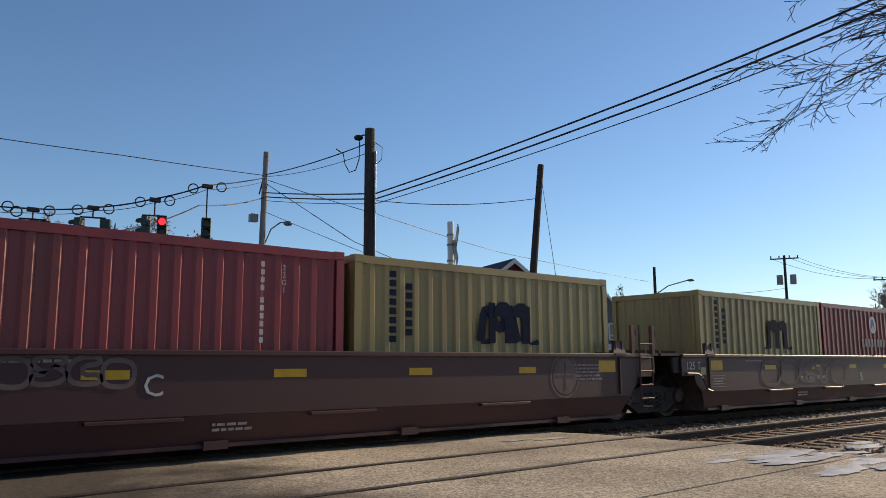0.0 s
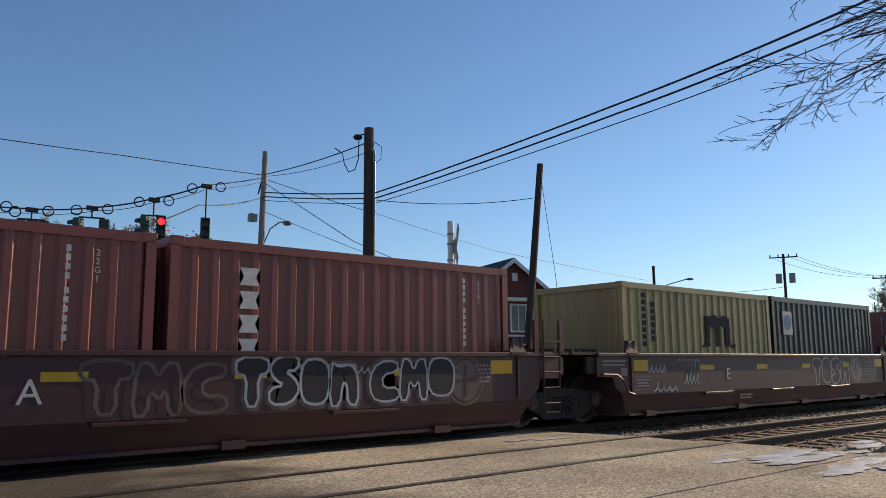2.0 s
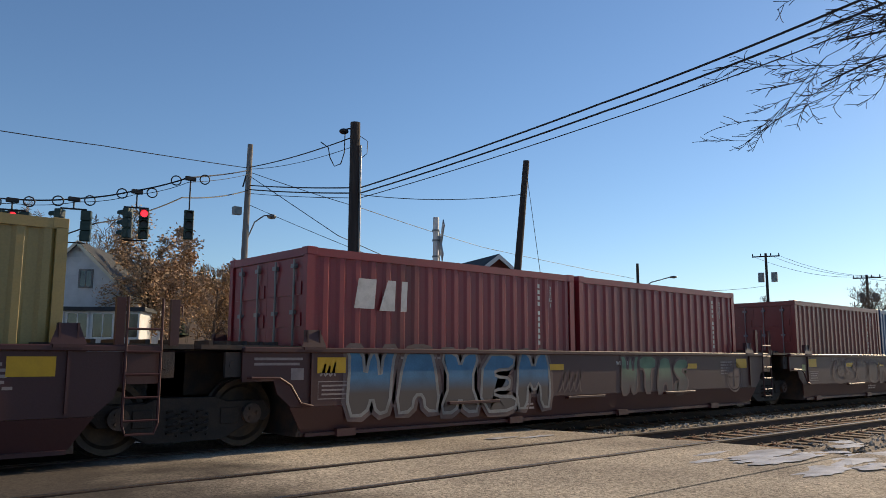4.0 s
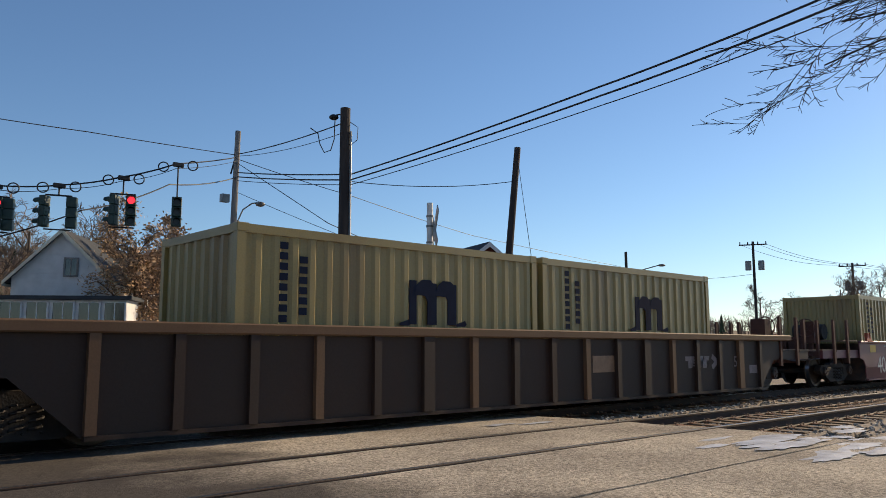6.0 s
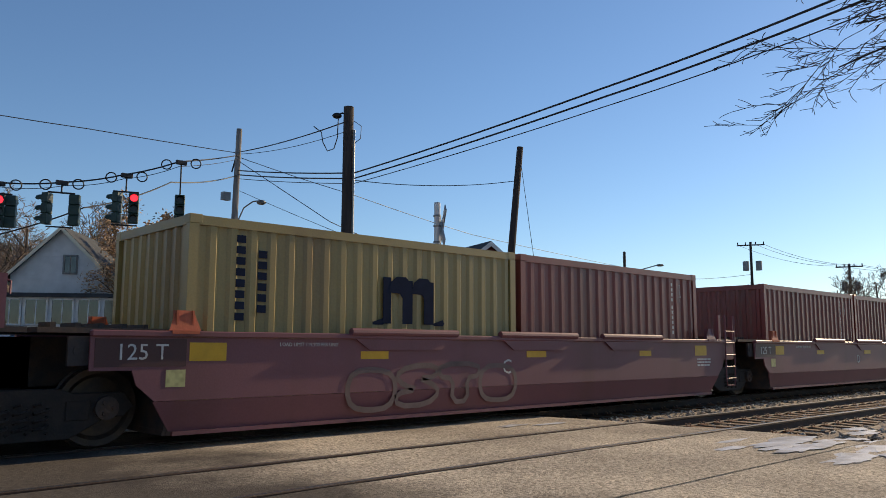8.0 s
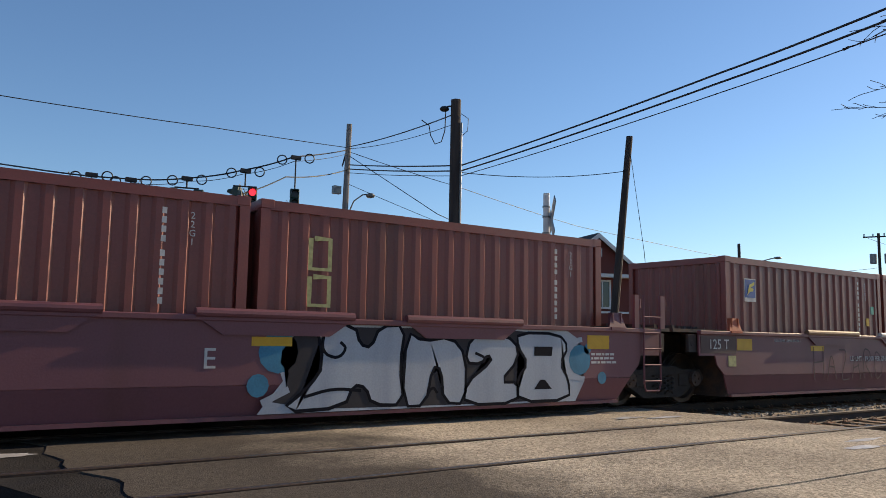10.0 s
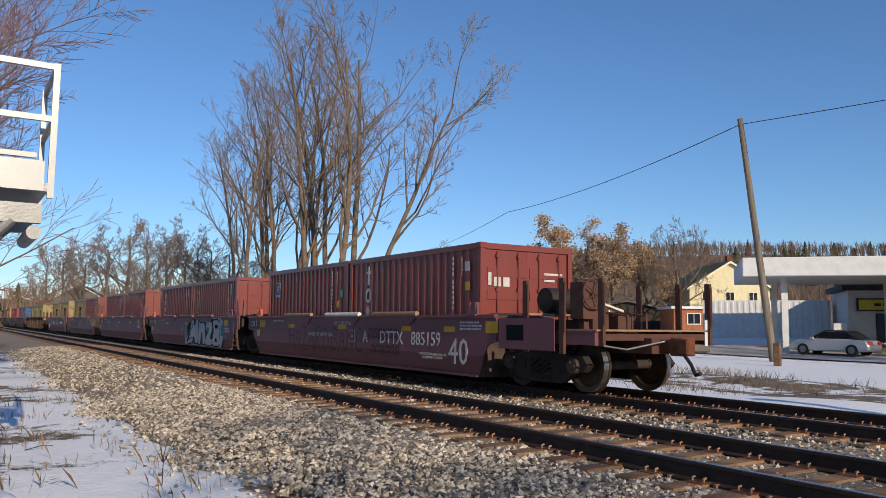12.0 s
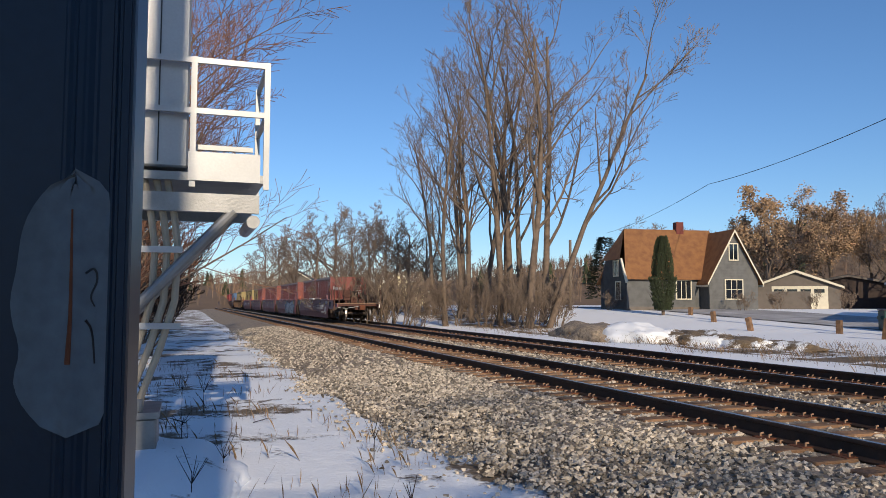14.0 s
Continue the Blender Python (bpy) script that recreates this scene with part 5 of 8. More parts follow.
# -- the grey-brown single well car with outside posts
def post_car(u0, u1):
    L = u1 - u0
    car = thing("well_car", "grey-brown steel well car with upright side posts", "rail car", "well cars of the train")
    for s in (-1, 1):
        bm = B()
        slab(bm, [(0.4, 1.34), (0.4, 0.95), (0.9, 0.86), (1.65, 0.20), (L - 1.65, 0.20), (L - 0.9, 0.86), (L - 0.4, 0.95), (L - 0.4, 1.34)], s * 1.42 - 0.015, s * 1.42 + 0.015)
        part("side_panel", bm, M["ttx"], car)
        bm = box(B(), 0.0, L, s * 1.44 - 0.09, s * 1.44 + 0.09, 1.345, 1.49)
        bevel(bm, 0.02)
        part("top_chord", bm, M["ttxchord"], car)
        bm = box(B(), 1.7, L - 1.7, s * 1.43 - 0.05, s * 1.43 + 0.05, 0.15, 0.205)
        part("bottom_chord", bm, M["ttx"], car)
        for i in range(17):
            x = 1.75 + i * (L - 3.5) / 16
            bm = box(B(), x - (0.11 if i in (5, 11, 15) else 0.065), x + (0.11 if i in (5, 11, 15) else 0.065), s * 1.475 - 0.04, s * 1.475 + 0.04, 0.21, 1.343)
            part("side_post", bm, M["ttxchord"] if i % 3 == 0 else M["ttx"], car)
    bm = B()
    for i in range(6):
        x = 2.0 + (L - 4.0) * i / 5
        box(bm, x - 0.25, x + 0.25, -1.36, 1.36, 0.15, 0.215)
    for d in (0, 1):
        a = 0.1 if d == 0 else L - 2.6
        box(bm, a, a + 2.5, -1.3, 1.3, 1.35, 1.47)
        box(bm, a + 0.3, a + 2.0, -0.32, 0.32, 0.72, 1.34)
    part("well_floor", bm, M["deck"], car)
    NEAR.append(car)
    for x, d in ((1.1, -1), (L - 1.1, 1)):
        truck(car, x)
        coupler_end(car, x + d * 0.6, d, M["ttx"], M["ttx"], False)
    # the owner's mark as plain pale blocks
    x = 14.35
    for a, b in ((0.0, 0.42), (0.46, 0.78), (0.82, 1.05)):
        blob("logo_bar", [(x + a, 0.98), (x + b, 0.98), (x + b - 0.06, 0.88), (x + b - 0.14, 0.88), (x + b - 0.14, 0.72), (x + b - 0.3, 0.72), (x + b - 0.3, 0.88), (x + a, 0.88)], -1.435, M["mdim"], car, 0.004)
    for z in (0.76, 0.82, 0.88, 0.94):
        plate("logo_stripe", x + 0.25, x + 0.66, z, z + 0.03, -1.441, M["mdim"], car, 0.004)
    strokes("logo_frame", [[(x + 1.15, 0.98), (x + 1.6, 0.72)], [(x + 1.15, 0.72), (x + 1.6, 0.98)]], -1.436, 0.12, M["mdim"], car)
    lettering("53", x + 2.35, -1.44, 0.83, 0.36, M["mdim"], car)
    plate("side_label", 11.0, 11.7, 0.70, 1.02, -1.436, M["tan"], car)
    plate("side_label", 17.3, 17.7, 0.55, 0.75, -1.436, M["mdim"], car)
    TRAIN.append((car, u0, YC, 0.0))


post_car(116.45, 136.0)
c = container(120.05, "yellow"); brand_m(c, 3.0)
c = container(126.28, "yellow"); brand_m(c, 3.0)
# -- the last car, five maroon units
V = [141.75 - 1.75 + 15.71 * k for k in range(5)]
for k in range(5):
    u = unit(V[k], 15.71 if k < 4 else 15.75, "dttx", 'end' if k == 0 else 'mid', 'end' if k == 4 else 'mid')
    y = -YS - 0.004
    if k:
        plate("number_board", 0.60, 1.66, 0.96, 1.28, -YS, M["bnsf"], u, 0.006)
        lettering("125 T", 1.13, y - 0.006, 1.12, 0.26, M["mark"], u)
        plate("side_label", 1.42, 1.66, 0.72, 0.92, -YS, M["pale"], u)
    for x, lab in ((4.05, "tan"), (7.10, "white"), (9.95, "tan")):
        bm = B()
        slab(bm, [(x, 1.36), (x + 2.05, 1.36), (x + 1.72, 1.145), (x + 0.34, 1.145)], -YS - 0.035, -YS - 0.012)
        part("side_bracket", bm, M["dttx"], u)
        bm = B()
        tube(bm, [(x, -YS - 0.04, 1.40), (x + 2.05, -YS - 0.04, 1.40)], 0.055, seg=10)
        part("edge_roll", bm, M["dttx"] if k < 4 else (M["tan"] if lab == "tan" else M["white"]), u, "rolled steel edge of the bracket")
    lettering("LOAD LIMIT 119,900 PER UNIT", 3.4, y, 1.22, 0.07, M["mark"], u)
    ch = "BCDEA"[k]
    if k in (0, 4):
        if k == 0:
            lettering("40", 2.62, y, 0.60, 0.74, M["mark"], u); lettering("DTTX", 4.02, y, 0.86, 0.44, M["mark"], u); lettering("885159", 5.86, y, 0.86, 0.44, M["mark"], u)
            lettering("B", 8.1, y, 0.84, 0.38, M["mark"], u); lettering("LD LMT 119,900 PER UNIT", 11.4, y, 0.90, 0.14, M["mark"], u)
        else:
            lettering("40", 13.60, y, 0.60, 0.74, M["mark"], u); lettering("DTTX", 10.75, y, 0.84, 0.42, M["mark"], u); lettering("885159", 12.30, y, 0.84, 0.42, M["mark"], u)
            lettering("A", 9.42, y, 0.84, 0.40, M["mark"], u); lettering("LD LMT 119,900 PER UNIT", 6.66, y, 0.86, 0.15, M["mark"], u)
            lettering("DTTX 885159 A", 8.15, y - 0.035, 1.17, 0.15, M["mark"], u)
            lettering("CONTROLLED INTERCHANGE CAR\nSEE EQUIPMENT REGISTER", 12.6, y, 0.50, 0.07, M["mark"], u)
            plate("end_board", 15.0, 16.6, 0.74, 1.30, -YS - 0.01, M["dttx"], u, 0.012)
            plate("notice", 15.25, 15.75, 0.90, 1.18, -YS - 0.022, M["black"], u, 0.004)
        xx = 8.95 if k == 0 else 8.66
        strokes("plate_frame", [[(xx - 0.16, 0.72), (xx + 0.16, 0.72), (xx + 0.16, 1.0), (xx - 0.16, 1.0), (xx - 0.16, 0.72)]], -YS, 0.018, M["mark"], u, soft=0)
        lettering("H", xx, y, 0.83, 0.14, M["mark"], u)
    else:
        lettering(ch, 7.3, y, 0.86, 0.34, M["mark"], u)
    if k == 4:
        strokes("graffiti", stroke_word("HAZARDGANG", 4.35, 0.42, 0.36, 0.66, 0.145), -YS, 0.03, M["ink"], u, "dark sprayed hand lettering")
        strokes("graffiti", stroke_word("~~~~~~", 9.6, 0.78, 0.20, 0.34, 0.05) + stroke_word("~~~~~~", 9.75, 0.45, 0.2, 0.26, 0.04), -YS, 0.028, M["ink"], u)
    if k == 3:
        blob("graffiti_halo", [(7.9, 0.21), (8.22, 0.6), (8.1, 0.9), (8.2, 1.30), (12.95, 1.31), (13.25, 1.16), (13.02, 0.8), (13.35, 0.52), (13.15, 0.21)], -YS, M["gsilver"], u, 0.0022)
        blob("graffiti_ground", [(8.0, 0.26), (8.35, 0.62), (8.12, 0.88), (8.42, 1.24), (9.3, 1.28), (12.75, 1.28), (13.0, 1.10), (12.84, 0.8), (13.0, 0.52), (12.98, 0.24), (10.4, 0.23)], -YS, M["spraydark"], u, 0.003, soft=1)
        for word, xa, xb in (("K", 8.42, 9.93), ("n", 9.93, 10.97), ("2", 10.97, 11.95), ("8", 11.95, 12.98)):
            throwup(u, word, xa, xb, 0.25, 1.27, M["gsilver"], M["black"], 0.045)
        for k2, z in ((0.42, 0.48), (1.02, 0.98)):
            blob("graffiti_eye", [(12.28, z - 0.07), (12.64, z - 0.07), (12.5 if k2 < 1 else 12.66, z + 0.07), (12.4 if k2 < 1 else 12.28, z + 0.07)], -YS, M["black"], u, 0.0095)
        for lnx in ([(8.75, 1.22), (8.72, 0.95), (8.95, 0.86), (9.08, 1.0), (8.98, 1.08)], [(10.3, 0.32), (10.42, 0.5), (10.5, 0.4)], [(11.15, 0.95), (11.35, 0.88), (11.3, 0.8)], [(8.5, 0.4), (8.9, 0.5), (9.3, 0.46)]):
            strokes("graffiti_outline", [lnx], -YS, 0.04, M["black"], u, t=0.0105)
        for lnx in ([(12.95, 1.12), (13.3, 1.17)], [(12.95, 0.60), (13.35, 0.55)], [(8.3, 0.5), (7.95, 0.34)]):
            strokes("graffiti_spike", [lnx], -YS, 0.08, M["gsilver"], u, t=0.006)
        for x, z, r in ((8.15, 0.95, 0.26), (13.25, 0.85, 0.24), (13.75, 0.56, 0.10), (13.42, 1.02, 0.08), (7.9, 0.55, 0.14)):
            blob("graffiti", [(x + r * math.cos(a * math.pi / 6), z + r * math.sin(a * math.pi / 6)) for a in range(12)], -YS, M["gblue"], u, 0.003)
    if k == 1:
        throwup(u, "osTo", 4.0, 7.5, 0.32, 0.9, None, M["gfade"], 0.08)
for k, (a, b) in enumerate((("yellow", "yellow"), ("yellow", "brown"), ("brown", "brown"), ("brown", "brown"), ("brown", "brown"))):
    c1 = container(V[k] + 1.75, a)
    c2 = container(V[k] + 1.75 + 6.2, b)
    if a == "yellow":
        brand_m(c1)
    else:
        codes(c1)
    if b == "yellow":
        brand_m(c2)
    else:
        codes(c2)
    if k == 3:
        for i in range(4):
            z = 2.24 - i * 0.32
            blob("logo_bar", [(0.96, z - 0.24), (1.26, z - 0.24), (1.20, z - 0.12), (1.26, z), (0.96, z), (1.02, z - 0.12)], FY, M["mark"], c1, 0.006)
        for z, zz in ((1.75, 2.15), (1.28, 1.65)):
            strokes("logo_frame", [[(0.75, zz), (0.98, zz), (0.98, z), (0.70, z), (0.70, zz)]], FY, 0.07, M["pale"], c2, soft=0)
    if k == 4:
        plate("logo_panel", 0.62, 1.00, 1.72, 2.18, FY, M["mark"], c1, 0.004)
        plate("logo_panel", 0.64, 0.98, 1.80, 2.16, FY - 0.004, M["logoblue"], c1, 0.003)
        blob("logo_flag", [(0.70, 1.84), (0.78, 2.06), (0.95, 2.12), (0.95, 2.06), (0.82, 2.00), (0.92, 1.98), (0.90, 1.93), (0.80, 1.92)], FY - 0.007, M["logoyel"], c1)
        plate("side_label", 5.58, 5.72, 1.62, 1.80, FY, M["green"], c1)
        plate("side_label", 5.36, 5.49, 1.34, 1.52, FY, M["ylw"], c1)
        # the lessor's three letters, as plain pale shapes down the sheet
        plate("logo_mark", 1.03, 1.11, 1.88, 2.36, FY, M["mark"], c2, 0.006)
        plate("logo_mark", 0.95, 1.20, 2.17, 2.23, FY, M["mark"], c2, 0.0065)
        strokes("logo_mark", [[(1.19, 1.64), (1.15, 1.76), (1.02, 1.77), (0.95, 1.62), (0.98, 1.50), (1.10, 1.46), (1.18, 1.52), (1.19, 1.64)]], FY, 0.075, M["mark"], c2)
        blob("logo_mark", [(1.07, 1.38), (1.20, 1.22), (1.07, 1.05), (0.94, 1.22)], FY, M["mark"], c2, 0.006)
        plate("side_label", 5.48, 5.66, 2.02, 2.22, FY, M["mark"], c2)
        plate("side_label", 5.50, 5.66, 1.62, 1.80, FY, M["ylw"], c2)
        # the same mark on the door end, facing east
        bm = B()
        for k2, (ya, yb, za, zb) in enumerate(((-1.02, -0.94, 1.72, 1.98), (-0.88, -0.70, 1.70, 1.89), (-0.64, -0.48, 1.70, 1.89))):
            box(bm, CL - 0.016, CL - 0.008, ya, yb, za, zb)
        part("logo_mark", bm, M["mark"], c2)
        bm = B()
        for r, w in ((2.02, 0.5), (1.88, 0.28), (1.7, 0.4), (1.6, 0.4), (1.5, 0.4)):
            box(bm, CL - 0.016, CL - 0.008, 0.45, 0.45 + w, r - 0.045, r)
        part("marking", bm, M["mark"], c2)


# ---------- trees ----------
def P(b, d, z=0.0):
    """A place by bearing (degrees north of east) and distance from the eye."""
    return (d * math.cos(radians(b)), d * math.sin(radians(b)), z)


def grow(seed, height, r0, levels=4, kids=(5, 6, 5, 4), spread=38, up=0.25, first=0.3, ratio=0.55, lean=(0, 0), stems=None):
    """Limbs of a bare tree as (points, r0, r1, level), tapering from trunk to twig."""
    rg = random.Random(seed)
    out = []

    def limb(p, d, length, r, lv):
        n = 5 if lv < 2 else (3 if lv == 2 else 2)
        pts = [p.copy()]
        dirs = [d.copy()]
        q = d.copy()
        for i in range(n):
            w = 0.10 if lv == 0 else 0.22
            q = (q + Vector((rg.uniform(-w, w), rg.uniform(-w, w), rg.uniform(-w * 0.4, w * 0.6) + (up * 0.25 if lv else 0)))).normalized()
            pts.append(pts[-1] + q * length / n)
            dirs.append(q.copy())
        out.append((pts, r, r * (0.30 if lv < levels - 1 else 0.45), lv))
        if lv >= levels - 1:
            return
        k = kids[lv]
        for i in range(k):
            f = first + (1 - first) * (i + rg.random()) / k if lv == 0 else 0.25 + 0.75 * (i + rg.random()) / k
            a = min(n - 1, int(f * n))
            base = pts[a].lerp(pts[a + 1], f * n - a)
            ax = dirs[a].orthogonal().normalized()
            ax.rotate(Matrix.Rotation(rg.uniform(0, 2 * math.pi), 3, dirs[a]))
            nd = dirs[a].copy()
            nd.rotate(Matrix.Rotation(radians(rg.uniform(spread * 0.6, spread * 1.3)), 3, ax))
            nd = (nd + Vector((0, 0, up))).normalized()
            limb(base, nd, length * ratio * rg.uniform(0.7, 1.15) * (1.15 - 0.55 * f), r * (1 - 0.65 * f) * 0.55, lv + 1)
    for s in (stems or [(0, 0, lean[0], lean[1], 1.0)]):
        limb(Vector((s[0], s[1], -0.15)), Vector((s[2], s[3], 1)).normalized(), height * s[4], r0 * (0.6 + 0.4 * s[4]), 0)
    return out


def tubes(limbs, lo, hi, rmin):
    v, f = [], []
    for pts, r0, r1, lv in limbs:
        if not lo <= lv <= hi:
            continue
        seg = 7 if lv == 0 else (5 if lv == 1 else 3)
        n = len(pts)
        start = len(v)
        a = None
        for i, p in enumerate(pts):
            d = (pts[min(i + 1, n - 1)] - pts[max(i - 1, 0)]).normalized()
            a = d.orthogonal().normalized() if a is None else (a - d * a.dot(d)).normalized()
            b = d.cross(a)
            r = max(rmin, r0 + (r1 - r0) * i / (n - 1))
            for k in range(seg):
                t = 2 * math.pi * k / seg
                q = p + (a * math.cos(t) + b * math.sin(t)) * r
                v.append(q[:])
        for i in range(n - 1):
            for k in range(seg):
                f.append((start + i * seg + k, start + i * seg + (k + 1) % seg, start + (i + 1) * seg + (k + 1) % seg, start + (i + 1) * seg + k))
    return v, f


def pyd(name, v, f, smooth=False):
    me = bpy.data.meshes.new(name)
    me.from_pydata(v, [], f)
    if smooth:
        me.shade_smooth()
    return me


def tree_meshes(key, limbs, rmin, leaves=0, leaf=0.12, seed=1):
    k = {"trunk": pyd("trunk", *tubes(limbs, 0, 1, rmin), True), "crown": pyd("crown", *tubes(limbs, 2, 9, rmin))}
    if leaves:
        rg = random.Random(seed)
        tips = [p for pts, a, b, lv in limbs if lv >= 2 for p in pts]
        v, f = [], []
        for i in range(leaves):
            p = rg.choice(tips) + Vector((rg.gauss(0, 0.28), rg.gauss(0, 0.28), rg.gauss(0, 0.24)))
            a = Vector((rg.gauss(0, 1), rg.gauss(0, 1), rg.gauss(0, 1))).normalized()
            b = a.orthogonal().normalized() * leaf * rg.uniform(0.6, 1.3)
            a = a * leaf * rg.uniform(0.6, 1.3)
            s = len(v)
            v += [(p - a)[:], (p + b * 0.7)[:], (p + a)[:], (p - b * 0.7)[:]]
            f.append((s, s + 1, s + 2, s + 3))
        k["leaves"] = pyd("foliage", v, f)
    return k


def put_tree(k, x, y, z, s=1.0, rz=0.0, label="tall bare deciduous tree with fine upright twigs", group="bare trees along the line", bark="bark", twig="twig", name="tree"):
    t = thing(name, label, "tree", group, pose(x, y, z, 0, 0, rz) @ Matrix.Scale(s, 4))
    inst("trunk", k["trunk"], M[bark], t)
    inst("crown", k["crown"], M[twig], t)
    if "leaves" in k:
        inst("foliage", k["leaves"], M["leaf"], t)
    return t


# the tall narrow stand beyond the line, west
TALL = [tree_meshes("tall", grow(40 + i, 19.0, 0.24, 5, (10, 7, 5, 4), 46, 0.24, 0.24, 0.45), 0.010) for i in range(3)]
LEAN = tree_meshes("lean", grow(60, 17.5, 0.22, 5, (9, 7, 6, 4), 44, 0.2, 0.35, 0.46, lean=(0.14, 0.30)), 0.011)
rg = random.Random(5)
for i, (px, d, s, which) in enumerate(((162.4, 52, 0.72, 0), (161.3, 60, 0.86, 1), (160.4, 55, 0.90, 2), (159.4, 62, 1.00, 0), (158.4, 53, 1.02, 1), (157.3, 58, 1.12, 2), (156.3, 50, 1.06, 0), (155.3, 56, 1.12, 1), (160.9, 66, 0.92, 1), (157.9, 66, 1.05, 0), (163.1, 63, 0.75, 2), (156.9, 64, 1.1, 2))):
    x, y, z = P(px - 0.7, d)
    put_tree(TALL[which], x, y, gz(x, y), s, rg.uniform(0, 360))
x, y, z = P(154.2, 51)
put_tree(LEAN, x, y, gz(x, y), 1.0, 0, "leaning bare tree at the edge of a tall stand")
# lower round-headed bare trees
LOW = [tree_meshes("low", grow(80 + i, 7.0, 0.20, 5, (9, 7, 5, 4), 56, 0.10, 0.14, 0.60), 0.014) for i in range(3)]
for i, (b, d, s) in enumerate(((172.4, 92, 1.15), (171.0, 84, 1.25), (169.6, 96, 1.45), (168.4, 80, 1.05), (167.2, 95, 1.35), (166.0, 78, 1.0), (165.2, 74, 0.9), (164.3, 88, 1.2), (163.0, 76, 1.0), (161.8, 82, 0.9), (173.6, 120, 1.4), (174.6, 150, 1.5),
                               (147.4, 105, 1.25), (145.6, 112, 1.25), (143.2, 120, 1.1), (131.0, 88, 1.35), (126.5, 110, 1.2), (133.8, 130, 1.2), (92.3, 42, 1.45), (91.6, 60, 1.0), (78.0, 62, 1.35), (75.2, 70, 1.4), (71.4, 66, 1.3), (57.0, 58, 0.95), (64.0, 62, 0.9), (59.0, 80, 0.95),
                               (25.2, 108, 0.95), (22.8, 120, 0.85), (19.3, 88, 0.9), (18.0, 92, 1.0), (20.2, 96, 0.95), (36.4, 75, 0.8), (35.4, 82, 0.75))):
    x, y, z = P(b, d)
    put_tree(LOW[i % 3], x, y, gz(x, y) - 0.05, s, 61 * i, "bare round-headed tree with tangled branches", "low bare trees")
# thicket under the tall stand
THICK = tree_meshes("thicket", grow(97, 3.6, 0.05, 4, (8, 6, 5), 42, 0.2, 0.1, 0.55, stems=[(0.5 * math.cos(a), 0.5 * math.sin(a), 0.3 * math.cos(a), 0.3 * math.sin(a), 0.7 + 0.3 * math.sin(3 * a)) for a in range(6)]), 0.010)
for i in range(26):
    b, d = rg.uniform(153.5, 170), rg.uniform(48, 66)
    x, y, z = P(b, d)
    put_tree(THICK, x, y, gz(x, y), rg.uniform(0.7, 1.25), rg.uniform(0, 360), "bare brushwood thicket under taller trees", "brush under the trees", name="shrub")
# trees that keep tan leaves
OAK = [tree_meshes("oak", grow(120 + i, 8.0, 0.24, 4, (8, 6, 5), 50, 0.12, 0.22, 0.55), 0.02, 4200, 0.115, i) for i in range(2)]
for i, (b, d, s, w) in enumerate(((139.2, 96, 1.35, 0), (137.4, 99, 1.30, 1), (135.6, 92, 1.15, 0), (133.2, 95, 1.0, 1), (141.0, 102, 1.0, 1), (68.6, 47, 0.92, 0), (66.8, 50, 0.88, 1), (64.2, 56, 0.75, 0), (70.0, 56, 0.9, 1), (62.6, 60, 0.72, 1), (60.8, 64, 0.72, 0))):
    x, y, z = P(b, d)
    put_tree(OAK[w], x, y, gz(x, y) - 0.05, s, 77 * i, "broad tree that keeps its dry tan leaves", "trees with dry leaves")
# the reddish tree beside the signal mast, and the brush below it
RED = tree_meshes("redtree", grow(155, 10.5, 0.08, 4, (20, 12, 9), 44, 0.10, 0.08, 0.45, stems=[(0.3 * math.cos(a), 0.3 * math.sin(a), 0.22 * math.cos(a), 0.22 * math.sin(a), 0.75 + 0.25 * math.cos(2 * a)) for a in range(5)]), 0.006)
put_tree(RED, -24.5, -2.0, gz(-24, -2), 1.05, 130, "bare tree with drooping reddish twigs near the line", "trees on the near side", twig="twigred")
put_tree(RED, -20.5, -2.4, gz(-19, -1), 1.0, 40, "bare tree with drooping reddish twigs near the line", "trees on the near side", twig="twigred")
put_tree(RED, -36.0, -2.2, gz(-36, -2), 0.75, 200, "bare tree with drooping reddish twigs near the line", "trees on the near side", twig="twigred")
for i in range(9):
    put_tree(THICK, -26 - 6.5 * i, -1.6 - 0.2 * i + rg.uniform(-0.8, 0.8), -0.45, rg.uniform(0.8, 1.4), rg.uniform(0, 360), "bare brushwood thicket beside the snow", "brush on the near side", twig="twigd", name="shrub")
# the tree east of the crossing whose boughs hang over the road
rb = random.Random(12)
near = []


def droop(p, d, length, r, lv):
    n = 7 if lv < 2 else 5
    pts, q = [p.copy()], d.copy()
    for i in range(n):
        q = (q + Vector((rb.uniform(-0.24, 0.24), rb.uniform(-0.24, 0.24), rb.uniform(-0.15, 0.19) - 0.012 * lv))).normalized()
        pts.append(pts[-1] + q * length / n)
    near.append((pts, r, r * 0.35, 0 if lv == 0 else (1 if lv == 1 else 3)))
    if lv < 3:
        for i in range((9, 7, 6)[lv]):
            f = 0.25 + 0.75 * (i + rb.random()) / (9, 7, 6)[lv]
            a = min(n - 1, int(f * n))
            b = pts[a].lerp(pts[a + 1], f * n - a)
            nd = (pts[a + 1] - pts[a]).normalized()
            ax = nd.orthogonal().normalized()
            ax.rotate(Matrix.Rotation(rb.uniform(0, 6.28), 3, nd))
            nd.rotate(Matrix.Rotation(radians(rb.uniform(25, 60)), 3, ax))
            nd.z *= 0.45
            nd.normalize()
            droop(b, nd, length * rb.uniform(0.24, 0.42), r * (1 - 0.6 * f) * 0.42, lv + 1)


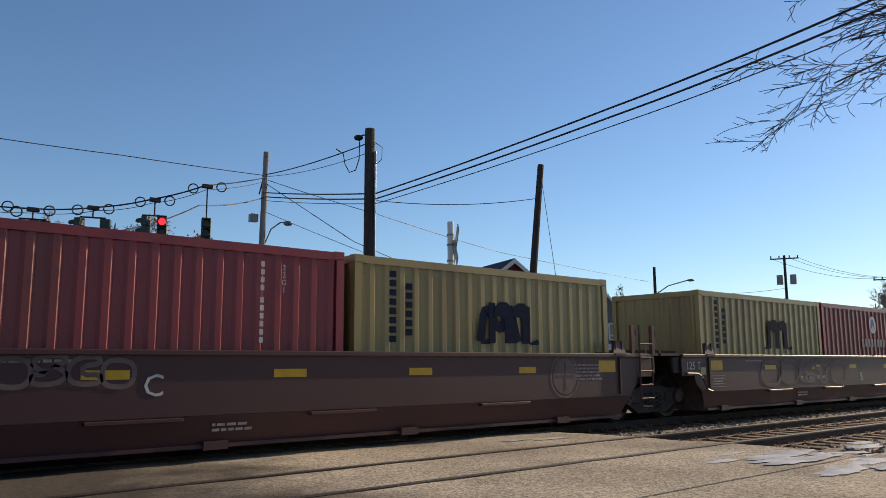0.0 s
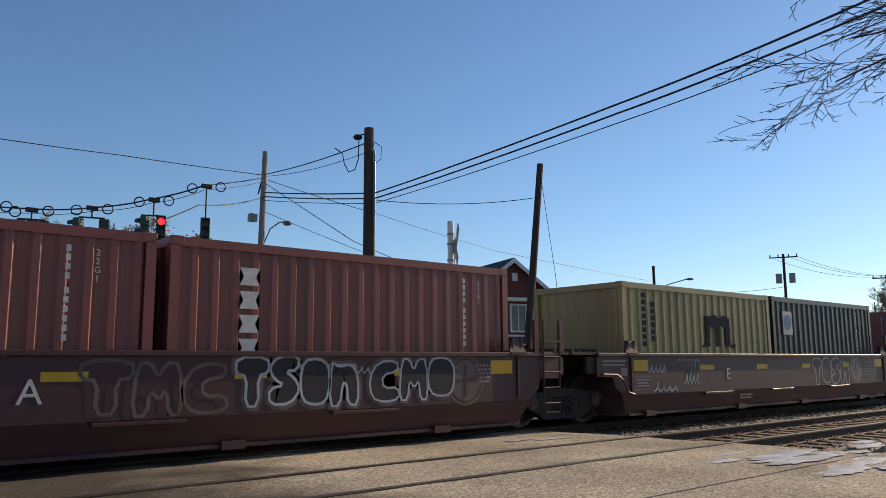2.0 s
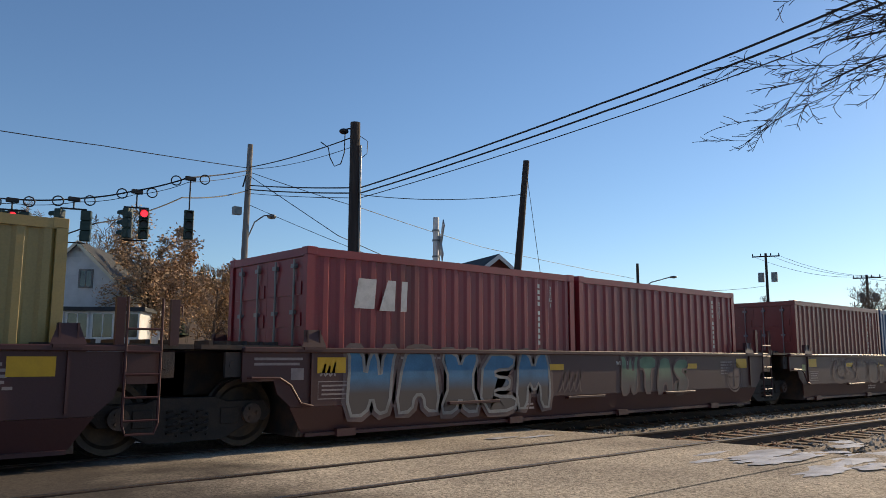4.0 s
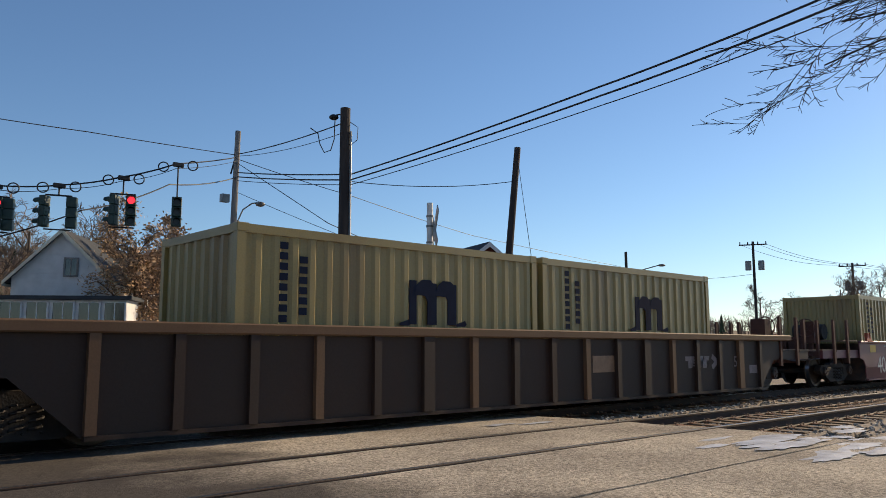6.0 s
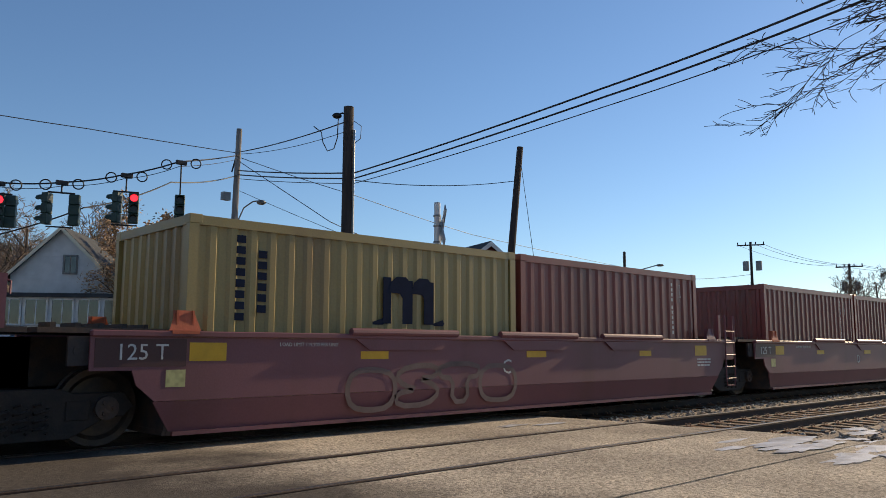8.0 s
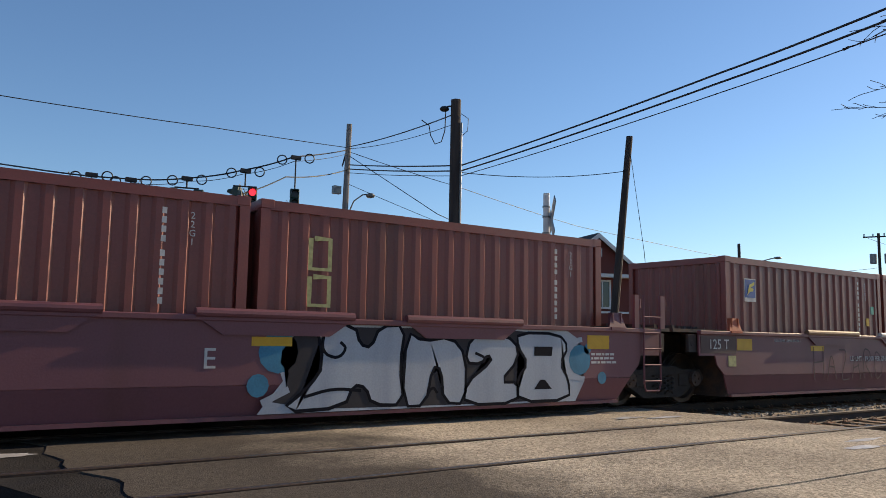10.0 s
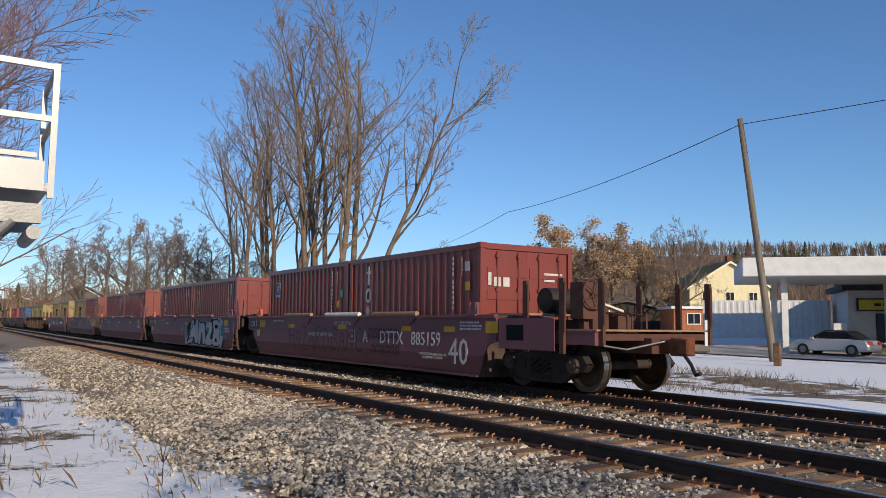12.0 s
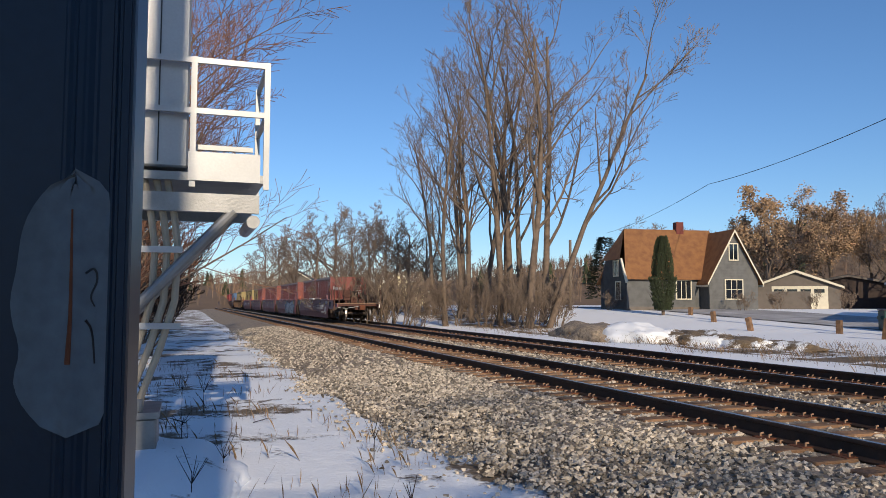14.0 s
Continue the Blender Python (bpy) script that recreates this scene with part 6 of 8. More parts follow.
# the trunk stands out of view, placed so its shadow covers the dark post
TX, TY = 13.2, -1.16
for z0, dx, dy, dz, ln in ((6.9, -0.27, 0.95, 0.12, 5.6), (7.7, -0.22, 0.95, 0.10, 5.8), (6.5, -0.10, 0.95, 0.04, 5.4), (6.6, 0.02, 0.95, 0.05, 5.6), (7.2, 0.02, 0.95, 0.12, 5.8), (6.5, -0.05, 0.95, 0.02, 5.0)):
    droop(Vector((TX, TY, z0 - 0.6)), Vector((dx, dy, dz)).normalized(), ln, 0.036, 0)
kk = tree_meshes("overhang", [(p, a, b, l) for p, a, b, l in near], 0.006)
t = thing("tree", "bare roadside tree with drooping twigs over the cables, unseen trunks for shade", "tree", "trees on the near side")
bm = B(); tube(bm, [(TX, TY, -0.5), (TX + 0.03, TY, 2.5), (TX, TY + 0.05, 5.5), (TX + 0.1, TY, 10.5)], 0.36, 0.24, 10)
# two unseen fork stems, added to throw shade on the signal equipment case
for oy in (0.36, 0.86):
    tube(bm, [(TX, TY, 1.6), (TX + 0.1, TY - 0.7 * oy, 3.0), (TX, TY - oy, 6.0), (TX + 0.1, TY - oy, 14.5)], 0.28, 0.2, 10)
part("trunk", bm, M["bark"], t, smooth=True)
# boughs wear the near-black colour that stands in for their silhouette
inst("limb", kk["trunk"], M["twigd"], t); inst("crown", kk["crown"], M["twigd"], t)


# the wooded ridge all round to the north and west
def build_hill():
    prof = [(-40, 0.2), (10, 0.5), (22, 1.2), (35, 1.8), (45, 3.0), (55, 4.8), (65, 6.2), (80, 6.4), (95, 6.6), (105, 6.0), (118, 5.1), (128, 5.6), (136, 5.6), (142, 4.6), (150, 3.2), (160, 2.0), (172, 1.6), (180, 1.6), (190, 1.9), (205, 1.0), (230, 0.2)]
    bs = [-40 + 2.0 * i for i in range(136)]
    rings = [(150, 0.0), (190, 0.30), (230, 0.62), (270, 0.88), (310, 1.0), (420, 1.0), (900, 0.4)]
    v, f = [], []
    for r, k in rings:
        for b in bs:
            e = np.interp(b, [p[0] for p in prof], [p[1] for p in prof])
            z = max(-1.0, k * 310 * math.tan(radians(e * 0.93)) * (1 + 0.10 * noise.noise((b * 0.12, r * 0.01, 0)))) + (0.0 if k else -1.0)
            v.append((r * math.cos(radians(b)), r * math.sin(radians(b)), z))
    w = len(bs)
    for j in range(len(rings) - 1):
        for i in range(w - 1):
            f.append((j * w + i, j * w + i + 1, (j + 1) * w + i + 1, (j + 1) * w + i))
    me = pyd("hillside", v, f, True)
    me.materials.append(M["hill"])
    tagged(new("hillside", me), "brown wooded winter hillside beyond the houses", "hill", kind="structure")
    # its woods: thin upright trees, joined
    rg = random.Random(31)
    v, f, cv, cf = [], [], [], []
    n = 0
    while n < 9000:
        b = rg.uniform(15, 200)
        e = float(np.interp(b, [p[0] for p in prof], [p[1] for p in prof]))
        if rg.random() > 0.25 + e / 6.6:
            continue
        r = rg.uniform(165, 318)
        k = np.interp(r, [q[0] for q in rings], [q[1] for q in rings])
        z = k * 310 * math.tan(radians(e * 0.93)) - 0.5
        x, y = r * math.cos(radians(b)), r * math.sin(radians(b))
        h = rg.uniform(3.5, 6.5)
        n += 1
        if rg.random() < (0.05 if 116 < b < 128 else 0.03):
            for q in range(4):
                s, z0, z1, rr = len(cv), z + h * (0.1 + 0.2 * q), z + h * (0.42 + 0.2 * q), 1.9 - 0.42 * q
                for a in range(7):
                    cv.append((x + rr * math.cos(a * 0.9) * rg.uniform(0.7, 1.1), y + rr * math.sin(a * 0.9) * rg.uniform(0.7, 1.1), z0))
                cv.append((x, y, z1))
                cf += [(s + a, s + (a + 1) % 7, s + 7) for a in range(7)]
            continue
        for q in range(11):
            s = len(v)
            a = rg.uniform(0, 6.28)
            zz = z + h * (0.0 if q == 0 else rg.uniform(0.2, 0.6))
            ln = h * (1.0 if q == 0 else rg.uniform(0.3, 0.5))
            ox, oy = (0, 0) if q == 0 else (math.cos(a) * ln * 0.28, math.sin(a) * ln * 0.28)
            wd = 0.05 if q == 0 else 0.032
            px, py = -math.sin(radians(b)) * wd, math.cos(radians(b)) * wd
            v += [(x - px, y - py, zz), (x + px, y + py, zz), (x + ox, y + oy, zz + ln), (x + ox * 0.5 + 0.1, y + oy * 0.5, zz + ln * 0.6)]
            f += [(s, s + 1, s + 2), (s + 1, s + 3, s + 2)]
    me = pyd("hill_woods", v, f)
    me.materials.append(M["wood_far"])
    tagged(new("hill_woods", me), "bare brown winter woods on the hillside", "woods", kind="stuff")
    me = pyd("hill_conifers", cv, cf)
    me.materials.append(M["conifer"])
    tagged(new("hill_conifers", me), "scattered dark green conifers on the hillside", "woods", kind="stuff")


build_hill()


# weeds and grass stalks
def weeds(name, spots, h, label, seed):
    rg = random.Random(seed)
    v, f = [], []
    for x, y, n, r in spots:
        for i in range(n):
            px, py = x + rg.gauss(0, r), y + rg.gauss(0, r)
            z = gz(px, py) - 0.02
            a, hh = rg.uniform(0, 6.28), h * rg.uniform(0.4, 1.2)
            lx, ly = math.cos(a) * hh * rg.uniform(0.1, 0.8), math.sin(a) * hh * rg.uniform(0.1, 0.8)
            s, w = len(v), 0.006 + 0.006 * rg.random()
            v += [(px - w, py, z), (px + w, py, z), (px + lx * 0.5, py + ly * 0.5 + w, z + hh * 0.6), (px + lx, py + ly, z + hh)]
            f += [(s, s + 1, s + 2), (s + 1, s + 3, s + 2)]
    me = pyd(name, v, f)
    me.materials.append(M["weed"])
    tagged(new(name, me), label, "weeds", kind="stuff")


rg = random.Random(77)
weeds("dry_weeds", [(rg.uniform(-60, -12), rg.uniform(16.5, 24), 34, 0.5) for i in range(150)], 0.30, "dead brown weeds and stalks poking through snow", 1)
weeds("grass_tufts", [(rg.uniform(-22, -3), rg.uniform(-2.5, 2.2), 14, 0.25) for i in range(70)], 0.22, "dead grass stalks in the snow beside the ballast", 2)


def twigs_on_snow():
    rg = random.Random(4)
    for i in range(16):
        x, y = rg.uniform(-13, -4.5), rg.uniform(-0.8, 1.9)
        t = thing("stalk", "dead branched stalk standing in the snow" if i % 2 else "broken twig lying on the snow", "twig", "twigs in the snow")
        z = gz(x, y)
        bm = B()
        if i % 2:
            h = rg.uniform(0.35, 0.7)
            tube(bm, [(x, y, z - 0.05), (x + 0.02, y, z + h * 0.6), (x + rg.uniform(-0.1, 0.1), y + rg.uniform(-0.1, 0.1), z + h)], 0.006, 0.003, 4)
            for k in range(5):
                a = rg.uniform(0, 6.28)
                tube(bm, [(x + 0.02, y, z + h * 0.45), (x + 0.12 * math.cos(a), y + 0.12 * math.sin(a), z + h * rg.uniform(0.7, 0.95))], 0.004, 0.002, 3)
        else:
            a, l = rg.uniform(0, 6.28), rg.uniform(0.25, 0.6)
            tube(bm, [(x, y, z + 0.01), (x + l * 0.5 * math.cos(a), y + l * 0.5 * math.sin(a), z + 0.05), (x + l * math.cos(a + 0.3), y + l * math.sin(a + 0.3), z + 0.02)], 0.008, 0.004, 4)
        part("stem", bm, M["twigd"], t)


twigs_on_snow()


# ---------- poles, wires, signals ----------
def wire(pts, r, label, sag=0.0, n=24, group="overhead wires"):
    """A hanging cable through fixed points, each span with its own sag."""
    out = []
    for a, b in zip(pts, pts[1:]):
        a, b = Vector(a), Vector(b)
        for i in range(n):
            t = i / n
            p = a.lerp(b, t)
            p.z -= 4 * sag * t * (1 - t)
            out.append(p)
    out.append(Vector(pts[-1]))
    ob = part("cable", tube(B(), out, r, seg=5), M["cable"])
    return tagged(ob, label, "cable", group)


def pole(name, base, top, r0, r1, ma, label):
    t = thing(name, label, "pole", "poles at the crossing")
    bm = tube(B(), [base, tuple((a + b) / 2 for a, b in zip(base, top)), top], r0, r1, 12)
    part("shaft", bm, M[ma], t, smooth=False)
    return t


PM, PM_T = P(54.03, 30), 10.55
# dark wood here puts the pole's backlit silhouette tone into its colour
t = pole("utility_pole", (PM[0], PM[1], -0.6), (PM[0], PM[1], PM_T), 0.23, 0.20, "wooddark", "stout dark utility pole with a riser pipe and a small lamp")
part("riser_pipe", tube(B(), [(PM[0] + 0.12, PM[1] - 0.22, -0.5), (PM[0] + 0.12, PM[1] - 0.22, 9.6)], 0.045, seg=8), M["galv"], t)
lx, ly = math.sin(radians(54)), -math.cos(radians(54))
bm = tube(B(), [(PM[0], PM[1], 10.25), (PM[0] - lx * 0.25, PM[1] - ly * 0.25, 10.30), (PM[0] - lx * 0.38, PM[1] - ly * 0.38, 10.26)], 0.03, seg=6)
part("lamp_arm", bm, M["blackm"], t)
bm = B(); bmesh.ops.create_uvsphere(bm, u_segments=12, v_segments=8, radius=0.19, matrix=pose(PM[0] - lx * 0.45, PM[1] - ly * 0.45, 10.18) @ Matrix.Diagonal((1, 1, 0.6, 1)))
part("lamp_head", bm, M["blackm"], t)
loop = [(PM[0] - lx * 0.40, PM[1] - ly * 0.4, 10.1), (PM[0] - lx * 0.42, PM[1] - ly * 0.42, 9.3), (PM[0] - lx * 0.55, PM[1] - ly * 0.55, 8.85), (PM[0] - lx * 0.8, PM[1] - ly * 0.8, 8.75), (PM[0] - lx * 0.98, PM[1] - ly * 0.98, 9.1), (PM[0] - lx * 1.05, PM[1] - ly * 1.05, 9.5), (PM[0] - lx * 1.35, PM[1] - ly * 1.35, 9.72)]
part("service_loop", tube(B(), loop, 0.022, seg=6), M["cable"], t)
part("service_loop", tube(B(), [(PM[0] + lx * 0.2, PM[1] + ly * 0.2, 10.0), (PM[0] + lx * 0.5, PM[1] + ly * 0.5, 9.8), (PM[0] + lx * 0.48, PM[1] + ly * 0.48, 9.3), (PM[0] + lx * 0.2, PM[1] + ly * 0.2, 9.05)], 0.015, seg=5), M["cable"], t)
P3 = P(62.0, 40)
t = pole("utility_pole", (P3[0] - 0.2, P3[1] + 0.1, -0.4), (P3[0], P3[1], 12.15), 0.20, 0.14, "woodgrey", "weathered grey utility pole with a street lamp arm")
lx3, ly3 = math.sin(radians(62)), -math.cos(radians(62))
part("lamp_arm", tube(B(), [(P3[0], P3[1], 7.2), (P3[0] + 0.35 * lx3, P3[1] + 0.35 * ly3, 8.1), (P3[0] + 0.8 * lx3, P3[1] + 0.8 * ly3, 8.45), (P3[0] + 1.15 * lx3, P3[1] + 1.15 * ly3, 8.5)], 0.035, seg=6), M["galv"], t)
bm = B(); bmesh.ops.create_uvsphere(bm, u_segments=12, v_segments=8, radius=0.24, matrix=pose(P3[0] + 1.2 * lx3, P3[1] + 1.2 * ly3, 8.42) @ Matrix.Diagonal((1, 1, 0.55, 1)))
part("lamp_head", bm, M["galv"], t)
part("control_box", box(B(), P3[0] - 0.55 * lx3 - 0.2, P3[0] - 0.55 * lx3 + 0.2, P3[1] - 0.55 * ly3 - 0.15, P3[1] - 0.55 * ly3 + 0.15, 8.45, 8.85), M["galv"], t)
part("bracket", tube(B(), [(P3[0] - 0.3 * lx3, P3[1] - 0.3 * ly3, 9.9), (P3[0] - 0.05, P3[1], 11.0)], 0.04, seg=6), M["blackm"], t)
P2 = P(41.16, 34)
t = pole("utility_pole", (P2[0] - 0.62, P2[1] + 0.70, -0.4), (P2[0], P2[1], 10.0), 0.19, 0.14, "wooddark", "dark weathered utility pole leaning slightly")
for b, d, h, arm in ((25.43, 90, 12.5, True), (33.9, 75, 10.1, False), (19.5, 100, 10.7, True)):
    q = P(b, d)
    t = pole("utility_pole", (q[0], q[1], -0.4), (q[0], q[1], h), 0.18, 0.13, "wooddark", "distant utility pole" + (" with a crossarm and transformers" if arm else " with a street lamp"))
    sx, sy = math.sin(radians(b)), -math.cos(radians(b))
    if arm:
        bm = B()
        tube(bm, [(q[0] - 1.4 * sx, q[1] - 1.4 * sy, h - 0.35), (q[0] + 1.4 * sx, q[1] + 1.4 * sy, h - 0.35)], 0.07, seg=6)
        part("crossarm", bm, M["wooddark"], t)
        for o in (-1.3, -0.5, 0.5, 1.3):
            part("insulator", tube(B(), [(q[0] + o * sx, q[1] + o * sy, h - 0.3), (q[0] + o * sx, q[1] + o * sy, h - 0.02)], 0.06, seg=6), M["blackm"], t)
        for o in (-0.55, 0.75):
            part("transformer", tube(B(), [(q[0] + o * sx, q[1] + o * sy, h - 3.1), (q[0] + o * sx, q[1] + o * sy, h - 2.1)], 0.32, seg=10), M["galv"], t)
    else:
        part("lamp_arm", tube(B(), [(q[0], q[1], h - 2.6), (q[0] + 1.2 * sx, q[1] + 1.2 * sy, h - 1.8), (q[0] + 2.9 * sx, q[1] + 2.9 * sy, h - 1.35)], 0.05, seg=6), M["galv"], t)
        bm = B(); bmesh.ops.create_uvsphere(bm, u_segments=10, v_segments=6, radius=0.3, matrix=pose(q[0] + 3.2 * sx, q[1] + 3.2 * sy, h - 1.35) @ Matrix.Diagonal((1.2, 1.2, 0.4, 1)))
        part("lamp_head", bm, M["galv"], t)
PLT = P(126.69, 43)
t = pole("utility_pole", (-24.6, 35.2, -0.7), (PLT[0], PLT[1], 12.05), 0.20, 0.14, "wood", "pale brown leaning utility pole beside the street")
q = P(152.6, 70)
pole("utility_pole", (q[0], q[1], gz(q[0], q[1]) - 0.3), (q[0], q[1], 6.7), 0.15, 0.12, "wood", "short weathered pole by the trees")
# cables
for dz, dx in ((0.0, 0.0), (-0.22, 0.10), (-0.42, 0.3)):
    wire([(P3[0], P3[1], 10.0 + dz), (PM[0] + 0.3, PM[1], 7.95 + dz), (17.6 + dx, 12.2, 8.36 + dz), (16.2 + dx, 4.64, 8.36 + dz), (15.0 + dx, -6.0, 9.2 + dz)], 0.030 if dz > -0.4 else 0.016, "thick bundled cable strung beside the road", 0.06)
wire([P3[:2] + (10.8,), P(66.0, 29, 7.78), P(69.6, 29, 7.15), P(73.2, 29, 6.72), P(77, 29.5, 6.60), P(83, 31, 6.9), P(95, 36, 8.2)], 0.028, "span wire that carries the traffic signals", 0.05)
wire([P3[:2] + (10.6,), P(66.0, 29, 7.6), P(69.6, 29, 7.0), P(73.2, 29, 6.60), P(77, 29.5, 6.45), P(83, 31, 6.7), P(95, 36, 8.0)], 0.012, "signal cable lashed along the span wire", 0.08)
wire([P3[:2] + (9.75,), P(66.5, 34, 8.0), P(72, 31, 6.2), P(80, 30, 4.4)], 0.028, "lower cable to the far corner", 0.15)
wire([P3[:2] + (10.95,), (PM[0] - 0.1, PM[1], 9.95)], 0.026, "service cable between poles", 0.12)
wire([P3[:2] + (10.85,), (PM[0], PM[1], 9.6)], 0.014, "service cable between poles", 0.2)
wire([P3[:2] + (10.9,), P(72, 36, 10.45), P(80, 34, 10.12), P(90, 33, 9.95), P(100, 33, 10.0), P(112, 37, 10.95), PLT[:2] + (11.75,)], 0.020, "single wire from pole to pole", 0.02)
wire([PLT[:2] + (11.75,), P(143, 75, 12.0), P(150, 130, 12.5)], 0.024, "single wire that runs on to the west", 0.5)
wire([(PM[0], PM[1], 7.65), P2[:2] + (8.5,)], 0.016, "thin wire between poles", 0.25)
wire([P3[:2] + (10.7,), P(53.8, 42, 9.4), P(44.9, 55, 9.1), P(34.2, 75, 8.7)], 0.018, "thin wire to a distant pole", 0.05)
wire([P3[:2] + (10.5,), P(55.3, 34, 6.6), P(50.5, 37, 5.7), P(44, 44, 3.0)], 0.018, "guy wire down to the ground", 0.0)
wire([P3[:2] + (9.0,), P(47, 36, 4.6), P(36, 60, 3.0)], 0.014, "guy wire between poles", 0.1)
wire([P2[:2] + (9.5,), P(40.2, 33, 4.8), P(39.7, 33, 1.0)], 0.012, "guy wire beside a leaning pole", 0.0)
for o in (-1.3, 0.5, 1.3):
    b1, b2 = P(25.43, 90), P(19.5, 100)
    wire([(b1[0] + o * 0.43, b1[1] - o * 0.9, 12.2), (b2[0] + o * 0.33, b2[1] - o * 0.9, 10.5), P(12, 120, 11)], 0.02, "thin distant power line", 0.6)
wire([P(33.9, 75, 7.8), P(25.43, 90, 9.0)], 0.02, "thin distant wire between poles", 0.4)


def signal_head(x, y, ztop, face, lit=False):
    """A three-light traffic signal; face is the bearing that it shows its lenses to."""
    t = thing("traffic_signal", "dark green three-light traffic signal hung from a span wire" + (", showing red" if lit else ""), "traffic light", "signals over the junction", pose(x, y, ztop, 0, 0, face + 90))
    for i in range(3):
        z = -0.36 * i
        bm = bevel(box(B(), -0.17, 0.17, -0.11, 0.11, z - 0.35, z), 0.02)
        sec = part("signal_section", bm, M["siggreen"], t)
        bm = B(); bmesh.ops.create_circle(bm, cap_ends=True, segments=18, radius=0.125, matrix=pose(0, -0.115, z - 0.175, 90))
        part("lens", bm, M["redglow"] if (lit and i == 0) else M["lens"], sec)
        pts = [(0.14 * math.cos(a), 0.14 * math.sin(a)) for a in [radians(-20 + 22 * k) for k in range(11)]]
        bm = B()
        a = [bm.verts.new((p, -0.112, z - 0.175 + q)) for p, q in pts]
        b = [bm.verts.new((p * 1.02, -0.34 + 0.10 * (q < 0), z - 0.175 + q * 1.02 - 0.03)) for p, q in pts]
        for k in range(len(pts) - 1):
            bm.faces.new((a[k], a[k + 1], b[k + 1], b[k]))
        part("visor", bm, M["siggreen"], sec)
    return t


def hanger(b, d, z0, z1, pair):
    x, y, _ = P(b, d)
    sx, sy = math.sin(radians(b)), -math.cos(radians(b))
    t = thing("signal_hanger", "black hanger clamp and drop pipe with coiled cable loops", "hanger", "signal hangers")
    part("drop_pipe", tube(B(), [(x, y, z0), (x, y, z1)], 0.028, seg=6), M["blackm"], t)
    part("clamp", bevel(box(B(), x - 0.2, x + 0.2, y - 0.06, y + 0.06, z1 - 0.06, z1 + 0.10), 0.02), M["blackm"], t)
    if pair:
        for dz, r in ((0.02, 0.03), (-1.16, 0.025)):
            part("spreader_bar", tube(B(), [(x - 0.42 * sx, y - 0.42 * sy, z0 + dz), (x + 0.42 * sx, y + 0.42 * sy, z0 + dz)], r, seg=6), M["blackm"], t)
    for o in (-0.50, 0.50):
        ring = [(x + sx * (o + 0.17 * math.cos(a * math.pi / 8)), y + sy * (o + 0.17 * math.cos(a * math.pi / 8)), z1 - 0.08 + (0.1 if o > 0 else 0) + 0.17 * math.sin(a * math.pi / 8)) for a in range(17)]
        part("cable_loop", tube(B(), ring, 0.024, seg=5, caps=False), M["cable"], t)


for b, heads, zt, zw in ((65.85, ((0.0, 250, False),), 6.55, 7.72), (69.4, ((-0.27, 130, False), (0.27, 250, True)), 6.50, 7.10), (73.4, ((-0.42, 130, False), (0.42, 60, False)), 6.30, 6.66), (77.1, ((-0.30, 130, False), (0.05, 255, True), (0.40, 60, False)), 6.10, 6.45), (79.6, ((0.0, 60, False),), 5.9, 6.5)):
    hanger(b, 29, zt + 0.02, zw, len(heads) > 1)
    sx, sy = math.sin(radians(b)), -math.cos(radians(b))
    x, y, _ = P(b, 29)
    for o, face, lit in heads:
        signal_head(x + o * sx, y + o * sy, zt, face, lit)


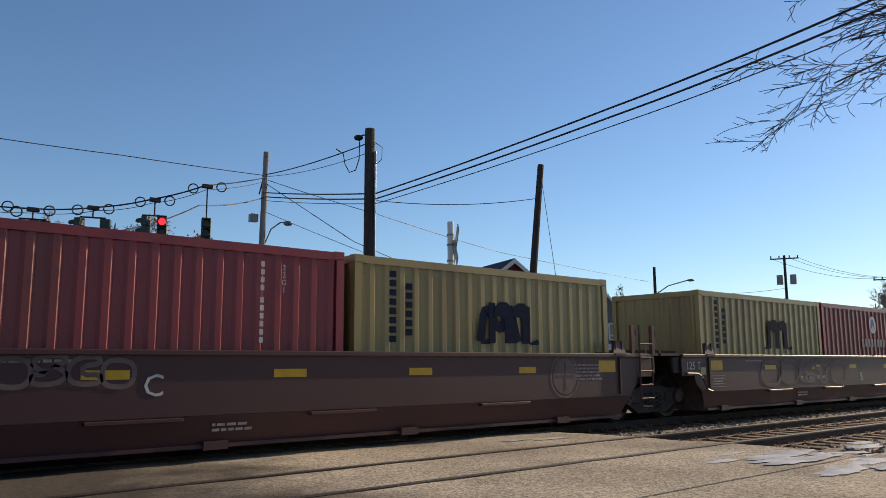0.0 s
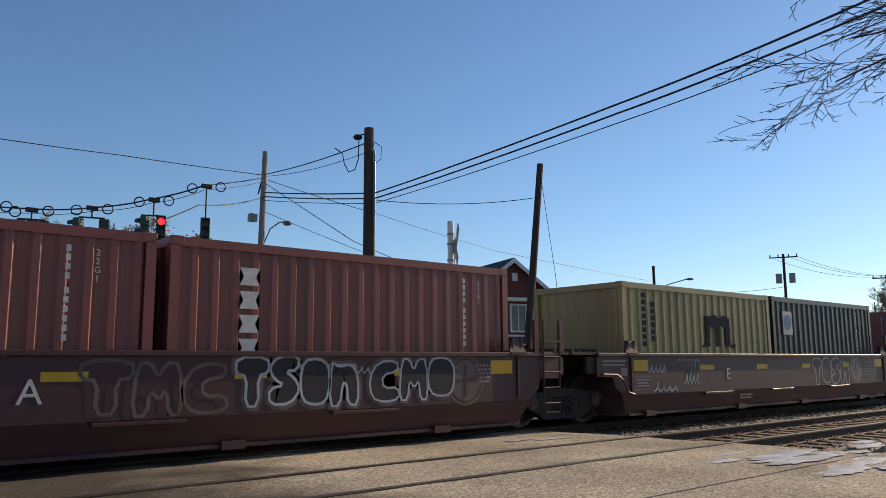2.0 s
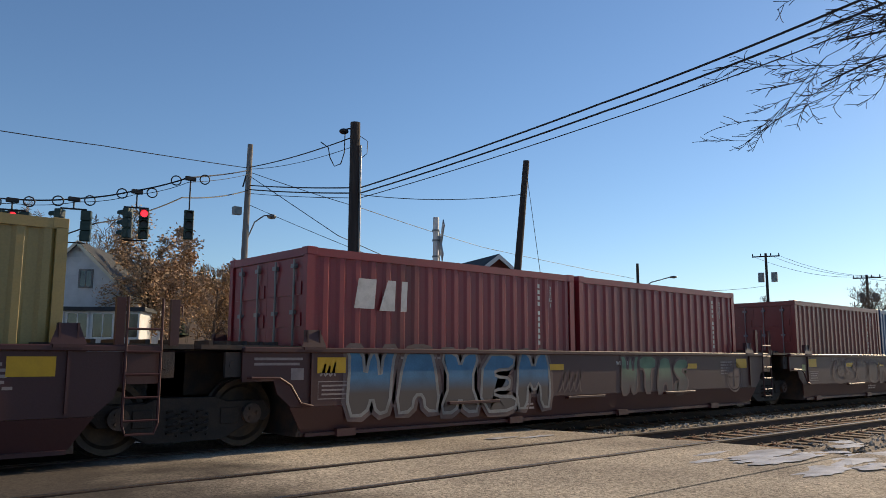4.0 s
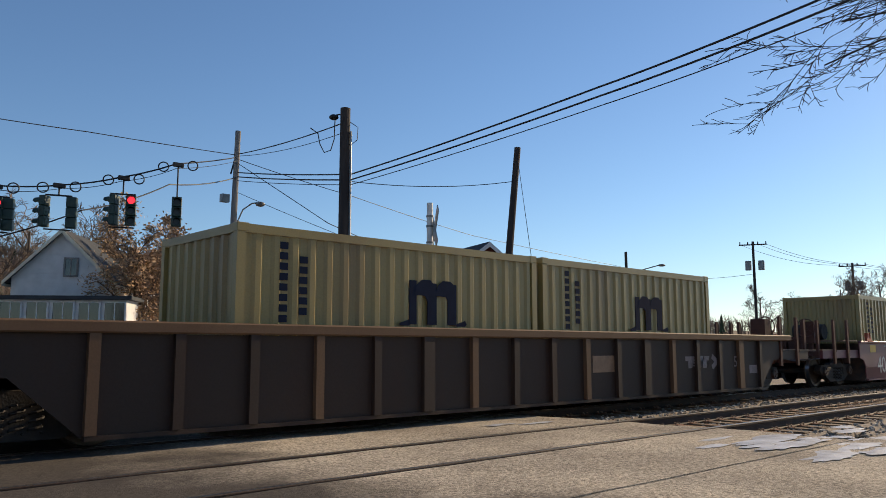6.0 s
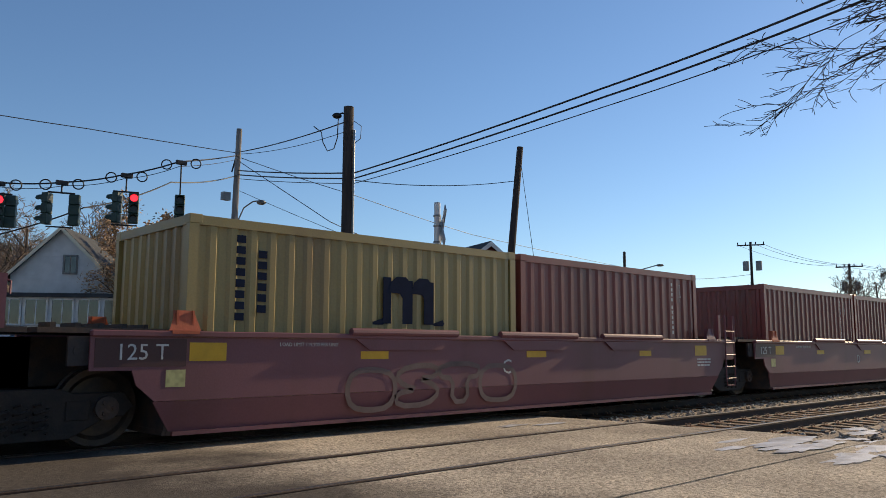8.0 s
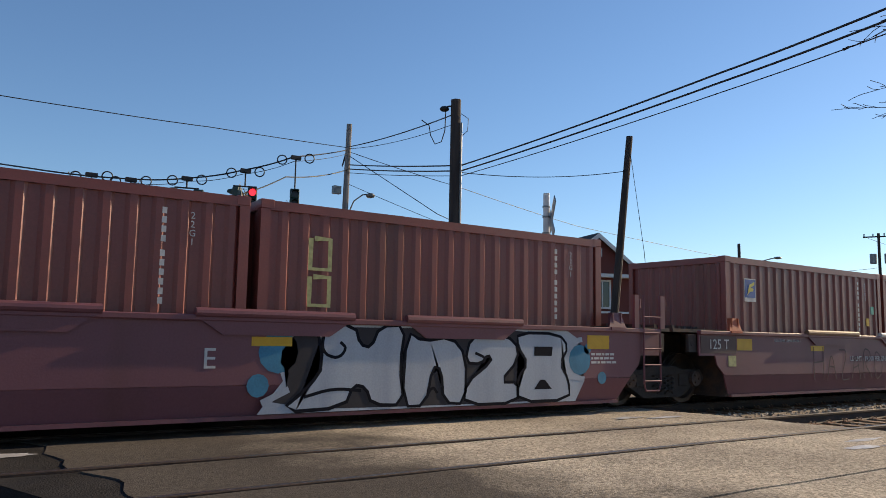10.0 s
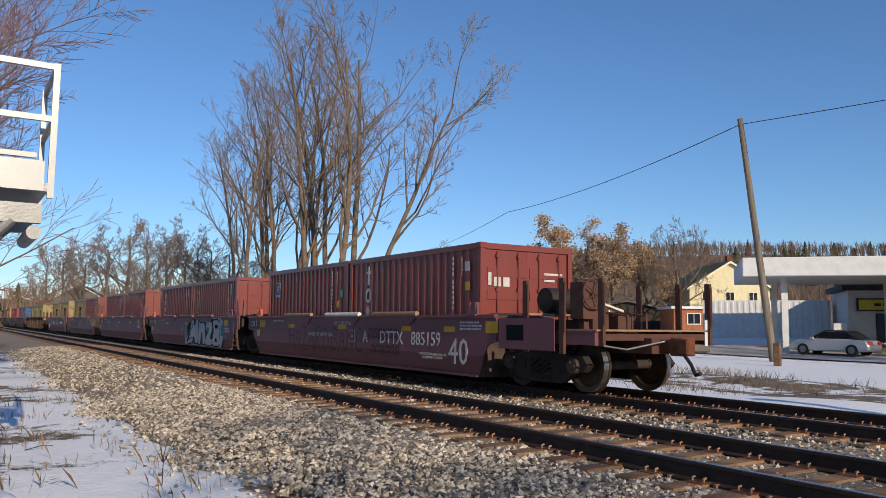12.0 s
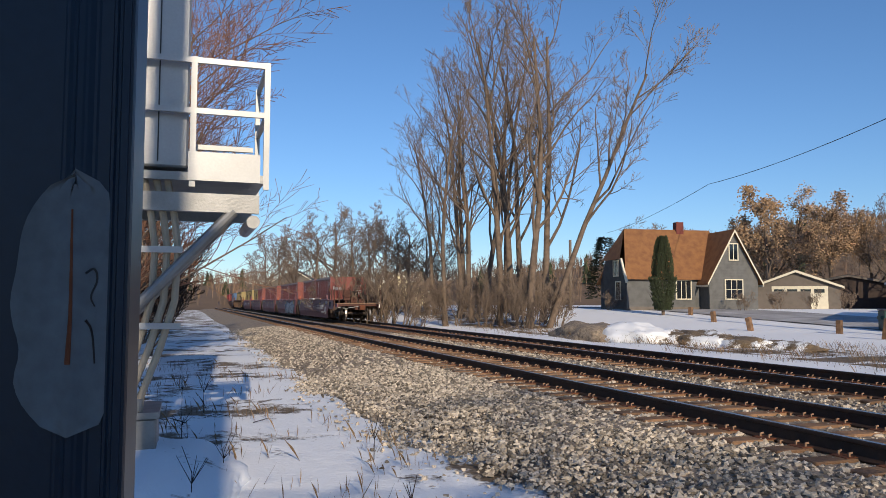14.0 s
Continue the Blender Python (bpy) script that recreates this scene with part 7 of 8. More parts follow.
def crossing_signal(x, y, z0, ztop, rz, label, lit, gate=True):
    """A level-crossing mast with crossbuck, paired lamps, bell and gate gear; it faces local -y."""
    t = thing("crossing_signal", label, "crossing signal", "crossing signals", pose(x, y, z0, 0, 0, rz))
    H = ztop - z0
    part("mast", tube(B(), [(0, 0, 0), (0, 0, H)], 0.075, seg=12), M["white"], t)
    bm = B()
    for z in (0.10, H - 0.35, H - 0.6, H - 1.0):
        tube(bm, [(0, 0, z), (0, 0, z + 0.04)], 0.095, seg=12)
    part("band_clamp", bm, M["galv"], t)
    for s in (-1, 1):
        bm = box(B(), -0.61, 0.61, -0.012, 0.012, -0.115, 0.115)
        bmesh.ops.transform(bm, matrix=pose(0, -0.10 - 0.026 * (s > 0), H - 0.62, 0, 45 * s, 0), verts=bm.verts[:])
        part("crossbuck_blade", bm, M["alu"], t)
    part("track_sign", box(B(), -0.28, 0.28, -0.112, -0.095, H - 1.5, H - 1.25), M["alu"], t)
    zl = 2.80
    part("lamp_arm", tube(B(), [(-0.5, 0, zl), (0.5, 0, zl)], 0.045, seg=8), M["blackm"], t)
    part("junction_box", box(B(), -0.2, 0.2, -0.09, 0.09, zl + 0.04, zl + 0.22), M["galv"], t)
    for f, on in ((-1, False), (1, lit)):
        for s in (-1, 1):
            g = part("flasher", tube(B(), [(s * 0.40, f * 0.16, zl - 0.12), (s * 0.40, f * 0.20, zl - 0.12)], 0.305, seg=28), M["blackm"], t)
            part("lens", tube(B(), [(s * 0.40, f * 0.198, zl - 0.12), (s * 0.40, f * 0.215, zl - 0.12)], 0.12, seg=18), M["redglow"] if (on and s < 0) else M["lens"], g)
            pts = [(0.15 * math.cos(radians(a)), 0.15 * math.sin(radians(a))) for a in range(-10, 200, 20)]
            bm = B()
            a = [bm.verts.new((s * 0.40 + p, f * 0.20, zl - 0.12 + q)) for p, q in pts]
            b = [bm.verts.new((s * 0.40 + p, f * 0.46, zl - 0.15 + q)) for p, q in pts]
            for k in range(len(pts) - 1):
                bm.faces.new((a[k], a[k + 1], b[k + 1], b[k]))
            part("hood", bm, M["blackm"], g)
    bm = B(); bmesh.ops.create_uvsphere(bm, u_segments=14, v_segments=8, radius=0.15, matrix=pose(0.45, 0, zl + 0.42))
    part("bell", bm, M["galv"], t)
    if gate:
        part("gate_mechanism", bevel(box(B(), -0.30, 0.30, 0.12, 0.62, 0.75, 1.35), 0.04), M["galv"], t)
        bm = box(B(), -0.06, 0.06, 0.66, 0.72, 0.6, 5.4)
        part("gate_arm", bm, M["wooddark"], t)
        part("counterweight", box(B(), -0.14, 0.14, 0.64, 0.74, 0.25, 0.65), M["ylw"], t)
    part("foundation", bevel(box(B(), -0.4, 0.4, -0.4, 0.4, -0.3, 0.10), 0.03), M["galv"], t)


crossing_signal(-0.55, 14.0, -0.45, 4.86, 180, "white crossing mast with crossbuck and a flashing red lamp", True, False)
crossing_signal(12.75, 13.75, -0.35, 4.70, 58, "white crossing mast with a crossbuck seen from the side", False, False)
t = pole("gate_pole", (0.2, 15.2, -0.5), (0.2, 15.2, 4.1), 0.10, 0.08, "blackm", "slim black pole with a cap behind the crossing mast")
part("cap", box(B(), 0.08, 0.32, 15.08, 15.32, 4.1, 4.35), M["blackm"], t)
part("yellow_sleeve", tube(B(), [(0.2, 15.2, -0.4), (0.2, 15.2, 1.1)], 0.105, seg=10), M["ylw"], t)


# ---------- houses ----------
def window(parent, x, y, z, w, h, frame="trimw", cols=2, rows=1, rz=0.0):
    """A window in a wall that looks to local -y: casing, mullions, dark panes."""
    o = new("window")
    o.parent, o.matrix_basis = parent, pose(x, y, z, 0, 0, rz)
    for s in (-1, 1):
        xa = s * (w / 2 + 0.045)
        part("jamb", box(B(), xa - 0.045, xa + 0.045, -0.07, 0.03, -0.09, h + 0.09), M[frame], o)
    part("head", box(B(), -w / 2, w / 2, -0.07, 0.03, h, h + 0.09), M[frame], o)
    part("sill", box(B(), -w / 2, w / 2, -0.10, 0.03, -0.09, 0), M[frame], o)
    for i in range(1, cols):
        xx = -w / 2 + w * i / cols
        part("mullion", box(B(), xx - 0.025, xx + 0.025, -0.05, 0.02, 0, h), M[frame], o)
    for i in range(1, rows):
        zz = h * i / rows
        part("glazing_bar", box(B(), -w / 2, w / 2, -0.052, 0.018, zz - 0.02, zz + 0.02), M[frame], o)
    part("pane", box(B(), -w / 2, w / 2, -0.03, -0.01, 0, h), M["glassdark"], o)
    return o


def gable_block(house, x0, x1, y0, y1, z0, he, hr, wall, roof, over=0.35, boards=True, trim="trimw"):
    """A block whose gables look along local y: walls, clapboard courses, two roof slopes, bargeboards."""
    xm = (x0 + x1) / 2
    for y, s in ((y0, -1), (y1, 1)):
        bm = B()
        slab(bm, [(x0, z0 - 0.6), (x1, z0 - 0.6), (x1, he), (xm, hr - 0.05), (x0, he)], y - 0.1 if s > 0 else y, y if s > 0 else y + 0.1)
        part("gable_wall", bm, M[wall], house)
    for x in (x0, x1 - 0.1):
        part("side_wall", box(B(), x, x + 0.1, y0 + 0.1, y1 - 0.1, z0 - 0.6, he), M[wall], house)
    if boards:
        bm = B()
        z = z0 + 0.15
        while z < hr - 0.4:
            hw = (x1 - x0) / 2 if z < he else (x1 - x0) / 2 * (hr - z) / (hr - he)
            if hw > 0.2:
                box(bm, xm - hw + 0.02, xm + hw - 0.02, y0 - 0.022, y0 - 0.002, z, z + 0.035)
            if z < he - 0.1:
                box(bm, x0 - 0.022, x0 - 0.002, y0, y1, z, z + 0.035)
                box(bm, x1 + 0.002, x1 + 0.022, y0, y1, z, z + 0.035)
            z += 0.27
        part("clapboard", bm, M[wall], house)
    k = (hr - he) / ((x1 - x0) / 2)
    for s in (-1, 1):
        xe = (x0 - over) if s < 0 else (x1 + over)
        ze = he - over * k
        bm = B()
        v = [(xm, y0 - over, hr), (xe, y0 - over, ze), (xe, y1 + over, ze), (xm, y1 + over, hr)]
        top = [bm.verts.new(p) for p in v]
        bot = [bm.verts.new((p[0], p[1], p[2] - 0.14)) for p in v]
        bm.faces.new(top)
        bm.faces.new(bot[::-1])
        for i in range(4):
            j = (i + 1) % 4
            bm.faces.new((top[i], bot[i], bot[j], top[j]))
        bmesh.ops.recalc_face_normals(bm, faces=bm.faces[:])
        part("roof_slope", bm, M[roof], house)
        bm = B()
        a = [(xm, hr - 0.02), (xe, ze - 0.02), (xe, ze - 0.24), (xm, hr - 0.26)]
        slab(bm, a, y0 - over - 0.04, y0 - over - 0.004)
        part("bargeboard", bm, M[trim], house)
        part("eaves_board", box(B(), min(xe, xe - s * 0.04), max(xe, xe - s * 0.04), y0 - over, y1 + over, ze - 0.30, ze - 0.145), M[trim], house)


def place(b, d, face, label, z=None):
    """A house at a bearing and distance whose front (local -y) looks to the bearing given."""
    x, y, _ = P(b, d)
    return thing("house", label, "house", "houses round the junction", pose(x, y, gz(x, y) if z is None else z, 0, 0, face + 90))


# the grey cottage with a brown roof
h = place(141.5, 73, 352, "grey clapboard cottage with a steep brown shingle roof and cream trim", 0.62)
gable_block(h, -2.3, 2.3, 0.0, 7.0, 0, 2.9, 7.0, "clapgrey", "shingle")
bm = B()
slab(bm, [(-9.2, -0.6), (-2.3, -0.6), (-2.3, 2.9), (-9.2, 2.9)], 1.6, 1.7)
part("front_wall", bm, M["clapgrey"], h)
bm = B()
z = 0.15
while z < 2.8:
    box(bm, -9.2, -2.32, 1.578, 1.598, z, z + 0.035)
    z += 0.27
part("clapboard", bm, M["clapgrey"], h)
for y0, y1, z0, z1 in ((1.2, 4.4, 2.75, 7.3), (7.9, 4.4, 2.4, 7.3)):
    bm = B()
    v = [(-9.5, y0, z0), (0.2 if y0 < 4 else -0.5, y0, z0), (0.2 if y0 < 4 else -0.5, y1, z1), (-8.2, y1, z1)]
    top = [bm.verts.new(p) for p in v]
    bot = [bm.verts.new((p[0], p[1], p[2] - 0.15)) for p in v]
    bm.faces.new(top); bm.faces.new(bot[::-1])
    for i in range(4):
        bm.faces.new((top[i], bot[i], bot[(i + 1) % 4], top[(i + 1) % 4]))
    bmesh.ops.recalc_face_normals(bm, faces=bm.faces[:])
    part("roof_slope", bm, M["shingle"], h)
bm = B()
bm.faces.new([bm.verts.new(p) for p in ((-9.55, 2.25, 4.42), (-9.55, 6.55, 4.42), (-8.2, 4.4, 7.3))])
part("roof_hip", bm, M["shingle"], h)
bm = B()
v0 = [(-9.2, 1.7, -0.6), (-9.2, 7.6, -0.6), (-9.2, 7.6, 2.6), (-9.2, 6.4, 4.5), (-9.2, 2.4, 4.5), (-9.2, 1.7, 2.9)]
bm.faces.new([bm.verts.new(p) for p in v0])
bmesh.ops.solidify(bm, geom=bm.faces[:], thickness=0.1)
part("gable_wall", bm, M["clapgrey"], h)
part("bargeboard", tube(B(), [(-9.45, 1.0, 2.3), (-9.45, 2.25, 4.45)], 0.12, seg=4), M["trimw"], h)
window(h, 0, -0.02, 4.35, 0.75, 1.35, cols=2); window(h, 0, -0.02, 0.95, 1.55, 1.6, cols=3, rows=2); window(h, -3.9, 1.58, 0.95, 1.3, 1.55, cols=3)
window(h, -9.22, 3.4, 0.9, 0.9, 1.5, rz=-90); window(h, -9.22, 3.9, 3.0, 1.0, 1.3, cols=3, rz=-90)
part("chimney", box(B(), -3.2, -2.5, 4.1, 4.8, 5.6, 8.0), M["brickred"], h)
part("foundation", box(B(), -9.25, -2.32, 1.55, 7.1, -0.6, 0.22), M["taupe"], h)
# garage behind
h = place(137.6, 84, 318, "low taupe garage with a cream panelled door", 0.55)
h["category"] = "garage"
gable_block(h, -3.9, 3.9, 0.0, 6.5, 0, 2.4, 3.9, "taupe", "shinglegrey", 0.3, False)
dr = part("garage_door", box(B(), -2.2, 2.8, -0.05, -0.01, 0, 2.3), M["trimw"], h)
for i in range(4):
    part("pane", box(B(), -2.0 + i * 1.2, -1.1 + i * 1.2, -0.07, -0.052, 1.65, 2.0), M["glassdark"], dr)
part("screen_wall", box(B(), -4.6, 1.2, -2.6, -2.45, -0.3, 1.75), M["taupe"], h)
# cedar by the cottage
x, y, _ = P(146.2, 64)
t = thing("cedar_tree", "narrow dark green cedar beside a cottage", "tree", "", pose(x, y, 0.5) @ Matrix.Diagonal((0.95, 0.95, 0.84, 1)))
part("trunk", tube(B(), [(0, 0, -0.3), (0, 0, 3.0)], 0.14, 0.06, 8), M["bark"], t)
rg = random.Random(9)
v, f = [], []
for i in range(5200):
    z = 6.8 * rg.random() ** 1.15
    lobe = rg.choice((-0.42, 0.42)) if z > 3 else rg.uniform(-0.5, 0.5)
    rr = (0.95 * math.sin(math.pi * min(1, (z + 1.2) / 8.4)) ** 0.8) * (0.75 if z > 3 else 1) * math.sqrt(rg.uniform(0.35, 1))
    a = rg.uniform(0, 6.28)
    p = Vector((rr * math.cos(a) + lobe * 0.8, rr * math.sin(a), z + 0.15))
    d = Vector((math.cos(a) * 0.5, math.sin(a) * 0.5, 1)).normalized() * rg.uniform(0.14, 0.3)
    s = d.orthogonal().normalized() * 0.05
    k = len(v)
    v += [(p - s)[:], (p + s)[:], (p + d)[:]]
    f.append((k, k + 1, k + 2))
inst("crown", pyd("crown", v, f), M["conifer"], t)
for b, d in ((149.8, 71), (141.0, 70), (138.8, 76), (136.6, 78), (134.6, 76)):
    x, y, _ = P(b, d)
    put_tree(THICK, x, y, gz(x, y), 0.5, b * 40, "clipped bare shrub by a house", "garden shrubs", name="shrub")
# far conifers and houses above the street
for b, d, s in ((150.1, 98, 1.0),):
    x, y, _ = P(b, d)
    t = thing("conifer_tree", "broad dark conifer behind the houses", "tree", "", pose(x, y, gz(x, y)))
    part("trunk", tube(B(), [(0, 0, -0.3), (0, 0, 5.0)], 0.2, 0.1, 8), M["bark"], t)
    v, f = [], []
    for i in range(2500):
        z = 1 + 7.5 * s * rg.random()
        rr = 2.7 * s * (1 - z / (9.2 * s)) ** 0.6 * math.sqrt(rg.uniform(0.3, 1))
        a = rg.uniform(0, 6.28)
        p = Vector((rr * math.cos(a), rr * math.sin(a), z))
        d2 = Vector((math.cos(a), math.sin(a), 0.2)) * rg.uniform(0.3, 0.6)
        q = Vector((-math.sin(a), math.cos(a), 0.3)) * 0.12
        k = len(v)
        v += [(p - q)[:], (p + q)[:], (p + d2)[:]]
        f.append((k, k + 1, k + 2))
    inst("crown", pyd("crown", v, f), M["conifer"], t)
h = place(127.6, 92, 330, "cream house with an olive-brown shingle roof", 0.9)
gable_block(h, -4.5, 4.5, 0, 8, 0, 4.8, 7.6, "cream", "shinglegreen", 0.4, False)
for i in range(3):
    window(h, -2.6 + 2.6 * i, -0.02, 2.7, 0.9, 1.4)
part("chimney", box(B(), 1.0, 1.6, 3, 3.6, 6.4, 8.4), M["brickred"], h)
h = place(129.2, 84, 325, "low orange brick building with a flat snowy roof", 0.6)
part("wall", box(B(), -3.2, 3.0, 0, 6, -0.6, 2.4), M["brickorange"], h)
part("roof", box(B(), -3.5, 3.3, -0.3, 6.3, 2.404, 2.65), M["white"], h)
window(h, -1.2, -0.02, 0.9, 1.2, 1.0, "white")
h = place(134.2, 92, 320, "dark brown bungalow with a snowy low roof", 0.6)
gable_block(h, -7, 6, 0, 7, 0, 2.3, 3.6, "brickdark", "shinglegrey", 0.4, False, "taupe")
h = place(165.0, 118, 340, "pale house half hidden behind bare trees", 0.2)
gable_block(h, -4, 4, 0, 9, 0, 3.0, 5.4, "cream", "shinglegrey", 0.4, False)
window(h, -1.5, -0.02, 1.0, 1.0, 1.2); window(h, 1.5, -0.02, 1.0, 1.0, 1.2)
h = place(172.6, 190, 345, "long low building with a pale sloping roof by the line", 0.5)
gable_block(h, -6, 6, 0, 16, 0, 5.0, 8.5, "taupe", "shinglegrey", 0.5, False)
# white houses north of the crossing
h = place(96.2, 46, 275, "white clapboard house with a narrow gable and a small balcony", 0.0)
gable_block(h, -2.9, 2.9, 0, 9, 0, 5.0, 7.95, "clapwhite", "shinglegrey", 0.3)
window(h, -0.4, -0.02, 4.6, 0.45, 0.95, "woodgrey"); window(h, 0.3, -0.02, 4.6, 0.45, 0.95, "woodgrey"); window(h, 0.0, -0.02, 2.5, 0.9, 1.3, "woodgrey"); window(h, 1.25, -0.02, 2.9, 0.4, 0.8, "woodgrey")
bl = part("balcony", box(B(), -0.8, 0.9, -0.7, -0.03, 1.9, 2.02), M["white"], h)
for i in range(8):
    part("baluster", box(B(), -0.78 + 0.22 * i, -0.74 + 0.22 * i, -0.68, -0.64, 2.02, 2.55), M["white"], bl)
part("chimney", box(B(), 0.3, 0.8, 3, 3.5, 7.0, 8.6), M["brickred"], h)
h = place(104.6, 60, 290, "pale blue-white house with a grey roof behind metal sheds", 0.0)
gable_block(h, -3.4, 3.4, 0, 9, 0, 5.4, 8.6, "clapwhite", "shinglegrey", 0.35)
window(h, 0.2, -0.02, 5.6, 0.7, 1.1, "woodgrey")
h = place(73.2, 48, 235, "white two-storey clapboard house with a dark roof and a glazed porch", 0.0)
gable_block(h, -2.6, 2.6, 0, 9, 0, 5.2, 7.8, "clapwhite", "shinglegrey", 0.35)
window(h, 0.5, -0.02, 5.2, 0.6, 0.9, "woodgrey")
part("porch", box(B(), -2.4, 4.2, -2.4, -0.02, -0.3, 2.2), M["clapwhite"], h)
part("porch_roof", box(B(), -2.7, 4.5, -2.7, -0.02, 3.7, 3.9), M["shinglegrey"], h)
for i in range(5):
    window(h, -1.6 + 1.3 * i, -2.42, 2.3, 1.0, 1.25, "white")
part("porch_front", box(B(), -2.4, 4.2, -2.38, -0.02, 2.2, 3.7), M["clapwhite"], h)
h = place(109.5, 64, 300, "small grey-roofed house among others", 0.2)
gable_block(h, -3, 3, 0, 8, 0, 4.2, 6.2, "taupe", "shinglegrey", 0.3, False)
# red brick house and grey house to the north-east
h = place(43.6, 39, 252, "red brick house with a dark roof and white trim", -0.2)
gable_block(h, -2.6, 2.6, 0, 9, 0, 4.7, 6.65, "brickred", "shinglegrey", 0.3, False, "white")
window(h, 0.3, -0.02, 3.0, 0.75, 1.25, "white"); window(h, -1.8, -0.02, 3.0, 0.0001 + 0.5, 1.25, "white"); window(h, -2.62, 3.0, 3.0, 0.7, 1.25, "white", rz=-90)
part("gable_vent", box(B(), 0.0, 0.3, -0.05, -0.01, 5.5, 5.9), M["white"], h)
part("awning", box(B(), -0.6, 1.9, -0.5, -0.02, 4.45, 4.62), M["white"], h)
part("lintel_band", box(B(), -2.6, 2.6, -0.06, -0.012, 2.70, 2.80), M["white"], h)
pr = part("porch", box(B(), 2.62, 4.4, 0.4, 4.0, -0.3, 4.2), M["clapwhite"], h)
part("porch_roof", box(B(), 2.5, 4.7, 0.1, 4.2, 4.2, 4.4), M["white"], pr)
part("porch_door", box(B(), 3.6, 4.3, 0.34, 0.39, 1.6, 4.0), M["reddoor"], pr)
for i in range(5):
    part("stair_rail", tube(B(), [(2.7 + 0.3 * i, 0.2, 1.0 + 0.3 * i), (2.7 + 0.3 * i, 0.2, 1.9 + 0.3 * i)], 0.03, seg=5), M["wooddark"], pr)
h = place(37.4, 60, 225, "blue-grey shingled house with a broad roof", -0.2)
gable_block(h, -2.4, 2.4, 0, 9, 0, 4.2, 6.9, "clapgrey", "shinglegrey", 0.3, False, "white")
window(h, -0.8, -0.02, 3.2, 0.8, 1.1, "white"); window(h, 0.8, -0.02, 3.2, 0.8, 1.1, "white")
part("porch", box(B(), -2.6, 2.9, -1.6, -0.02, 0, 2.8), M["clapwhite"], h)


# ---------- filling station and its surroundings ----------
def at2(b, d):
    x, y, _ = P(b, d)
    return x, y


st = thing("filling_station", "white filling station with a broad canopy and a low shop", "building", "", pose(*at2(121.0, 56), -0.35, 0, 0, 121 + 90 + 12 - 0))
st.matrix_basis = pose(*at2(117.5, 57), -0.35, 0, 0, 40)
bm = bevel(box(B(), -9.5, 7.5, -5.0, 5.0, 4.6, 5.75), 0.05)
part("canopy", bm, M["clapwhite"], st)
for x in (-7.0, 0.0, 6.0):
    for y in (-3.2, 3.2):
        part("canopy_post", box(B(), x - 0.18, x + 0.18, y - 0.18, y + 0.18, -0.4, 4.6), M["white"], st)
part("canopy_peak", box(B(), 2.0, 9.0, -2.0, 4.0, 5.754, 6.6), M["alu"], st)
part("shop_wall", box(B(), -2.0, 12.0, 5.5, 12.0, -0.4, 4.2), M["clapwhite"], st)
part("shop_roof", box(B(), -2.4, 12.4, 5.1, 12.4, 4.2, 4.6), M["shinglegrey"], st)
for x in (0.6, 3.2, 5.8):
    part("shop_window", box(B(), x - 0.9, x + 0.9, 5.44, 5.49, 0.6, 2.6), M["glassdark"], st)
sg = part("fascia_sign", box(B(), -1.5, 6.5, 5.30, 5.42, 2.75, 3.65), M["blackm"], st)
part("sign_face", box(B(), -1.35, 6.35, 5.27, 5.296, 2.85, 3.55), M["yelsign"], sg)
bm = B()
for i in range(9):
    box(bm, -0.4 + 0.55 * i, 0.02 + 0.55 * i, 5.255, 5.268, 3.1, 3.3)
part("lettering", bm, M["blackm"], sg)
for x in (-3.5, 3.0):
    part("fuel_pump", bevel(box(B(), x - 0.4, x + 0.4, -0.3, 0.3, -0.3, 1.9), 0.05), M["white"], st)
# corrugated metal shed
sh = thing("metal_shed", "silver corrugated metal shed roof", "shed", "", pose(*at2(105.5, 47), -0.2, 0, 0, 15))
bm = B()
for i in range(44):
    x = -5.0 + i * 0.23
    box(bm, x, x + 0.12, -0.03, 0.0, 0.0, 1.9)
bmesh.ops.transform(bm, matrix=pose(0, 0, 2.6, -50), verts=bm.verts[:])
part("roof_rib", bm, M["alu"], sh)
bm = box(B(), -5.0, 5.1, 0.0, 0.03, 0.0, 1.9)
bmesh.ops.transform(bm, matrix=pose(0, 0, 2.6, -50), verts=bm.verts[:])
part("roof_sheet", bm, M["galv"], sh)
part("wall", box(B(), -4.8, 4.9, 0.15, 4.5, -0.4, 2.75), M["clapwhite"], sh)
# white storage box and parked trailer by the street
tr = thing("storage_box", "large white corrugated storage box by the street", "container", "", pose(*at2(125.4, 66), -0.2, 0, 0, 38))
inst("side_wall", shared("boxside", lambda: corrugated(9.0, 3.2, 0.45, 0.04)), M["clapwhite"], tr, pose(-4.5, 0, 0.2))
part("body", box(B(), -4.6, 4.6, 0.06, 2.4, 0.1, 3.5), M["clapwhite"], tr)
part("skid", box(B(), -4.4, 4.4, 0.2, 2.2, -0.2, 0.1), M["blackm"], tr)


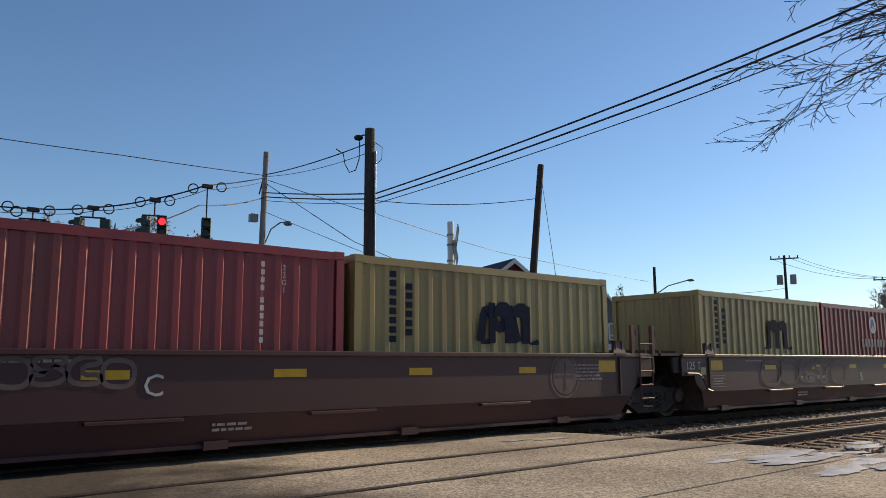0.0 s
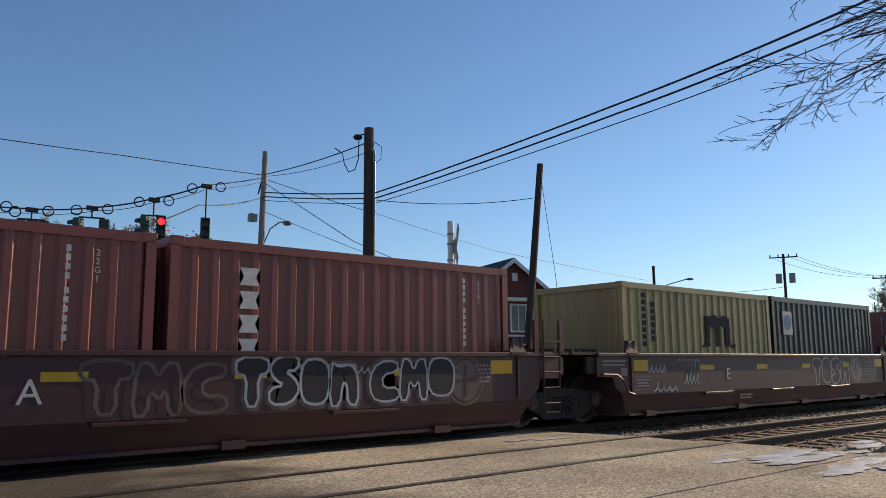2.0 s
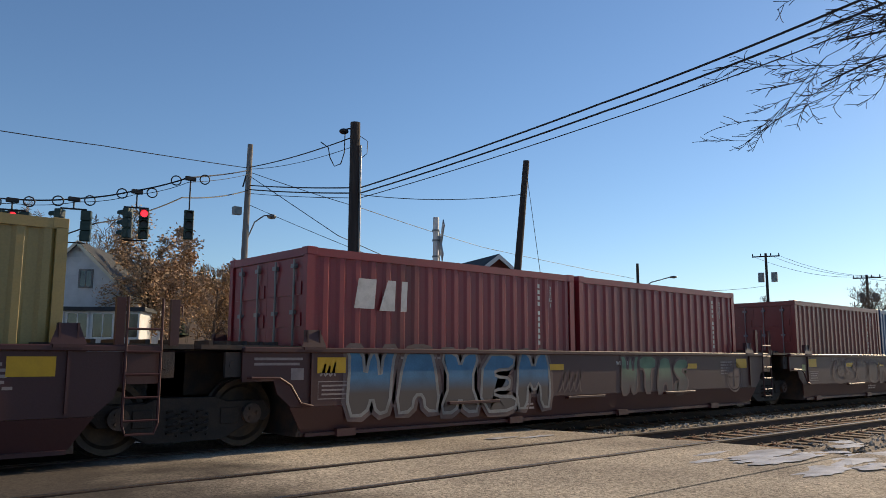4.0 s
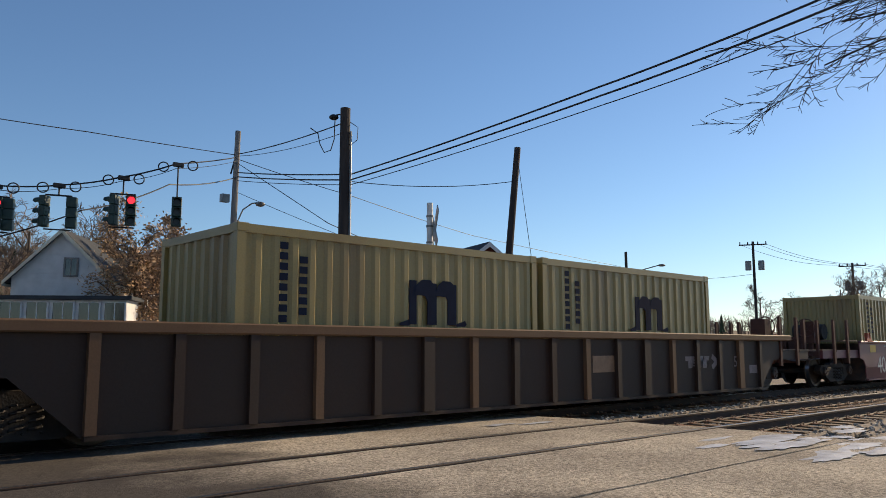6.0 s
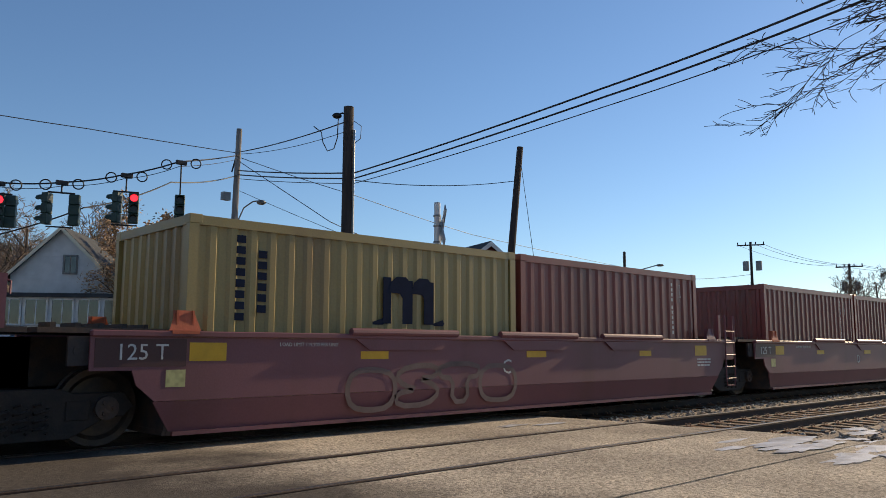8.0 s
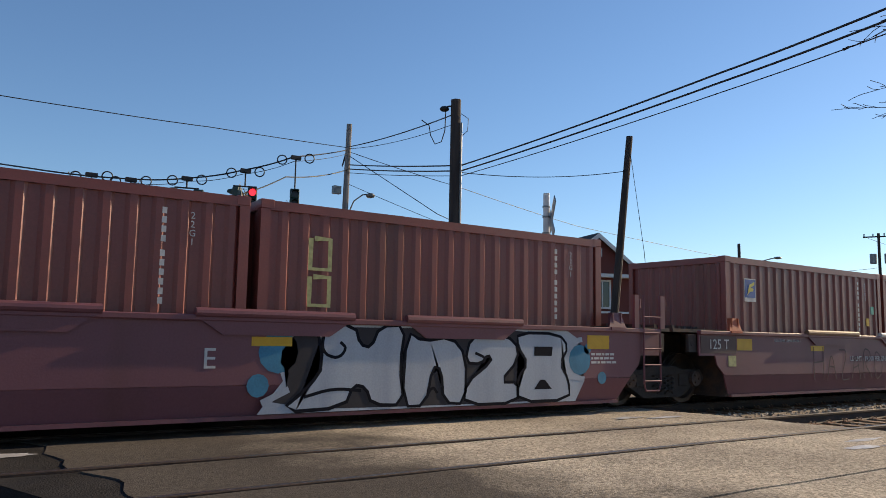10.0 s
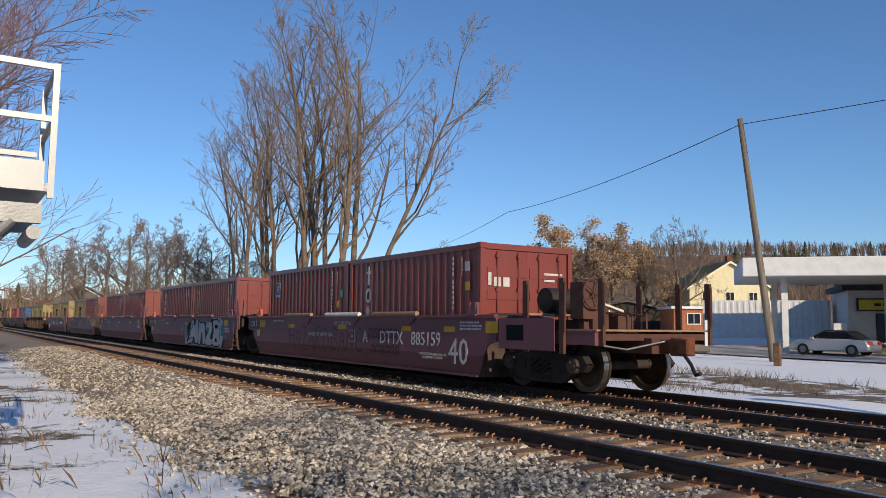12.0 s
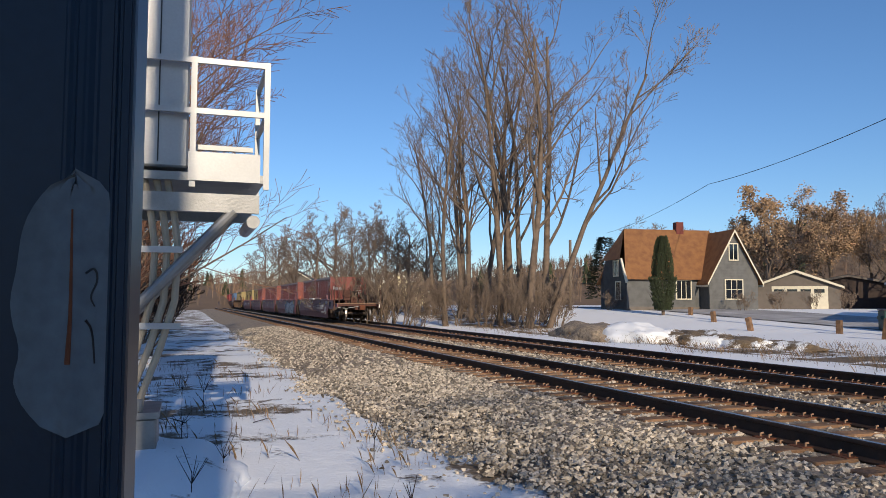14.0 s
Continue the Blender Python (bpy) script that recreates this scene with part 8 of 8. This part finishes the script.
def car(x, y, z, rz, paintname, label, tall=False):
    c = thing("parked_car", label, "car", "parked cars", pose(x, y, z, 0, 0, rz))
    H = 0.28 if tall else 0.0
    body = [(-2.25, 0.35), (-2.3, 0.62), (-2.15, 0.88 + H), (-1.0, 0.95 + H), (1.0, 0.95 + H), (1.9, 0.85 + H * 0.8), (2.25, 0.65), (2.3, 0.35), (2.0, 0.25), (-2.0, 0.25)]
    part("body", bevel(slab(B(), body, -0.88, 0.88), 0.06), M[paintname], c)
    cab = [(-1.75, 0.94 + H), (-1.15, 1.36 + H), (0.25, 1.40 + H), (1.15, 0.95 + H)]
    part("cabin", bevel(slab(B(), cab, -0.74, 0.74), 0.05), M["glassdark"], c)
    roof = [(-1.15, 1.35 + H), (-1.0, 1.42 + H), (0.15, 1.45 + H), (0.3, 1.39 + H)]
    part("roof", slab(B(), roof, -0.70, 0.70), M[paintname] if tall else M["blackm"], c)
    for wx in (-1.40, 1.40):
        for s in (-1, 1):
            w = part("wheel", tube(B(), [(wx, s * 0.72, 0.33), (wx, s * 0.92, 0.33)], 0.33, seg=20), M["tyre"], c)
            rim = tube(B(), [(wx, s * 0.915, 0.33), (wx, s * 0.93, 0.33)], 0.20, seg=10)
            part("rim", rim, M["galv"], w)
    for s in (-0.6, 0.6):
        part("tail_lamp", box(B(), -2.32, -2.22, s - 0.2, s + 0.2, 0.66, 0.82), M["reddoor"], c)
        part("headlamp", box(B(), 2.2, 2.3, s - 0.18, s + 0.18, 0.58, 0.72), M["alu"], c)
    for s in (-1, 1):
        part("mirror", box(B(), 0.72, 0.9, s * 0.95 - 0.08, s * 0.95 + 0.08, 0.92 + H, 1.06 + H), M[paintname], c)
    return c


car(*at2(121.3, 51), gz(*at2(121.3, 51)) + 0.02, 185, "carpaint", "silver convertible with a black soft top parked on the street")
car(*at2(74.6, 31), -0.12, 205, "carpaint2", "dark car waiting at the junction", True)
# dumpster and bin by the street
for b, d, w, nm, ma in ((131.7, 52, 2.0, "dumpster", "dumpgreen"), (130.0, 51, 1.5, "refuse_bin", "taupe")):
    x, y = at2(b, d)
    q = thing(nm, "dark green steel dumpster with sloped lid" if nm == "dumpster" else "taupe refuse bin with a dark lid", "dumpster", "", pose(x, y, gz(x, y) - 0.02, 0, 0, 55))
    part("body", bevel(box(B(), -w / 2, w / 2, -0.7, 0.7, 0.12, 1.2), 0.04), M[ma], q)
    part("lid", box(B(), -w / 2 - 0.03, w / 2 + 0.03, -0.74, 0.74, 1.2, 1.27), M["blackm"], q)
    for s in (-1, 1):
        part("lift_pocket", box(B(), s * (w / 2 + 0.06) - 0.05, s * (w / 2 + 0.06) + 0.05, -0.4, 0.4, 0.7, 0.9), M[ma], q)
        part("foot", box(B(), s * w * 0.35 - 0.08, s * w * 0.35 + 0.08, -0.5, 0.5, 0.0, 0.12), M["blackm"], q)
# timber bollards along the verge
for px, py, lean, hh in ((-52.3, 37.5, 0, 0.6), (-45.9, 34.8, -6, 0.75), (-38.3, 31.6, -12, 0.8), (-34.3, 34.1, 0, 0.75), (-29.0, 31.5, 8, 1.0), (-21.5, 31.0, 0, 1.0), (-13.0, 30.0, 2, 1.0)):
    q = thing("bollard", "short weathered timber post by the verge", "post", "bollards along the verge", pose(px, py, gz(px, py) - 0.25, 0, lean, 20))
    part("post", bevel(box(B(), -0.14, 0.14, -0.14, 0.14, 0, hh + 0.25), 0.02), M["tie"], q)
# heaps of snow and earth along the verge
for b, d, rx, ry, hz, sn in ((151.4, 37, 2.6, 1.3, 0.72, 0.1), (148.3, 35.5, 2.3, 1.4, 0.85, 0.66), (146.0, 35, 1.7, 1.0, 0.55, 0.56), (143.9, 34, 2.1, 1.0, 0.55, 0.50), (141.7, 33, 2.0, 0.9, 0.42, 0.52), (139.0, 32.5, 2.2, 0.8, 0.28, 0.46)):
    x, y = at2(b, d)
    bm = B()
    bmesh.ops.create_icosphere(bm, subdivisions=4, radius=1.0)
    for v in bm.verts:
        k = 1 + 0.28 * noise.noise(v.co * 2.2 + Vector((x, y, 0))) + 0.12 * noise.noise(v.co * 6 + Vector((x, y, 5)))
        v.co = Vector((v.co.x * rx * k, v.co.y * ry * k, v.co.z * hz * k))
    ob = part("snow_heap", bm, M["ground"] if sn > 0.2 else M["bed"], None, smooth=True)
    at = ob.data.attributes.new("snow", 'FLOAT', 'POINT')
    at.data.foreach_set("value", [sn] * len(ob.data.vertices))
    ob.location = (x, y, gz(x, y))
    tagged(ob, "ploughed heap of snow and earth on the verge" if sn > 0.2 else "heap of grey gravel on the verge", "snow heap", "heaps on the verge", "stuff")
# street behind the verge
v, f = [], []
xs = [-130 + 4 * i for i in range(46)]
for i, x in enumerate(xs):
    for y in (38.5, 40.5, 42.5, 44.5, 46.0):
        v.append((x, y, gz(x, y) + 0.05))
for i in range(len(xs) - 1):
    for j in range(4):
        f.append((i * 5 + j, (i + 1) * 5 + j, (i + 1) * 5 + j + 1, i * 5 + j + 1))
me = pyd("street", v, f)
me.materials.append(M["street"])
tagged(new("street", me), "pale salted street beyond the line", "road", kind="structure")

# ---------- near side: signal structure and the dark post ----------
SX = -8.15
s = thing("signal_structure", "silver signal equipment case on a railed platform with tubular braces", "signal mast", "")
part("equipment_case", bevel(box(B(), SX - 0.9, SX - 0.02, -1.6, -0.02, 2.50, 6.2), 0.02), M["alu"], s)
for y in (-0.30, -0.62, -1.1):
    part("door_seam", box(B(), SX - 0.022, SX - 0.012, y - 0.006, y + 0.006, 2.55, 6.1), M["blackm"], s)
for z in (3.05, 3.45, 4.15):
    part("hinge", box(B(), SX - 0.022, SX + 0.004, -0.66, -0.46, z, z + 0.05), M["galv"], s)
bm = box(B(), SX - 1.0, SX + 0.10, -1.7, 0.70, 2.36, 2.44)
part("platform_deck", bm, M["galv"], s)
part("platform_beam", box(B(), SX + 0.02, SX + 0.10, -1.7, 0.66, 2.06, 2.24), M["galv"], s)
part("platform_beam", box(B(), SX - 0.95, SX - 0.87, -1.7, 0.66, 2.06, 2.24), M["galv"], s)
part("kick_plate", box(B(), SX + 0.107, SX + 0.122, -0.02, 0.66, 2.36, 2.64), M["alu"], s)
for y in (-0.55, 0.02, 0.72):
    part("rail_post", box(B(), SX + 0.055, SX + 0.105, y - 0.028, y + 0.028, 2.30, 3.58), M["alu"], s)
part("rail_post", box(B(), SX - 0.98, SX - 0.93, 0.69, 0.74, 2.30, 3.58), M["alu"], s)
for z in (3.52, 3.02):
    bm = box(B(), SX + 0.06, SX + 0.10, -1.7, 0.75, z, z + 0.055)
    box(bm, SX - 0.98, SX + 0.06, 0.70, 0.74, z, z + 0.055)
    part("guard_rail", bm, M["alu"], s)
bm = box(B(), SX - 0.35, SX - 0.30, 0.02, 0.62, 2.74, 2.79)
box(bm, SX - 0.35, SX - 0.30, 0.02, 0.07, 2.44, 2.74)
part("guard_rail", bm, M["alu"], s)
for o in (0.0, -0.85):
    part("brace", tube(B(), [(SX + 0.05 + o, 0.42, 2.08), (SX + 0.05 + o, -0.60, 0.98)], 0.055, seg=12), M["galv"], s)
part("cross_tube", tube(B(), [(SX - 0.95, 0.60, 1.97), (SX + 0.16, 0.60, 1.97)], 0.065, seg=14), M["galv"], s)
part("column", box(B(), SX - 0.55, SX - 0.25, -0.75, -0.45, -0.3, 2.4), M["galv"], s)
for z in (1.66, 0.93):
    part("conduit_bracket", box(B(), SX + 0.02, SX + 0.07, -0.50, -0.05, z, z + 0.06), M["alu"], s)
for y in (-0.30, -0.19, -0.09):
    part("conduit", tube(B(), [(SX - 0.02, y - 0.12, 2.4), (SX, y - 0.04, 2.0), (SX, y, 1.7), (SX, y - 0.02, 1.2), (SX, y - 0.14, 0.75), (SX, y - 0.30, 0.3), (SX, y - 0.36, -0.4)], 0.034, seg=10), M["conduit"], s)
part("base_plate", box(B(), SX - 0.8, SX + 0.12, -1.1, -0.22, 0.10, 0.16), M["galv"], s)
for y in (-0.4, -0.95):
    part("anchor_bolt", tube(B(), [(SX + 0.02, y, -0.1), (SX + 0.02, y, 0.28)], 0.03, seg=8), M["galv"], s)
part("gusset", slab(B(), [(SX - 0.24, 0.16), (SX + 0.04, 0.16), (SX - 0.22, 0.75)], -0.62, -0.58), M["galv"], s)
part("pedestal", bevel(box(B(), SX - 0.8, SX + 0.08, -1.1, -0.24, -0.7, 0.10), 0.02), M["galv"], s)
bm = B()
bmesh.ops.create_icosphere(bm, subdivisions=5, radius=1.0)
for v in bm.verts:
    k = 1 + 0.16 * noise.noise(v.co * 2.0) + 0.05 * noise.noise(v.co * 7)
    v.co = Vector((v.co.x * 2.2 * k, v.co.y * 1.35 * k, v.co.z * 0.36 * k))
ob = part("earth_mound", bm, M["ground"], None, smooth=True)
at = ob.data.attributes.new("snow", 'FLOAT', 'POINT')
at.data.foreach_set("value", [0.60] * len(ob.data.vertices))
ob.location = (SX + 0.2, -0.75, -0.50)
tagged(ob, "low mound of brown earth and dead grass round the footing", "earth mound", "", "stuff")
# the dark post close to the eye
DX, DY = -1.47, -0.10
d = thing("steel_post", "dark navy steel post with a scraped patch and rust", "post", "", pose(DX, DY, 0, 0, 0, 0))
bm = B()
prof = [(0.0, 0.0), (0.015, -0.004), (0.018, -0.022), (0.002, -0.03), (0.0, -0.055), (0.008, -0.07), (0.012, -0.085), (0.0, -0.098), (-0.004, -0.20), (-0.002, -0.42), (-0.30, -0.42), (-0.30, 0.0)]
a = [bm.verts.new((x, y, -0.55)) for x, y in prof]
b = [bm.verts.new((x, y, 3.1)) for x, y in prof]
for i in range(len(prof)):
    j = (i + 1) % len(prof)
    bm.faces.new((a[i], a[j], b[j], b[i]))
bm.faces.new(a[::-1]); bm.faces.new(b)
bmesh.ops.recalc_face_normals(bm, faces=bm.faces[:])
part("shaft", bevel(bm, 0.004, 2), M["navypost"], d)
bm = B()
# the patch lies on the moulded face: follow its relief
ys = [p[1] for p in prof[:10]][::-1]
xs2 = [p[0] for p in prof[:10]][::-1]


def relief(y):
    return float(np.interp(y, ys, xs2))


rows = []
for iz in range(25):
    z = 1.005 + 0.39 * iz / 24
    c = (z - 1.20) / 0.195
    hw = 0.078 * math.sqrt(max(0.0, 1 - abs(c) ** 3)) * (1 + 0.16 * noise.noise((z * 12, 2, 0))) * (1 - 0.1 * smooth(0.5, 1.0, c))
    row = []
    for iy in range(13):
        y = -0.080 - hw * (1 + 0.12 * noise.noise((z * 17, 5, 0))) + 2 * hw * iy / 12
        y = min(y, -0.031)
        dz = 0.030 * noise.noise((iy * 0.9, 3, 1)) * smooth(0.4, 1.0, c)
        row.append(bm.verts.new((relief(y) + 0.0035, y, z - 0.012 + dz)))
    rows.append(row)
for r0, r1 in zip(rows, rows[1:]):
    for i in range(12):
        bm.faces.new((r0[i], r0[i + 1], r1[i + 1], r1[i]))
bmesh.ops.remove_doubles(bm, verts=bm.verts[:], dist=1e-5)
bmesh.ops.recalc_face_normals(bm, faces=bm.faces[:])
part("scraped_patch", bm, M["frost"], d, "bare scraped metal patch", smooth=True)
part("rust_streak", tube(B(), [(relief(-0.082) + 0.003, -0.082, 1.10), (relief(-0.080) + 0.003, -0.080, 1.17), (relief(-0.082) + 0.003, -0.082, 1.33)], 0.0042, 0.0015, 6), M["rust"], d)
SCRAWL = [[(-0.062, 1.235), (-0.050, 1.245), (-0.044, 1.225), (-0.056, 1.20), (-0.048, 1.185)], [(-0.060, 1.165), (-0.050, 1.15), (-0.046, 1.10)]]
for ln in SCRAWL:
    part("scrawl", tube(B(), [(relief(y) + 0.0045, y, z) for y, z in rounded(ln)], 0.0022, 0.0012, 5), M["blackm"], d)
part("footing", bevel(box(B(), -0.45, 0.1, -0.55, 0.12, -0.75, -0.40), 0.02), M["galv"], d)

# ---------- track, last ----------
build_track(N1, N2, True, "rusty-sided steel rails spiked to weathered timber ties")
build_track(F1, F2, False, "rusty-sided steel rails on dark timber ties under the train")
stones("ballast_stones", 26000, -17, 1.3, 1.75, 5.55, 0.018, 0.042, 1, "loose pale and grey crushed stones on the shoulder", 1.3)
stones("ballast_stones", 15000, -45, 1.3, 1.9, 5.55, 0.022, 0.05, 2, "loose pale and grey crushed stones on the shoulder", 1.0)
stones("ballast_stones", 17000, -34, 1.3, 5.7, 9.2, 0.018, 0.042, 3, "crushed stones between the rails and tracks", 1.0)
stones("ballast_stones", 7000, 11.2, 34, 4.2, 9.2, 0.02, 0.05, 4, "crushed stones east of the crossing", 1.0)
stones("ballast_stones", 6000, -30, 1.3, 9.3, 12.6, 0.02, 0.045, 5, "crushed stones under the far track", 1.0)


def motions():
    """The train rolls west at an even pace; the wheels of the cars that pass close by turn with it."""
    for ob, u0, y, z in TRAIN:
        walk(ob, [(t, pose(u0 - SPEED * t, y, z)) for t in (0.0, 7.0, 14.0)])
    for w, a, s in [q for q in SPIN if q[0].parent.parent in NEAR]:
        rows = []
        for i in range(421):
            t = i / 30
            rows.append((t, Matrix.Translation((a, s * 0.7525, 0.487)) @ pose(0, 0, 0, 0, -math.degrees(SPEED * t / 0.46) % 360, 0) @ pose(0, 0, 0, 0, 0, 0 if s < 0 else 180)))
        walk(w, rows)


motions()
